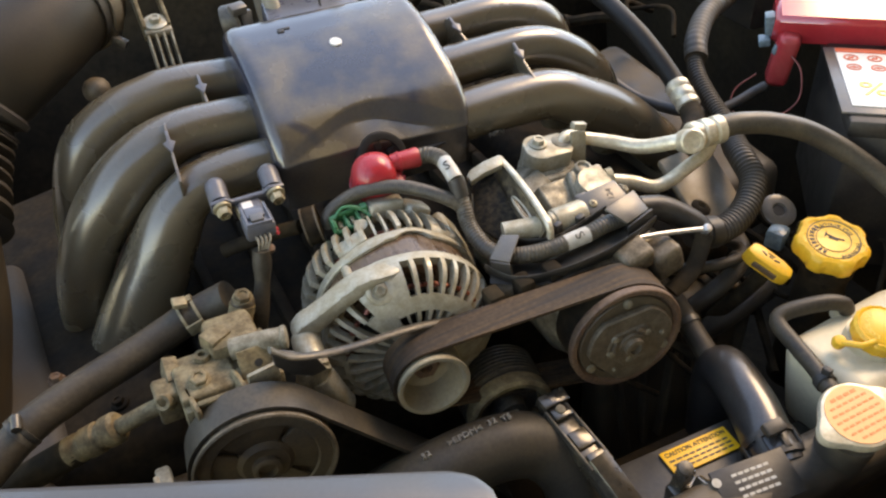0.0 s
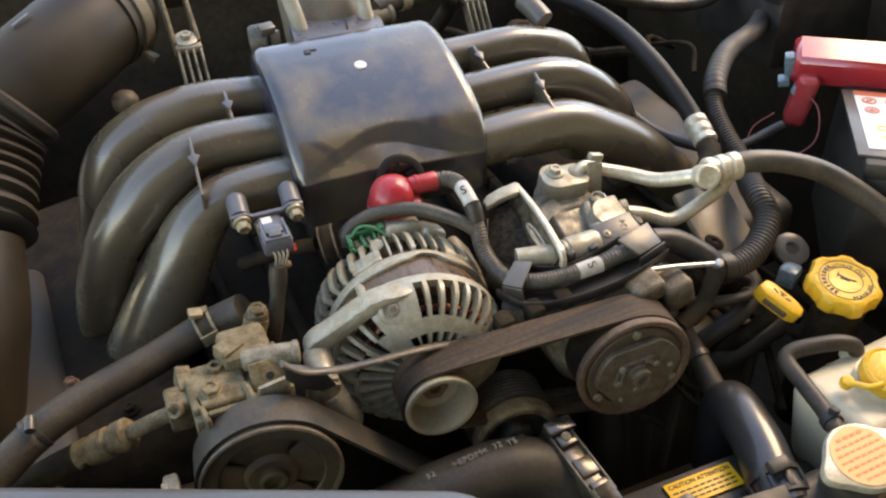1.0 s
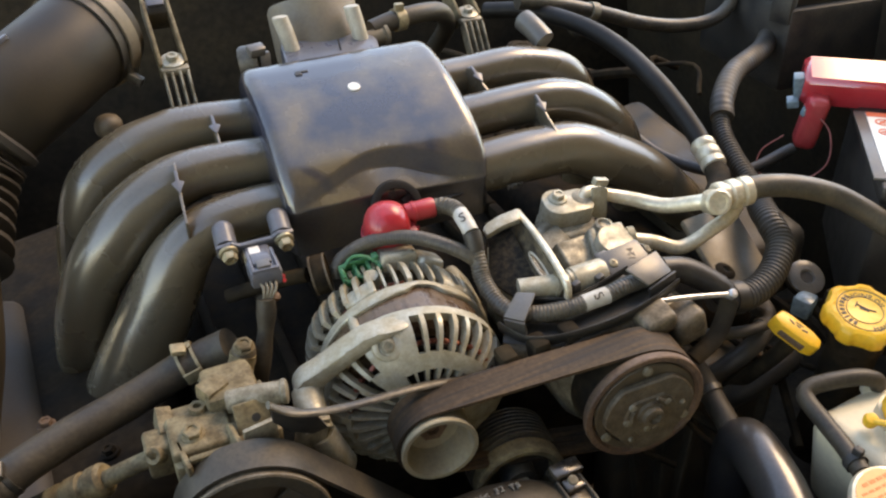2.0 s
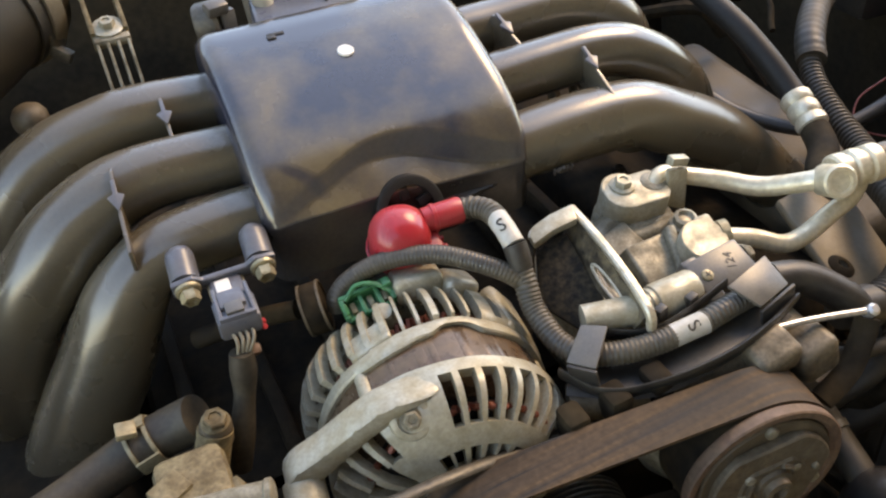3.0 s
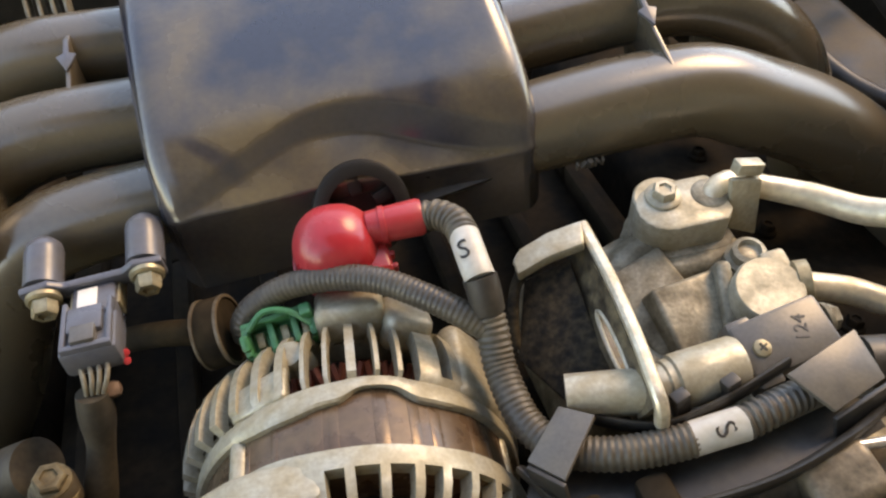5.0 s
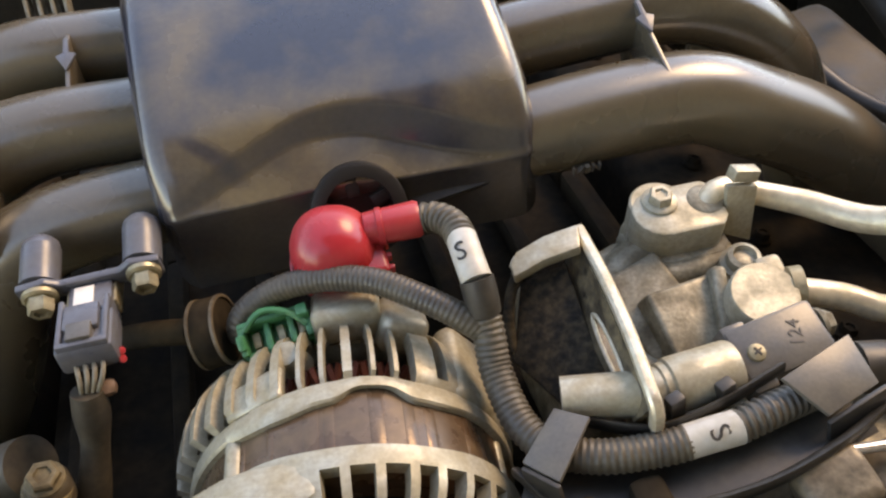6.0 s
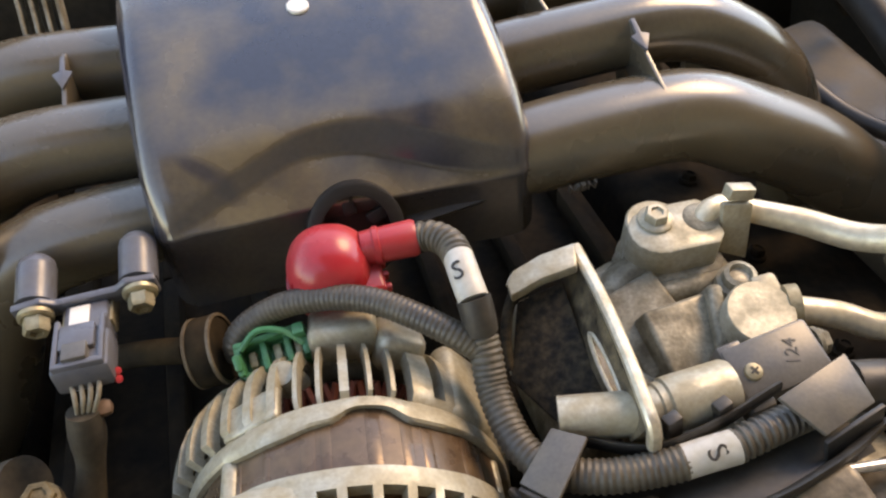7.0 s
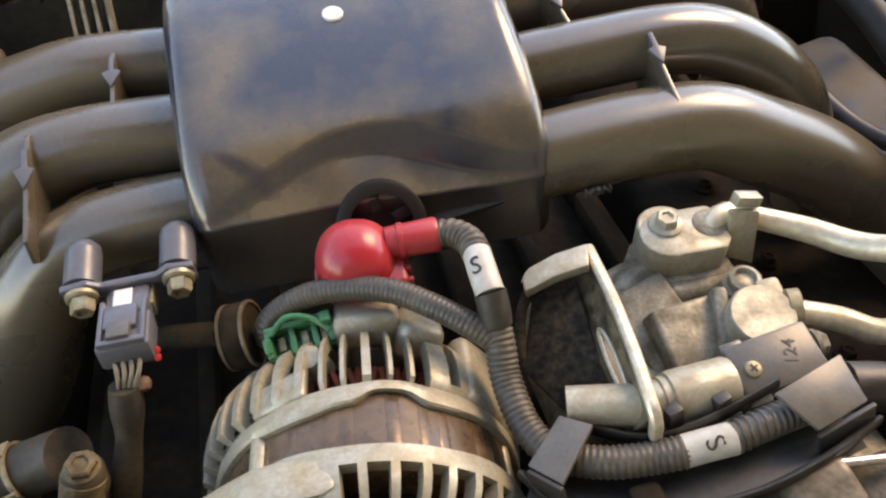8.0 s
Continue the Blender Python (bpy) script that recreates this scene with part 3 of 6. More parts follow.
    part("arrow_mark", bm, M_GREY, web, "pale grey raised arrow")
bm = B()
lathe(bm, axis((0.004, 0.055, 1.0686), (0, -0.3, 1)), [(0, -0.002), (0.0062, -0.002), (0.0062, 0.0012), (0.0056, 0.0018), (0, 0.0018)], 24)
part("white_plug", bm, M_WHITE, manifold, "small round white plug")
bm = B()
box(bm, axis((-0.037, 0.0925, 1.0784), (0, -0.1, 1)), 0.013, 0.0034, 0.0016, 0.0006)
box(bm, axis((-0.041, 0.089, 1.0779), (0, -0.1, 1)), 0.007, 0.005, 0.0016, 0.0006)
part("clip_slot", bm, M_INK, manifold)
# black plug under the wave
PLUG = axis((0.005, -0.0435, 0.9855), (0, -1, 0.5))
bm = B()
lathe(bm, PLUG, [(0.0256, -0.014), (0.026, 0.0), (0.0255, 0.003), (0.0238, 0.004), (0.0182, 0.004), (0.017, -0.006), (0, -0.006)], 40)
plug_ = part("front_plug", bm, M_MATTE, manifold, "round black plug under the wave")
for a in (20, 95, 170):
    bm = B()
    box(bm, PLUG @ pose(0, 0, 0, 0, 0, a) @ pose(0.0135, 0, -0.001), 0.011, 0.007, 0.005, 0.001)
    part("plug_lug", bm, M_MATTE, plug_)
bm = B()
plate(bm, axis((0.058, -0.034, 0.975), (0, -0.45, 1), (1, 0, 0.06)), [(0.024, 0.0), (0.024, 0.002), (-0.024, 0.012), (-0.024, -0.004)], 0.003, 0.0008)
part("wedge", bm, M_BLACK, manifold)
# throttle neck at the back
bm = B()
plate(bm, pose(0.01, 0.164, 1.05, 7), [(-0.052, -0.028), (0.052, -0.028), (0.058, 0.0), (0.056, 0.026), (-0.044, 0.026), (-0.048, 0.0)], 0.024, 0.004)
neck = part("throttle_neck", bm, M_GREY, manifold, "blue-grey plastic neck behind the plenum")
for x, dx in ((-0.024, -0.008), (0.053, -0.006)):
    bm = B()
    tube(bm, [(x, 0.168, 1.066), (x + dx * 0.5, 0.174, 1.088), (x + dx, 0.179, 1.105)], 0.0085, seg=20)
    lathe(bm, axis((x + dx, 0.179, 1.105), (dx, 0.06, 0.3)), [(0.0088, -0.001), (0.0084, 0.002), (0.006, 0.003), (0, 0.003)], 20)
    part("neck_post", bm, M_POST, neck, "dull white post")
bm = B()
box(bm, pose(0.022, 0.152, 1.0765, 55), 0.0022, 0.014, 0.002, 0.0006)
part("notch", bm, M_INK, neck)
bm = B()
lathe(bm, axis((0.018, 0.226, 1.07), (0, 0.5, 1)), [(0, -0.04), (0.05, -0.04), (0.05, 0.026), (0.047, 0.032), (0.039, 0.032), (0.037, 0.02), (0, 0.02)], 44)
box(bm, pose(0.02, 0.192, 1.09, 20), 0.016, 0.012, 0.012, 0.002)
part("throttle_body", bm, M_TAN, manifold, "tan dusty throttle body")
bm = B()
lathe(bm, axis((-0.07, 0.168, 1.068), (0.95, -0.25, 0.1)), [(0, -0.012), (0.016, -0.012), (0.018, -0.009), (0.018, 0.004), (0.0155, 0.007), (0.009, 0.008), (0, 0.008)], 28)
throttle_sensor = part("throttle_sensor", bm, M_WORN, manifold, "dirty grey throttle sensor")
bm = B()
box(bm, pose(-0.058, 0.16, 1.06, 0, 0, 15), 0.012, 0.008, 0.04, 0.0015)
box(bm, pose(-0.066, 0.157, 1.084, 18, 0, 15), 0.018, 0.012, 0.01, 0.002)
box(bm, pose(-0.078, 0.158, 1.05, 0, 0, 15), 0.014, 0.01, 0.014, 0.002)
part("sensor_plug", bm, M_TAPE, throttle_sensor)
bm = B()
lathe(bm, axis((0.073, 0.178, 1.069), (1, 0.1, 0.1)), [(0, -0.012), (0.0095, -0.012), (0.0095, 0.008), (0.0115, 0.009), (0.0115, 0.013), (0.0095, 0.014), (0, 0.014)], 24)
part("vacuum_stub", bm, M_TAN, neck, "tan vacuum stub")
part("moulded_text", text("14BN", 0.0078, axis((0.1365, -0.0345, 0.971), (0, -0.94, -0.34), (1, 0, 0.0)), 0.0014), M_TAPE, manifold)

# ---- position sensor on the front runner ----
sensor = thing("sensor", "grey plastic sensor bolted on two posts with wires", "sensor", at=(-0.13, -0.05, 0.93))
for x in (-0.1555, -0.106):
    bm = B()
    tube(bm, [(x + 0.0015, -0.03, 0.996), (x, -0.05, 0.9895)], 0.0095, seg=18)
    lathe(bm, axis((x + 0.0015, -0.03, 0.996), (0, 0.95, 0.3)), [(0.0095, -0.001), (0.0088, 0.003), (0.006, 0.006), (0, 0.0068)], 18)
    part("post", bm, M_GREY, sensor)
    bm = B()
    hexhead(bm, axis((x, -0.056, 0.9875), (0, -0.95, -0.3)), 0.0112, 0.0095, 0.0085)
    part("bolt", bm, M_ZINC, sensor, "yellow zinc bolt")
bm = B()
plate(bm, axis((-0.131, -0.051, 0.989), (0, -0.95, -0.3)), [(-0.034, -0.006), (0.034, -0.006), (0.034, 0.007), (0.02, 0.009), (0.014, 0.004), (-0.014, 0.004), (-0.02, 0.009), (-0.034, 0.007)], 0.004, 0.001)
part("flange", bm, M_GREY, sensor)
down = axis((-0.132, -0.062, 0.979), (-0.03, -1, -0.06)) @ Matrix.Diagonal((0.86, 0.86, 1.12, 1))
bm = B()
box(bm, down @ pose(0, 0, 0.006), 0.025, 0.02, 0.03, 0.003)
part("body", bm, M_GREY, sensor)
bm = B()
box(bm, down @ pose(0, 0.006, 0.024), 0.031, 0.018, 0.022, 0.003)
part("plug_shell", bm, M_GREY, sensor, "blue-grey plug shell")
bm = B()
box(bm, down @ pose(-0.001, 0.0145, 0.018), 0.019, 0.008, 0.014, 0.0015)
part("hood", bm, M_GREY, sensor)
for dx in (-0.0125, 0.0125):
    bm = B()
    box(bm, down @ pose(dx, 0.001, -0.006), 0.003, 0.012, 0.02, 0.001)
    part("gusset", bm, M_ZINC, sensor)
bm = B()
for dx in (-0.012, 0.012):
    box(bm, down @ pose(dx, 0.0145, 0.02), 0.003, 0.007, 0.026, 0.001)
box(bm, down @ pose(0, 0.0145, 0.0325), 0.027, 0.007, 0.003, 0.001)
part("latch_frame", bm, M_GREY, sensor)
bm = B()
box(bm, down @ pose(-0.001, 0.017, 0.0275), 0.013, 0.007, 0.009, 0.001)
part("latch", bm, M_TAPE, sensor)
bm = B()
box(bm, down @ pose(-0.003, 0.0104, 0.002), 0.011, 0.0012, 0.014, 0.0003)
part("sticker", bm, M_WHITE, sensor, "tiny white sticker")
bm = B()
for k in range(4):
    tube(bm, [down @ V((-0.008 + 0.005 * k, 0.003, 0.032)), down @ V((-0.006 + 0.004 * k, 0.0, 0.04)), (-0.141 + 0.002 * k, -0.108, 0.964)], 0.0012, seg=8, step=0.003)
part("wire", bm, M_WIRE, sensor, "thin tan wires")
bm = B()
tube(bm, [(-0.138, -0.1065, 0.968), (-0.14, -0.109, 0.955, 1.15), (-0.144, -0.113, 0.938, 0.9), (-0.152, -0.12, 0.915, 1.1), (-0.16, -0.125, 0.89)], 0.0075, seg=14)
part("sleeve", bm, M_RUBBER, sensor)
for o in ((-0.1195, -0.0965, 0.978), (-0.1195, -0.0993, 0.9755)):
    bm = B()
    lathe(bm, axis(o, (0.3, -0.8, 0.5)), [(0, -0.002), (0.0016, -0.0015), (0.002, 0.0), (0.0016, 0.0015), (0, 0.002)], 12)
    part("wire_seal", bm, M_RED, sensor, "tiny red wire seal")
bm = B()
box(bm, axis((-0.131, -0.1045, 0.965), (0.2, -0.6, 0.8)), 0.011, 0.008, 0.008, 0.003)
part("rubber_joint", bm, M_RUST, sensor, "rust-brown joint")
# the round knob beside it
knob = thing("guide_pulley", "dark dusty guide pulley with pale worn rims", "pulley", at=(-0.083, -0.07, 0.945))
KN = axis((-0.081, -0.0725, 0.953), (0.95, -0.22, 0.2))
bm = B()
lathe(bm, KN, [(0, -0.0065), (0.017, -0.0065), (0.018, -0.005), (0.018, 0.005), (0.017, 0.0065), (0, 0.0065)], 36)
part("cap", bm, M_DARK, knob)
for h in (-0.0065, 0.0065):
    bm = B()
    lathe(bm, KN @ pose(0, 0, h), [(0.0168, -0.001), (0.0184, -0.0008), (0.0184, 0.0008), (0.0168, 0.001)], 36)
    part("rim", bm, M_PLATE, knob, "pale worn rim")
bm = B()
tube(bm, [(-0.092, -0.068, 0.953), (-0.12, -0.05, 0.942), (-0.16, -0.03, 0.925)], 0.007)
part("pipe", bm, M_DARK, knob)

# ---- alternator ----
AX, AZ = -0.031, 0.895
SKEW = -7.2  # the accessory drive stands askew to the manifold
alt = thing("alternator", "grey cast aluminium alternator with brown stator", "alternator", at=(AX, -0.15, AZ))
alt.rotation_euler.z = radians(SKEW)


def slotted(prof, slots, thick, step=3.0, shift=None):
    """A cast shell turned from (radius, y) with openings: slots are (from angle, to angle, first row, last row)."""
    t = B()
    n = int(360 / step)
    cut = set()
    for a0, a1, k0, k1 in slots:
        for j in range(n):
            a = j * step + step / 2
            for off in (-360, 0, 360):
                if a0 <= a + off <= a1:
                    cut |= {(k, j) for k in range(k0, k1)}
    made = {}

    def vert(k, j, inner):
        key = (k, j % n, inner)
        if key not in made:
            r, y = prof[k]
            r *= 1.075
            if inner:
                q, s = prof[max(0, k - 1)], prof[min(len(prof) - 1, k + 1)]
                d = V((s[0] - q[0], s[1] - q[1])).normalized()
                nx, ny = -d.y, d.x
                if nx * r + ny * (y + 0.165) > 0:
                    nx, ny = -nx, -ny
                if k < 3:
                    nx, ny = -1.0, 0.0
                r, y = r + nx * thick, y + ny * thick
            a = radians((j % n) * step)
            if shift:
                y += shift(math.degrees(a), k)
                if 5 < k < 12:
                    r += 0.0055 * math.exp(-((math.degrees(a) - 178) / 46) ** 4)
            made[key] = t.verts.new((AX + r * math.cos(a), y, AZ + r * math.sin(a)))
        return made[key]

    rows = len(prof) - 1
    solid = lambda k, j: 0 <= k < rows and (k, j % n) not in cut
    for k in range(rows):
        for j in range(n):
            if not solid(k, j):
                continue
            for inner in (0, 1):
                t.faces.new([vert(k, j, inner), vert(k, j + 1, inner), vert(k + 1, j + 1, inner), vert(k + 1, j, inner)])
            for (k2, j2), (p, q) in (((k - 1, j), ((k, j), (k, j + 1))), ((k + 1, j), ((k + 1, j), (k + 1, j + 1))), ((k, j - 1), ((k, j), (k + 1, j))), ((k, j + 1), ((k, j + 1), (k + 1, j + 1)))):
                if not solid(k2, j2):
                    t.faces.new([vert(*p, 0), vert(*q, 0), vert(*q, 1), vert(*p, 1)])
    bmesh.ops.recalc_face_normals(t, faces=list(t.faces))
    return t


# stator
bm = B()
lathe(bm, facing(AX, -0.165, AZ), [(0.05, -0.022), (0.0752, -0.022), (0.0752, 0.022), (0.05, 0.022)], 90)
stator = part("stator", bm, M_STATOR, alt, "brown rusty stator laminations")
for k in range(19):
    a = -15 + 11.5 * k + 3 * math.sin(2.3 * k)
    bm = B()
    box(bm, facing(AX, -0.165, AZ) @ pose(0.0749 * math.cos(radians(a)), 0.0749 * math.sin(radians(a)), 0, 0, 0, a), 0.0009, 0.003 + 0.004 * abs(math.sin(1.7 * k)), 0.042, 0.0004, 2)
    part("stator_rib", bm, M_STATOR, stator)
bm = B()
lathe(bm, facing(AX, -0.155, AZ), [(0, -0.05), (0.049, -0.05), (0.053, -0.04), (0.053, 0.045), (0.03, 0.052), (0, 0.052)], 40)
part("rotor", bm, M_MATTE, alt)
bm = B()
for k in range(48):
    a = radians(7.5 * k)
    for y in (-0.198, -0.127):
        e = -0.009 if y < -0.15 else 0.009
        tube(bm, [(AX + 0.057 * math.cos(a), y, AZ + 0.057 * math.sin(a)), (AX + 0.064 * math.cos(a + 0.06), y + e, AZ + 0.064 * math.sin(a + 0.06)), (AX + 0.057 * math.cos(a + 0.12), y, AZ + 0.057 * math.sin(a + 0.12))], 0.0023, seg=6, step=0.005)
tagged(part("winding", bm, M_COPPER, alt, "red copper windings"), kind="stuff")
# rear housing: a band in front, then cooling slats that close in towards the back
REAR = [(0.066, -0.154), (0.0724, -0.1545), (0.0735, -0.1535), (0.0738, -0.1495), (0.0735, -0.1455), (0.0728, -0.1435), (0.0752, -0.1405), (0.0756, -0.132), (0.075, -0.122), (0.073, -0.113), (0.069, -0.105), (0.063, -0.0985), (0.055, -0.095), (0.045, -0.0935), (0.03, -0.093), (0.002, -0.093)]
slots = [(a, a + 6, 5, 12) for a in (61, 69, 77, 85, 93, 101, 109)] + [(49, 54, 6, 10)] + [(a, a + 6, 4, 12) for a in range(118, 226, 9)] + [(a, a + 7, 6, 12) for a in (-20, -10, 0, 10)]


def arch(a, k):
    """How far the front edge of the rear housing steps back at angle a."""
    a = a - 360 if a > 250 else a
    fade = max(0.0, 1 - k / 6)
    return fade * (0.0085 * math.exp(-((a - 76) / 10.0) ** 4) - 0.003 * math.exp(-((a - 112) / 14) ** 4) + 0.0025 * math.exp(-((a - 30) / 18) ** 4))


part("rear_housing", slotted(REAR, slots, 0.007, 1.5, arch), M_ALU, alt, "grey cast rear housing with cooling slats", sharp=42)
bm = B()
box(bm, pose(AX + 0.009, -0.092, AZ + 0.068, -12), 0.034, 0.026, 0.02, 0.005, 3)
box(bm, pose(AX + 0.034, -0.1, AZ + 0.062, -14, 24), 0.024, 0.026, 0.02, 0.005, 3)
part("terminal_boss", bm, M_ALU, alt)
bm = B()
box(bm, facing(AX, -0.122, AZ) @ pose(0.075 * math.cos(radians(36)), 0.075 * math.sin(radians(36)), 0, 0, 0, 36), 0.014, 0.03, 0.046, 0.006, 3)
part("side_boss", bm, M_ALU, alt)
bm = B()
lathe(bm, axis((AX - 0.02, -0.117, AZ + 0.071), (-0.15, -0.3, 0.9)), [(0, -0.014), (0.0085, -0.014), (0.0072, 0.001), (0.006, 0.0035), (0, 0.004)], 20)
part("bolt_boss", bm, M_ALU, alt)
bm = B()
box(bm, facing(AX, -0.136, AZ) @ pose(0.077 * math.cos(radians(117)), 0.077 * math.sin(radians(117)), 0, 0, 0, 117), 0.005, 0.03, 0.018, 0.002, 3)
part("plug_pad", bm, M_ALU, alt)
# front housing: a band, long curved slats on its shoulder, radial slats in its face
FRONT = [(0.066, -0.1765), (0.0722, -0.1755), (0.0733, -0.1765), (0.0736, -0.1815), (0.0733, -0.187), (0.0722, -0.1935), (0.07, -0.199), (0.067, -0.2035), (0.063, -0.2075), (0.058, -0.211), (0.0545, -0.2135), (0.049, -0.2165), (0.042, -0.2185), (0.034, -0.22), (0.026, -0.221), (0.002, -0.2215)]
slots = [(a, a + 7, 4, 10) for a in range(-2, 98, 10)] + [(a, a + 7, 5, 10) for a in (128, 138, 148, 158, 168)]
slots += [(a, a + 9, 12, 14) for a in range(0, 110, 13)] + [(a, a + 9, 10, 14) for a in range(137, 290, 13)] + [(a, a + 9, 5, 9) for a in (182, 195, 208, 221, 234)]


def droop(a, k):
    a = a - 360 if a > 250 else a
    return -0.004 * math.exp(-((a - 76) / 30) ** 4) * max(0.0, 1 - k / 9)


part("front_housing", slotted(FRONT, slots, 0.008, 1.5, droop), M_ALU, alt, "grey cast front housing with curved slats", sharp=42)
PAD = axis((AX - 0.027, -0.2035, AZ + 0.0655), (-0.1, -0.8, 0.6))
bm = B()
lathe(bm, PAD, [(0.0155, -0.016), (0.0135, -0.001), (0.0125, 0.0012), (0.0112, 0.0018), (0.0085, 0.0018), (0.008, -0.0005), (0, -0.0005)], 36)
part("bolt_pad", bm, M_ALU, alt)
bm = B()
hexhead(bm, PAD @ pose(0, 0, -0.0005), 0.0092, 0.0065, 0.0068)
part("through_bolt", bm, M_ALUD, alt)
# arm from the top of the housing out to the mounting ear
bm = B()
plate(bm, facing(AX, -0.18, AZ), [(-0.006, 0.0775), (-0.034, 0.0772), (-0.046, 0.0745), (-0.06, 0.0665), (-0.08, 0.0535), (-0.097, 0.045), (-0.104, 0.037), (-0.104, 0.024), (-0.098, 0.018), (-0.089, 0.027), (-0.071, 0.041), (-0.051, 0.055), (-0.03, 0.0665)], 0.0225, 0.0045)
tube(bm, [(AX - 0.094, -0.196, AZ + 0.029), (AX - 0.094, -0.212, AZ + 0.024), (AX - 0.092, -0.228, AZ + 0.014)], 0.0125, seg=22)
tube(bm, [(AX - 0.09, -0.222, AZ + 0.006), (AX - 0.083, -0.224, AZ - 0.012), (AX - 0.075, -0.222, AZ - 0.034)], 0.012, seg=18, square=0.5)
part("mounting_ear", bm, M_ALU, alt)
for a, r in ((128, 0.005), (20, 0.0035)):
    bm = B()
    tube(bm, [(AX + 0.0735 * math.cos(radians(a)), -0.148, AZ + 0.0735 * math.sin(radians(a))), (AX + 0.0735 * math.cos(radians(a)), -0.184, AZ + 0.0735 * math.sin(radians(a)))], r, seg=12)
    part("long_bolt", bm, M_ALU, alt)
# pulley with a hollow face
bm = B()
lathe(bm, facing(-0.0331, -0.2231, 0.8928), [(0, -0.006), (0.0295, -0.006), (0.03, 0.0), (0.03, 0.032), (0.0315, 0.0345), (0.0315, 0.0375), (0.0308, 0.0382), (0.0275, 0.038), (0.0258, 0.034), (0.0225, 0.012), (0.018, 0.0095), (0, 0.0095)], 56)
part("pulley", bm, M_PALE, alt, "dusty grey hollow pulley")
bm = B()
lathe(bm, facing(-0.0331, -0.2326, 0.8928), [(0, 0), (0.0125, 0), (0.0125, 0.0045), (0.011, 0.006), (0.0055, 0.006), (0.005, 0.002), (0, 0.002)], 6)
part("shaft_nut", bm, M_RUST, alt)
# green plug: a trough with raised ends and a latch
GP = axis((-0.056, -0.093, 0.9545), (-0.1, -0.45, 1), (0.97, 0.1, 0.14))
bm = B()
box(bm, GP, 0.036, 0.017, 0.008, 0.002)
box(bm, GP @ pose(0, 0.0075, 0.007), 0.036, 0.003, 0.012, 0.001)
box(bm, GP @ pose(0, -0.0075, 0.005), 0.036, 0.003, 0.008, 0.001)
for dx in (-0.0165, -0.004, 0.008, 0.0165):
    box(bm, GP @ pose(dx, 0, 0.0065), 0.0034, 0.0165, 0.012 if abs(dx) > 0.01 else 0.008, 0.001)
box(bm, GP @ pose(-0.0165, -0.002, 0.014, 20), 0.004, 0.008, 0.006, 0.0014)
box(bm, GP @ pose(0.0155, 0.004, 0.014, -15), 0.006, 0.007, 0.006, 0.0014)
plug = part("connector", bm, M_GREEN, alt, "green plastic plug with an open trough")
bm = B()
tube(bm, [GP @ V((-0.014, 0.004, 0.014)), GP @ V((-0.004, 0.009, 0.018)), GP @ V((0.008, 0.006, 0.016)), GP @ V((0.016, -0.002, 0.012))], 0.0017, seg=8, step=0.003)
part("latch_wire", bm, M_GREEN, plug)
for dx in (-0.0105, 0.002, 0.0122):
    bm = B()
    box(bm, GP @ pose(dx, 0.0, 0.005), 0.004, 0.008, 0.005, 0.0008)
    part("contact", bm, M_ZINC, plug)

# ---- drive belt and pulleys ----
# pulley centres in the skewed plane of the drive: x along it, z up
DRIVE = (0.04, -0.271)
ALTP = (-0.0477, 0.8928)
CL = (0.1298, 0.8882)
PSC = (-0.1937, 0.8834)
PSY = -0.293  # the pump pulley stands before the others
CR = (0.0243, 0.826)
LOWC = (-0.046, 0.715)


def driven(name, label, category, z):
    """A thing that stands in the skewed plane of the accessory drive."""
    ob = thing(name, label, category, at=(*DRIVE, z))
    ob.rotation_euler.z = radians(SKEW)
    return ob


def on_drive(c, y=DRIVE[1]):
    """The pose of a pulley's face: z towards the front of the car."""
    return Matrix.Translation((*DRIVE, 0)) @ Matrix.Rotation(radians(SKEW), 4, "Z") @ Matrix.Translation((c[0] - DRIVE[0], y - DRIVE[1], c[1])) @ facing(0, 0, 0)


def belt(label, circles, y0, y1, material):
    """A belt: a smooth back and five ribs on its inner side."""
    ob = driven("drive_belt", label, "belt", circles[0][1])
    part("back", belt_mesh([(x, z, r + 0.0016) for x, z, r in circles], y0, y1, 0.0022), material, ob)
    w = (y1 - y0) / 5
    for k in range(5):
        part("rib", belt_mesh(circles, y0 + w * (k + 0.15), y0 + w * (k + 0.85), 0.0017), material, ob)
    return ob


belt("worn brown-black ribbed belt round the pulleys", [(*ALTP, 0.0308), (*CL, 0.0505)], -0.2645, -0.2335, M_BELT)
belt("smooth dark rubber belt over the pump pulley", [(*PSC, 0.0552), (*LOWC, 0.062)], -0.2905, -0.2625, M_RUBBER)
crank = driven("crank_pulley", "dark ribbed crank pulley low on the engine", "pulley", LOWC[1])
bm = B()
lathe(bm, facing(LOWC[0], -0.289, LOWC[1]), [(0, -0.06), (0.061, -0.06), (0.0615, 0.0), (0.057, 0.003), (0.052, -0.008), (0.02, -0.01), (0, -0.01)], 48)
part("rim", bm, M_DARK, crank)
bm = B()
hexhead(bm, facing(LOWC[0], -0.283, LOWC[1]), 0.022, 0.01, 0.018)
part("bolt", bm, M_DARK, crank)
idler = driven("idler_pulley", "dusty pale-rimmed idler pulley under the belt", "pulley", CR[1])
bm = B()
prof = [(0, -0.05), (0.037, -0.05)]
for k in range(8):
    prof += [(0.0412, -0.048 + 0.0042 * k), (0.0412, -0.0467 + 0.0042 * k), (0.037, -0.0457 + 0.0042 * k), (0.037, -0.0444 + 0.0042 * k)]
prof += [(0.04, -0.012), (0.0335, -0.006), (0.029, -0.012), (0.016, -0.014), (0.014, 0.002), (0, 0.002)]
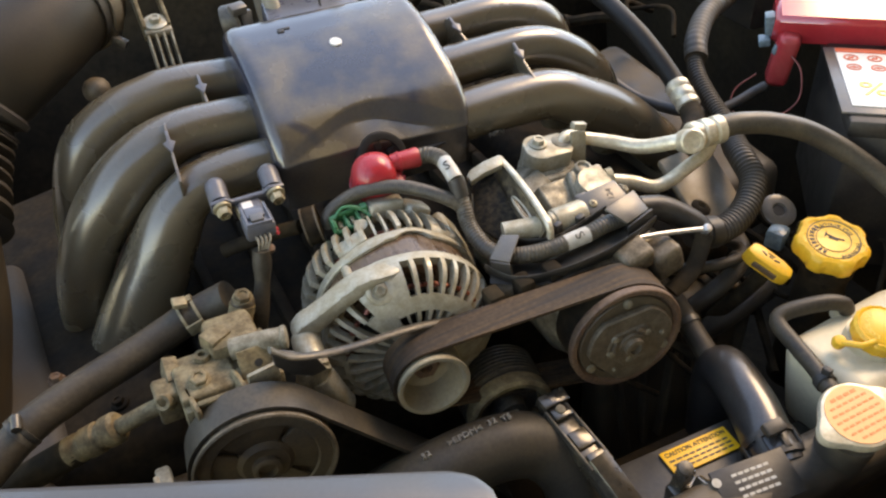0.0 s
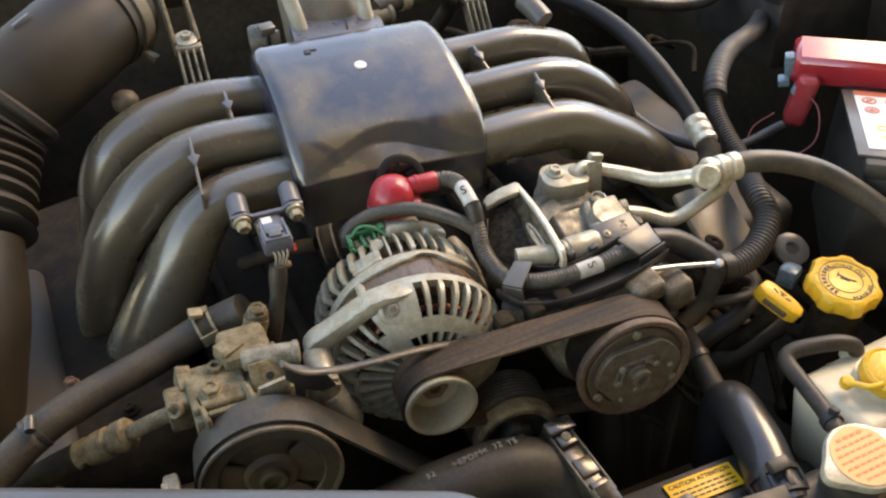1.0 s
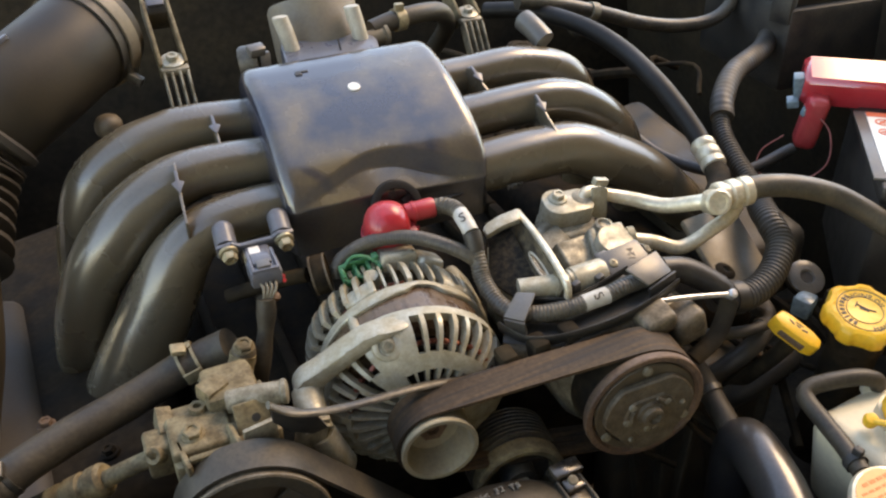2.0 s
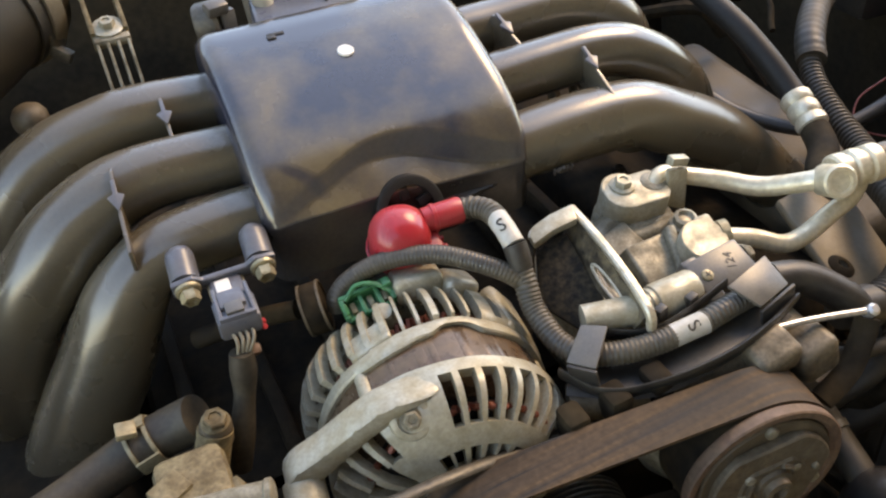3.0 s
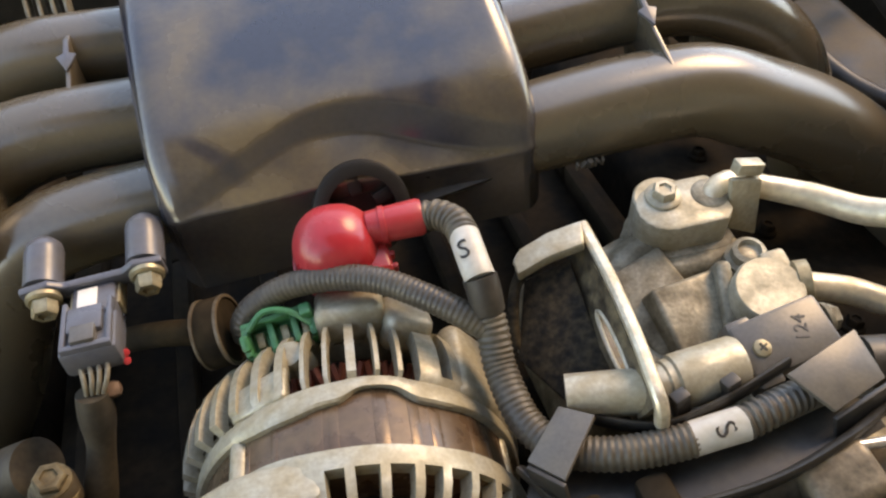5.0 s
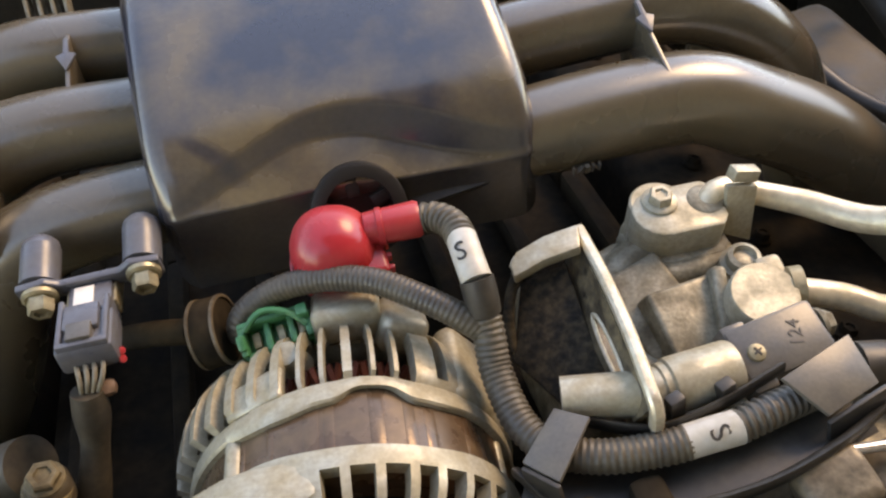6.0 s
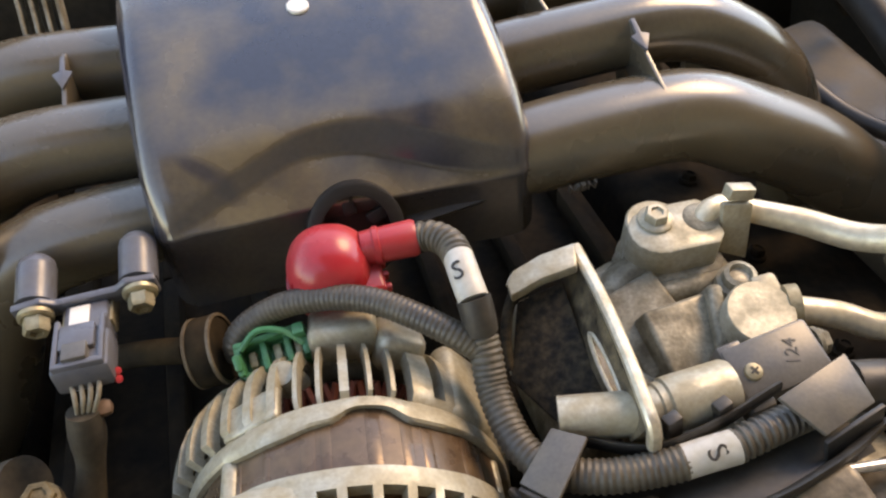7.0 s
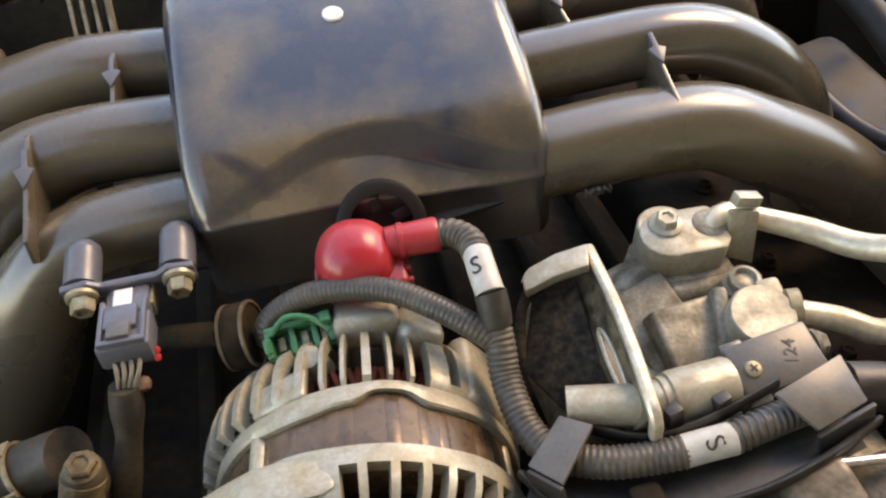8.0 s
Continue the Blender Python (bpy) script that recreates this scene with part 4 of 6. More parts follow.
lathe(bm, facing(CR[0], -0.266, CR[1]), prof, 64)
part("ribbed_face", bm, M_WORN, idler)
bm = B()
lathe(bm, facing(CR[0], -0.266, CR[1]), [(0.04, -0.012), (0.0408, -0.004), (0.0405, 0.0), (0.037, 0.0022), (0.0315, 0.0005), (0.029, -0.01)], 64)
part("rim", bm, M_DUSTY, idler, "pale dusty rim")
bm = B()
hexhead(bm, facing(CR[0], -0.265, CR[1]), 0.014, 0.008, 0.012)
part("bolt", bm, M_ALUD, idler)

# ---- power steering pump ----
pump = thing("steering_pump", "dusty cast power steering pump with a large pulley", "pump", at=(-0.2, -0.2, 0.9))
PM = on_drive(PSC, PSY)
bm = B()
lathe(bm, PM, [(0.049, -0.03), (0.055, -0.03), (0.055, 0.0), (0.0562, 0.001), (0.0562, 0.003), (0.0548, 0.004), (0.053, 0.003), (0.0515, -0.004), (0.049, -0.022)], 72)
pulley = part("pulley", bm, M_PULLEY, pump, "dusty brown pulley with windows")
bm = B()
lathe(bm, PM, [(0.0556, 0.0005), (0.0565, 0.0012), (0.0565, 0.0032), (0.055, 0.0042), (0.0535, 0.0036), (0.0532, 0.002)], 72)
part("rim_edge", bm, M_PLATE, pulley, "worn brown rim edge")
bm = B()
lathe(bm, PM @ pose(0, 0, -0.0035), [(0.0, -0.006), (0.0235, -0.006), (0.0225, 0.001), (0.0185, 0.0045), (0.0, 0.0045)], 48)
lathe(bm, PM @ pose(0, 0, -0.0005), [(0.041, -0.004), (0.0522, -0.004), (0.0522, 0.0015), (0.0425, 0.0015), (0.041, 0.0)], 64)
part("web", bm, M_PULLEY, pulley)
for a in (8, 98, 188, 278):
    bm = B()
    plate(bm, PM @ pose(0, 0, -0.0068, 0, 0, a), [(0.018, -0.016), (0.034, -0.0275), (0.043, -0.0265), (0.05, 0.0), (0.043, 0.0265), (0.034, 0.0275), (0.018, 0.016)], 0.004, 0.0012)
    part("spoke", bm, M_PULLEY, pulley)
bm = B()
lathe(bm, PM @ pose(0, 0, -0.0105), [(0, 0), (0.049, 0), (0.049, 0.002), (0, 0.002)], 40)
part("backing", bm, M_PULLEY, pulley)
bm = B()
lathe(bm, PM @ pose(0, 0, 0.0), [(0.0, 0.0), (0.0115, 0.0), (0.0115, 0.006), (0.0095, 0.0075), (0.0075, 0.0075), (0.007, 0.002), (0, 0.002)], 24)
part("hub_nut", bm, M_PULLEY, pulley)
for name, m, sx, sy, sz, bev in (("body", pose(-0.205, -0.195, 0.902), 0.07, 0.066, 0.055, 0.004), ("top_cover", pose(-0.217, -0.2, 0.922), 0.046, 0.042, 0.028, 0.003), ("side_boss", pose(-0.178, -0.212, 0.922, 0, 0, 8), 0.034, 0.028, 0.022, 0.003),
                                 ("neck_boss", pose(-0.187, -0.167, 0.928), 0.042, 0.044, 0.038, 0.007), ("end_block", pose(-0.247, -0.192, 0.916), 0.022, 0.024, 0.03, 0.003), ("foot", pose(-0.195, -0.222, 0.9, 0, 0, 6), 0.06, 0.02, 0.016, 0.003)):
    bm = B()
    box(bm, m, sx, sy, sz, bev, 2)
    part(name, bm, M_DUSTY, pump, "dust-caked cast aluminium body" if name == "body" else "", sharp=45)
for o, z, w, h in (((-0.238, -0.170, 0.912), (-0.2, -0.8, 0.6), 0.02, 0.024), ((-0.194, -0.211, 0.922), (0, -0.5, 0.85), 0.034, 0.022), ((-0.178, -0.211, 0.940), (0.1, -0.85, 0.5), 0.026, 0.026)):
    bm = B()
    box(bm, axis(o, z), w, h, 0.0035, 0.0008)
    plate_ = part("lug_plate", bm, M_DUSTY, pump)
    bm = B()
    lathe(bm, axis(o, z) @ pose(0.002, 0.0, 0.0016), [(0, 0), (0.0034, 0), (0.0034, 0.0006), (0, 0.0006)], 16)
    part("bolt_hole", bm, M_INK, plate_)
bm = B()
tube(bm, [(-0.182, -0.14, 0.9), (-0.172, -0.129, 0.92), (-0.167, -0.126, 0.933)], 0.0112, seg=20)
part("inlet_neck", bm, M_DUSTY, pump)
bm = B()
lathe(bm, axis((-0.1662, -0.1258, 0.933), (0.1, -0.1, 1)), [(0, -0.01), (0.01, -0.01), (0.01, 0.004), (0.0085, 0.006), (0, 0.006)], 20)
part("neck_cap", bm, M_PULLEY, pump)
bm = B()
tube(bm, [(-0.192, -0.192, 0.945), (-0.17, -0.198, 0.948), (-0.153, -0.202, 0.9485)], 0.0088, seg=22)
lathe(bm, axis((-0.153, -0.202, 0.9485), (0.95, -0.25, 0.05)), [(0.0088, 0.0), (0.0098, 0.001), (0.0098, 0.004), (0.008, 0.005), (0, 0.005)], 22)
part("valve", bm, M_ALUD, pump)
for m, af in ((axis((-0.222, -0.205, 0.937), (0, -0.25, 1)), 0.013), (axis((-0.1656, -0.1265, 0.939), (0.1, -0.2, 1)), 0.0135)):
    bm = B()
    hexhead(bm, m, af, 0.006, 0.009)
    part("bolt", bm, M_DUSTY, pump)
for m, sx, sy, sz, bev in ((pose(-0.176, -0.226, 0.93, 0, 0, 10), 0.026, 0.004, 0.032, 0.001), (pose(-0.19, -0.236, 0.915, 0, 0, 5), 0.032, 0.02, 0.004, 0.001),
                           (pose(-0.268, -0.252, 0.885), 0.012, 0.03, 0.022, 0.003), (pose(-0.274, -0.262, 0.9, 0, 10, 0), 0.004, 0.014, 0.014, 0.001)):
    bm = B()
    box(bm, m, sx, sy, sz, bev)
    part("bracket", bm, M_ALUD, pump)
for m, sx, sy, sz in ((pose(-0.232, -0.222, 0.926, 0, 0, 8), 0.004, 0.03, 0.02), (pose(-0.196, -0.222, 0.934, 0, 20, 8), 0.004, 0.026, 0.014), (pose(-0.214, -0.228, 0.932, 25), 0.03, 0.004, 0.014),
                      (pose(-0.24, -0.175, 0.926, 0, 15, 0), 0.012, 0.03, 0.012), (pose(-0.2, -0.172, 0.944, 10, 0, 30), 0.02, 0.016, 0.014), (pose(-0.166, -0.186, 0.932, 0, -20, 12), 0.016, 0.02, 0.02)):
    bm = B()
    box(bm, m, sx, sy, sz, 0.0012)
    part("cast_rib", bm, M_DUSTY, pump)
for o, z, r in (((-0.252, -0.204, 0.926), (-0.5, -0.6, 0.6), 0.006), ((-0.186, -0.228, 0.926), (0.1, -0.8, 0.6), 0.0055), ((-0.214, -0.18, 0.938), (0, 0, 1), 0.006)):
    bm = B()
    lathe(bm, axis(o, z), [(0, -0.008), (r * 1.2, -0.008), (r * 1.2, 0.0), (r, 0.002), (r * 0.55, 0.002), (r * 0.5, -0.002), (0, -0.002)], 18)
    part("port_boss", bm, M_DUSTY, pump)
# pump hose with clamps
hose = thing("pump_hose", "thick dusty black rubber hose with spring clamps", "hose", at=(-0.3, -0.15, 0.92))
HOSE = [(-0.1747, -0.1122, 0.9346), (-0.1897, -0.1069, 0.927), (-0.2142, -0.107, 0.9202), (-0.2616, -0.1177, 0.91), (-0.3133, -0.1336, 0.9052), (-0.3537, -0.1523, 0.9017), (-0.3932, -0.1749, 0.8881), (-0.4421, -0.2052, 0.8708)]
bm = B()
tube(bm, HOSE, 0.0148, seg=26)
part("rubber", bm, M_RUBBER, hose)
bm = B()
lathe(bm, axis((-0.2089, -0.1064, 0.9219), (0.96, 0.02, 0.27)), [(0.0149, -0.008), (0.0165, -0.008), (0.0165, -0.0055), (0.0149, -0.0055)], 30)
lathe(bm, axis((-0.2089, -0.1064, 0.9219), (0.96, 0.02, 0.27)), [(0.0149, 0.0055), (0.0165, 0.0055), (0.0165, 0.008), (0.0149, 0.008)], 30)
for a in (-15, 95, 200):
    box(bm, axis((-0.2089, -0.1064, 0.9219), (0.96, 0.02, 0.27), (0, 0, 1)) @ pose(0, 0, 0, 0, 0, a) @ pose(0.0161, 0, 0), 0.0018, 0.012, 0.016, 0.0006)
box(bm, axis((-0.2163, -0.1096, 0.9421), (0.2, 0.0, 1)), 0.012, 0.012, 0.005, 0.001)
part("clamp", bm, M_ZINC, hose, "pale zinc spring clamp")
bm = B()
lathe(bm, axis((-0.3597, -0.1549, 0.9006), (0.85, 0.3, 0.3)), [(0.0147, -0.005), (0.0161, -0.005), (0.0161, -0.001), (0.0154, 0.0), (0.0161, 0.001), (0.0161, 0.005), (0.0147, 0.005)], 30)
lathe(bm, axis((-0.3597, -0.1611, 0.9176), (0.1, 1.0, 0.2)), [(0, -0.007), (0.004, -0.007), (0.004, 0.006), (0.0028, 0.007), (0, 0.007)], 12)
part("worm_clamp", bm, M_WORN, hose, "dull steel worm clamp")
line = thing("pressure_line", "dusty steel pressure line with a crimped fitting", "pipe", at=(-0.3, -0.17, 0.87))
bm = B()
tube(bm, [(-0.25, -0.19, 0.912), (-0.275, -0.182, 0.9), (-0.297, -0.172, 0.885)], 0.007, seg=16)
part("pipe", bm, M_DUSTY, line)
bm = B()
d = V((-0.72, 0.25, -0.4))
lathe(bm, axis((-0.29, -0.174, 0.89), d), [(0, 0), (0.011, 0), (0.0135, 0.003), (0.0135, 0.013), (0.011, 0.015), (0.011, 0.019), (0.0135, 0.021), (0.0135, 0.034), (0.0115, 0.036), (0.0115, 0.04), (0.013, 0.042), (0.013, 0.052), (0, 0.053)], 24)
part("fitting", bm, M_DUSTY, line, "dusty crimped fitting")
bm = B()
tube(bm, [(-0.325, -0.162, 0.87), (-0.36, -0.15, 0.85), (-0.42, -0.15, 0.83)], 0.013, seg=20)
part("hose_end", bm, M_DARK, line, "brown dusty hose end")
# the strap that runs over the alternator face
strap = thing("belt_guard", "thin black steel strap across the alternator", "bracket", at=(-0.1, -0.23, 0.94))
bm = B()
tube(bm, [(-0.1686, -0.233, 0.968), (-0.1518, -0.233, 0.9531), (-0.1224, -0.233, 0.9443), (-0.0916, -0.232, 0.9405), (-0.0543, -0.228, 0.9349), (-0.0047, -0.22, 0.9215), (0.0514, -0.213, 0.909), (0.0972, -0.213, 0.9095), (0.139, -0.213, 0.915)], 0.0042, flat=0.5, seg=10)
part("strap", bm, M_WORN, strap)
bm = B()
plate(bm, axis((-0.167, -0.227, 0.964), (0, -1, 0), (1, 0, 0)), [(0.0, 0.0), (0.016, -0.009), (0.032, -0.021), (0.04, -0.038), (0.028, -0.04), (0.012, -0.031), (0.0, -0.016)], 0.004, 0.001)
part("wing", bm, M_BLACK, strap)
bm = B()
box(bm, pose(-0.137, -0.214, 0.907, 0, 12), 0.026, 0.01, 0.036, 0.003)
part("lug", bm, M_ALUD, strap)

# ---- air conditioning compressor ----
comp = thing("ac_compressor", "dirty cast compressor with a rust-edged clutch", "compressor", at=(0.14, -0.18, 0.88))
CM = on_drive(CL, -0.274)
bm = B()
lathe(bm, CM, [(0.0462, -0.0085), (0.0528, -0.0085), (0.054, -0.0065), (0.054, -0.001), (0.0532, 0.0), (0.0492, 0.0), (0.0482, -0.0012), (0.0466, -0.003)], 72)
part("clutch_rim", bm, M_RUST, comp, "rust-brown pulley rim")
bm = B()
lathe(bm, CM, [(0.03, -0.04), (0.0502, -0.04), (0.0502, -0.0095), (0.03, -0.0095)], 64)
part("clutch_pulley", bm, M_DARK, comp)
bm = B()
lathe(bm, CM, [(0.02, -0.004), (0.046, -0.0045), (0.0458, -0.0015), (0.0448, -0.0005), (0.0385, -0.0005), (0.038, -0.0028), (0.02, -0.0028)], 72)
part("friction_ring", bm, M_PULLEY, comp, "dusty brown friction ring")
bm = B()
wob = lambda a: min(1.0, 0.84 / math.cos((a + 0.35 + math.pi / 3) % (2 * math.pi / 3) - math.pi / 3))
lathe(bm, CM @ pose(0.002, -0.003, 0), [(0, -0.002), (0.041, -0.002), (0.041, 0.003), (0.0398, 0.0042), (0.024, 0.0046), (0.0225, 0.0062), (0.0, 0.0062)], 84, wob)
part("clutch_plate", bm, M_PLATE, comp, "worn grey-tan clutch plate")
bm = B()
lathe(bm, CM @ pose(0.001, 0, 0.006), [(0, 0), (0.0125, 0), (0.012, 0.0028), (0.0092, 0.0034), (0.0088, 0.0075), (0.0055, 0.0082), (0.005, 0.004), (0, 0.004)], 30)
part("hub", bm, M_PLATE, comp)
for a, r, q in ((95, 0.0415, 0.0045), (215, 0.0415, 0.0045), (335, 0.0415, 0.0045), (30, 0.018, 0.0036), (150, 0.018, 0.0036), (200, 0.0195, 0.0042), (270, 0.018, 0.0036), (245, 0.031, 0.0026), (5, 0.031, 0.0026)):
    bm = B()
    lathe(bm, CM @ pose(r * math.cos(radians(a)), r * math.sin(radians(a)), 0.004 if r < 0.04 else -0.001), [(0, 0), (q, 0), (q * 0.9, 0.0026), (q * 0.5, 0.0034), (0, 0.0034)], 14)
    part("rivet", bm, M_ALUD, comp)
for a, ln in ((60, 30), (175, 40), (300, 36)):
    bm = B()
    tube(bm, [CM @ V((0.0165 * math.cos(radians(a + ln * (k / 6 - 0.5))), 0.0165 * math.sin(radians(a + ln * (k / 6 - 0.5))), 0.0066)) for k in range(7)], 0.0026, seg=8, step=0.004, flat=0.6)
    part("plate_spring", bm, M_PLATE, comp)
bm = B()
lathe(bm, facing(0.139, -0.16, 0.875), [(0, -0.09), (0.05, -0.09), (0.056, -0.08), (0.056, 0.06), (0.05, 0.075), (0, 0.075)], 48)
part("body", bm, M_ALUD, comp, "stained cast aluminium body", sharp=45)
for name, m, sx, sy, sz, bev in (("rear_head", pose(0.125, -0.125, 0.905, 0, 6), 0.1, 0.11, 0.06, 0.012), ("port_block", pose(0.166, -0.092, 0.93), 0.056, 0.044, 0.046, 0.006),
                                 ("lobe", pose(0.133, -0.094, 0.936, 0, 0, 20), 0.03, 0.036, 0.028, 0.006), ("step", pose(0.139, -0.119, 0.932, 22, -14, 10), 0.036, 0.05, 0.034, 0.0025),
                                 ("sloped_face", pose(0.154, -0.138, 0.925, 30, 4, 8), 0.05, 0.056, 0.044, 0.0025), ("ridge", pose(0.166, -0.137, 0.94, 34, 0, -14), 0.008, 0.046, 0.03, 0.003), ("side_block", pose(0.18, -0.21, 0.91, 0, 10), 0.07, 0.05, 0.05, 0.01)):
    bm = B()
    box(bm, m, sx, sy, sz, bev, 3)
    part(name, bm, M_ALUD, comp, sharp=45)
bm = B()
tube(bm, [(0.118, -0.1, 0.93), (0.138, -0.092, 0.944), (0.165, -0.09, 0.95)], 0.013, seg=18)
part("passage", bm, M_ALUD, comp)
bm = B()
lathe(bm, axis((0.186, -0.117, 0.935), (0, -0.2, 1)), [(0, 0), (0.0115, 0), (0.011, 0.022), (0.0085, 0.023), (0.0085, 0.028), (0.006, 0.029), (0.005, 0.026), (0, 0.026)], 24)
part("stud_boss", bm, M_ALUD, comp)
# bracket on top
def sheet(pts, th):
    """A flat plate of some thickness with the given corners, laid into their middle plane."""
    pts = [V(p) for p in pts]
    mid = sum(pts, V((0, 0, 0))) / len(pts)
    nrm = sum(((p - mid).cross(q - mid) for p, q in zip(pts, pts[1:] + pts[:1])), V((0, 0, 0)))
    m = axis(mid, nrm, pts[1] - pts[0])
    mi = m.inverted()
    return plate(B(), m, [(mi @ p).to_2d() for p in pts], th, min(0.0012, th * 0.3))


def holed(outer, centre, u, v, th):
    """A plate inside an outline of points with an oval hole; u and v are the hole's half axes."""
    outer, c, u, v = [V(p) for p in outer], V(centre), V(u), V(v)
    loop = [p.lerp(q, k / 8) for p, q in zip(outer, outer[1:] + outer[:1]) for k in range(8)]
    nrm = u.cross(v).normalized() * th / 2
    ang = lambda p: math.atan2((p - c).dot(v) / v.length_squared, (p - c).dot(u) / u.length_squared)
    bm = B()
    rows = []
    for p in loop:
        a = ang(p)
        q = c + u * math.cos(a) + v * math.sin(a)
        rows.append([bm.verts.new(w) for w in (p + nrm, q + nrm, q - nrm, p - nrm)])
    for r, s in zip(rows, rows[1:] + rows[:1]):
        for k in range(4):
            bm.faces.new((r[k], s[k], s[(k + 1) % 4], r[(k + 1) % 4]))
    bmesh.ops.recalc_face_normals(bm, faces=list(bm.faces))
    return bm


cast = thing("cast_bracket", "bright-edged cast aluminium bracket with a hole", "bracket", at=(0.09, -0.15, 0.95))
HC, HU, HV = (0.1, -0.155, 0.9585), (0.001, 0.0215, 0.0025), (0.0012, 0.0, 0.004)
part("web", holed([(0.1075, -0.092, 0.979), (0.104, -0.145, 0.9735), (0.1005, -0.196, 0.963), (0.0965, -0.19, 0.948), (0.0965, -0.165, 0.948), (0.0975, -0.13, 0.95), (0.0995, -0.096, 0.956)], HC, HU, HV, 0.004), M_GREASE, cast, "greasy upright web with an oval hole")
bm = B()
tube(bm, [V(HC) + V((-0.0022, 0, 0)) + V(HU) * math.cos(radians(q)) + V(HV) * math.sin(radians(q)) for q in range(0, 361, 20)], 0.0011, seg=8, step=0.003)
part("hole_edge", bm, M_EDGE, cast, "bright worn hole edge")
bm = B()
tube(bm, [(0.1085, -0.091, 0.9785), (0.107, -0.128, 0.9765), (0.104, -0.162, 0.9735), (0.101, -0.188, 0.969), (0.1005, -0.1975, 0.964), (0.1005, -0.199, 0.954)], 0.0031, seg=12, square=0.75, step=0.004)
part("rim", bm, M_EDGE, cast, "bright worn rim")
part("top_flange", sheet([(0.108, -0.0935, 0.979), (0.09, -0.0925, 0.976), (0.074, -0.0955, 0.9725), (0.069, -0.1015, 0.9705), (0.0685, -0.109, 0.969), (0.086, -0.106, 0.9725), (0.1035, -0.107, 0.9765)], 0.0068), M_ALU, cast, "dusty top flange")
bm = B()
tube(bm, [(0.107, -0.0928, 0.981), (0.09, -0.0922, 0.978), (0.0745, -0.095, 0.9745), (0.0695, -0.1, 0.9725)], 0.0013, seg=10, step=0.003)
part("flange_lip", bm, M_EDGE, cast, "bright flange lip")
bm = B()
tube(bm, [(0.073, -0.1, 0.968), (0.066, -0.108, 0.962), (0.0615, -0.118, 0.952), (0.06, -0.127, 0.942)], 0.0028, seg=12, square=0.4, step=0.004)
part("side_edge", bm, M_DARKCAST, cast)
part("cheek", sheet([(0.0715, -0.103, 0.966), (0.0985, -0.101, 0.966), (0.097, -0.13, 0.954), (0.096, -0.165, 0.943), (0.095, -0.185, 0.938), (0.076, -0.168, 0.934), (0.0605, -0.13, 0.936)], 0.004), M_DARKCAST, cast, "near-black inner cheek with pale specks")
bm = B()
tube(bm, [(0.068, -0.171, 0.953), (0.085, -0.176, 0.954), (0.102, -0.181, 0.955)], 0.0098, seg=18, square=0.4)
part("post", bm, M_ALU, cast)
# sensor that lies behind the bracket
pressure = thing("pressure_sensor", "steel sensor body with a grey screwed cap", "sensor", at=(0.14, -0.18, 0.95))
bm = B()
d = V((1.0, 0.0, 0.03))
lathe(bm, axis((0.1, -0.18, 0.953), d), [(0, 0), (0.0095, 0), (0.0105, 0.002), (0.0105, 0.011), (0.0115, 0.012), (0.0115, 0.015), (0.0128, 0.016), (0.013, 0.018), (0.013, 0.046), (0.012, 0.048), (0, 0.048)], 30)
part("barrel", bm, M_ALU, pressure)
bm = B()
m = axis((0.1715, -0.1765, 0.956), (-0.02, -0.4, 1), (1, 0.1, 0.03))
box(bm, m, 0.046, 0.028, 0.014, 0.0025)
box(bm, m @ pose(-0.017, -0.001, -0.001), 0.013, 0.034, 0.014, 0.002)
part("cap", bm, M_TAPE, pressure, "grey plastic cap")
bm = B()
lathe(bm, m @ pose(-0.014, -0.001, 0.0062), [(0, 0), (0.0046, 0), (0.004, 0.0022), (0.0025, 0.003), (0, 0.003)], 20)
part("screw", bm, M_ZINC, pressure, "cross-head steel screw")
bm = B()
box(bm, m @ pose(-0.014, -0.001, 0.0092, 0, 0, 20), 0.0045, 0.001, 0.0006, 0)
box(bm, m @ pose(-0.014, -0.001, 0.0093, 0, 0, 110), 0.0045, 0.001, 0.0006, 0)
part("cross_slot", bm, M_INK, pressure)
part("moulded_number", text("124", 0.009, m @ pose(0.008, 0.001, 0.0072, 0, 0, 70), 0.0002), M_EMBOSS, pressure)
bm = B()
hexhead(bm, axis((0.196, -0.172, 0.957), d), 0.011, 0.006, 0.008)
part("nut", bm, M_ALUD, pressure)

# ---- refrigerant block and pipes ----
acb = thing("pipe_block", "cast aluminium refrigerant block with a bolt", "pipe block", at=(0.16, -0.09, 0.96))
bm = B()
plate(bm, axis((0.17, -0.0817, 0.9333), (0, -0.2, 1), (1, -0.05, 0)), [(-0.03 + 0.016 * math.cos(radians(q)) + 0.016, 0.016 * math.sin(radians(q))) for q in range(90, 271, 20)] + [(0.014, -0.016), (0.019, -0.01), (0.019, 0.01), (0.014, 0.016)], 0.043, 0.002)
lathe(bm, axis((0.157, -0.083, 0.974), (0, -0.2, 1)), [(0, -0.05), (0.017, -0.05), (0.017, -0.026), (0.0155, -0.024), (0.0155, 0.001), (0.0145, 0.002), (0, 0.002)], 28)
part("body", bm, M_ALU, acb)
bm = B()
hexhead(bm, axis((0.157, -0.0835, 0.977), (0, -0.2, 1)), 0.0115, 0.007, 0.0095)
part("bolt", bm, M_ALU, acb)
part("clamp", sheet([(0.188, -0.092, 0.987), (0.1905, -0.092, 0.954), (0.208, -0.092, 0.9445), (0.206, -0.092, 0.983)], 0.004), M_ALU, acb, "upright alloy clamp plate")
bm = B()
box(bm, pose(0.199, -0.0915, 0.9895, 0, 14), 0.015, 0.0075, 0.007, 0.0008)
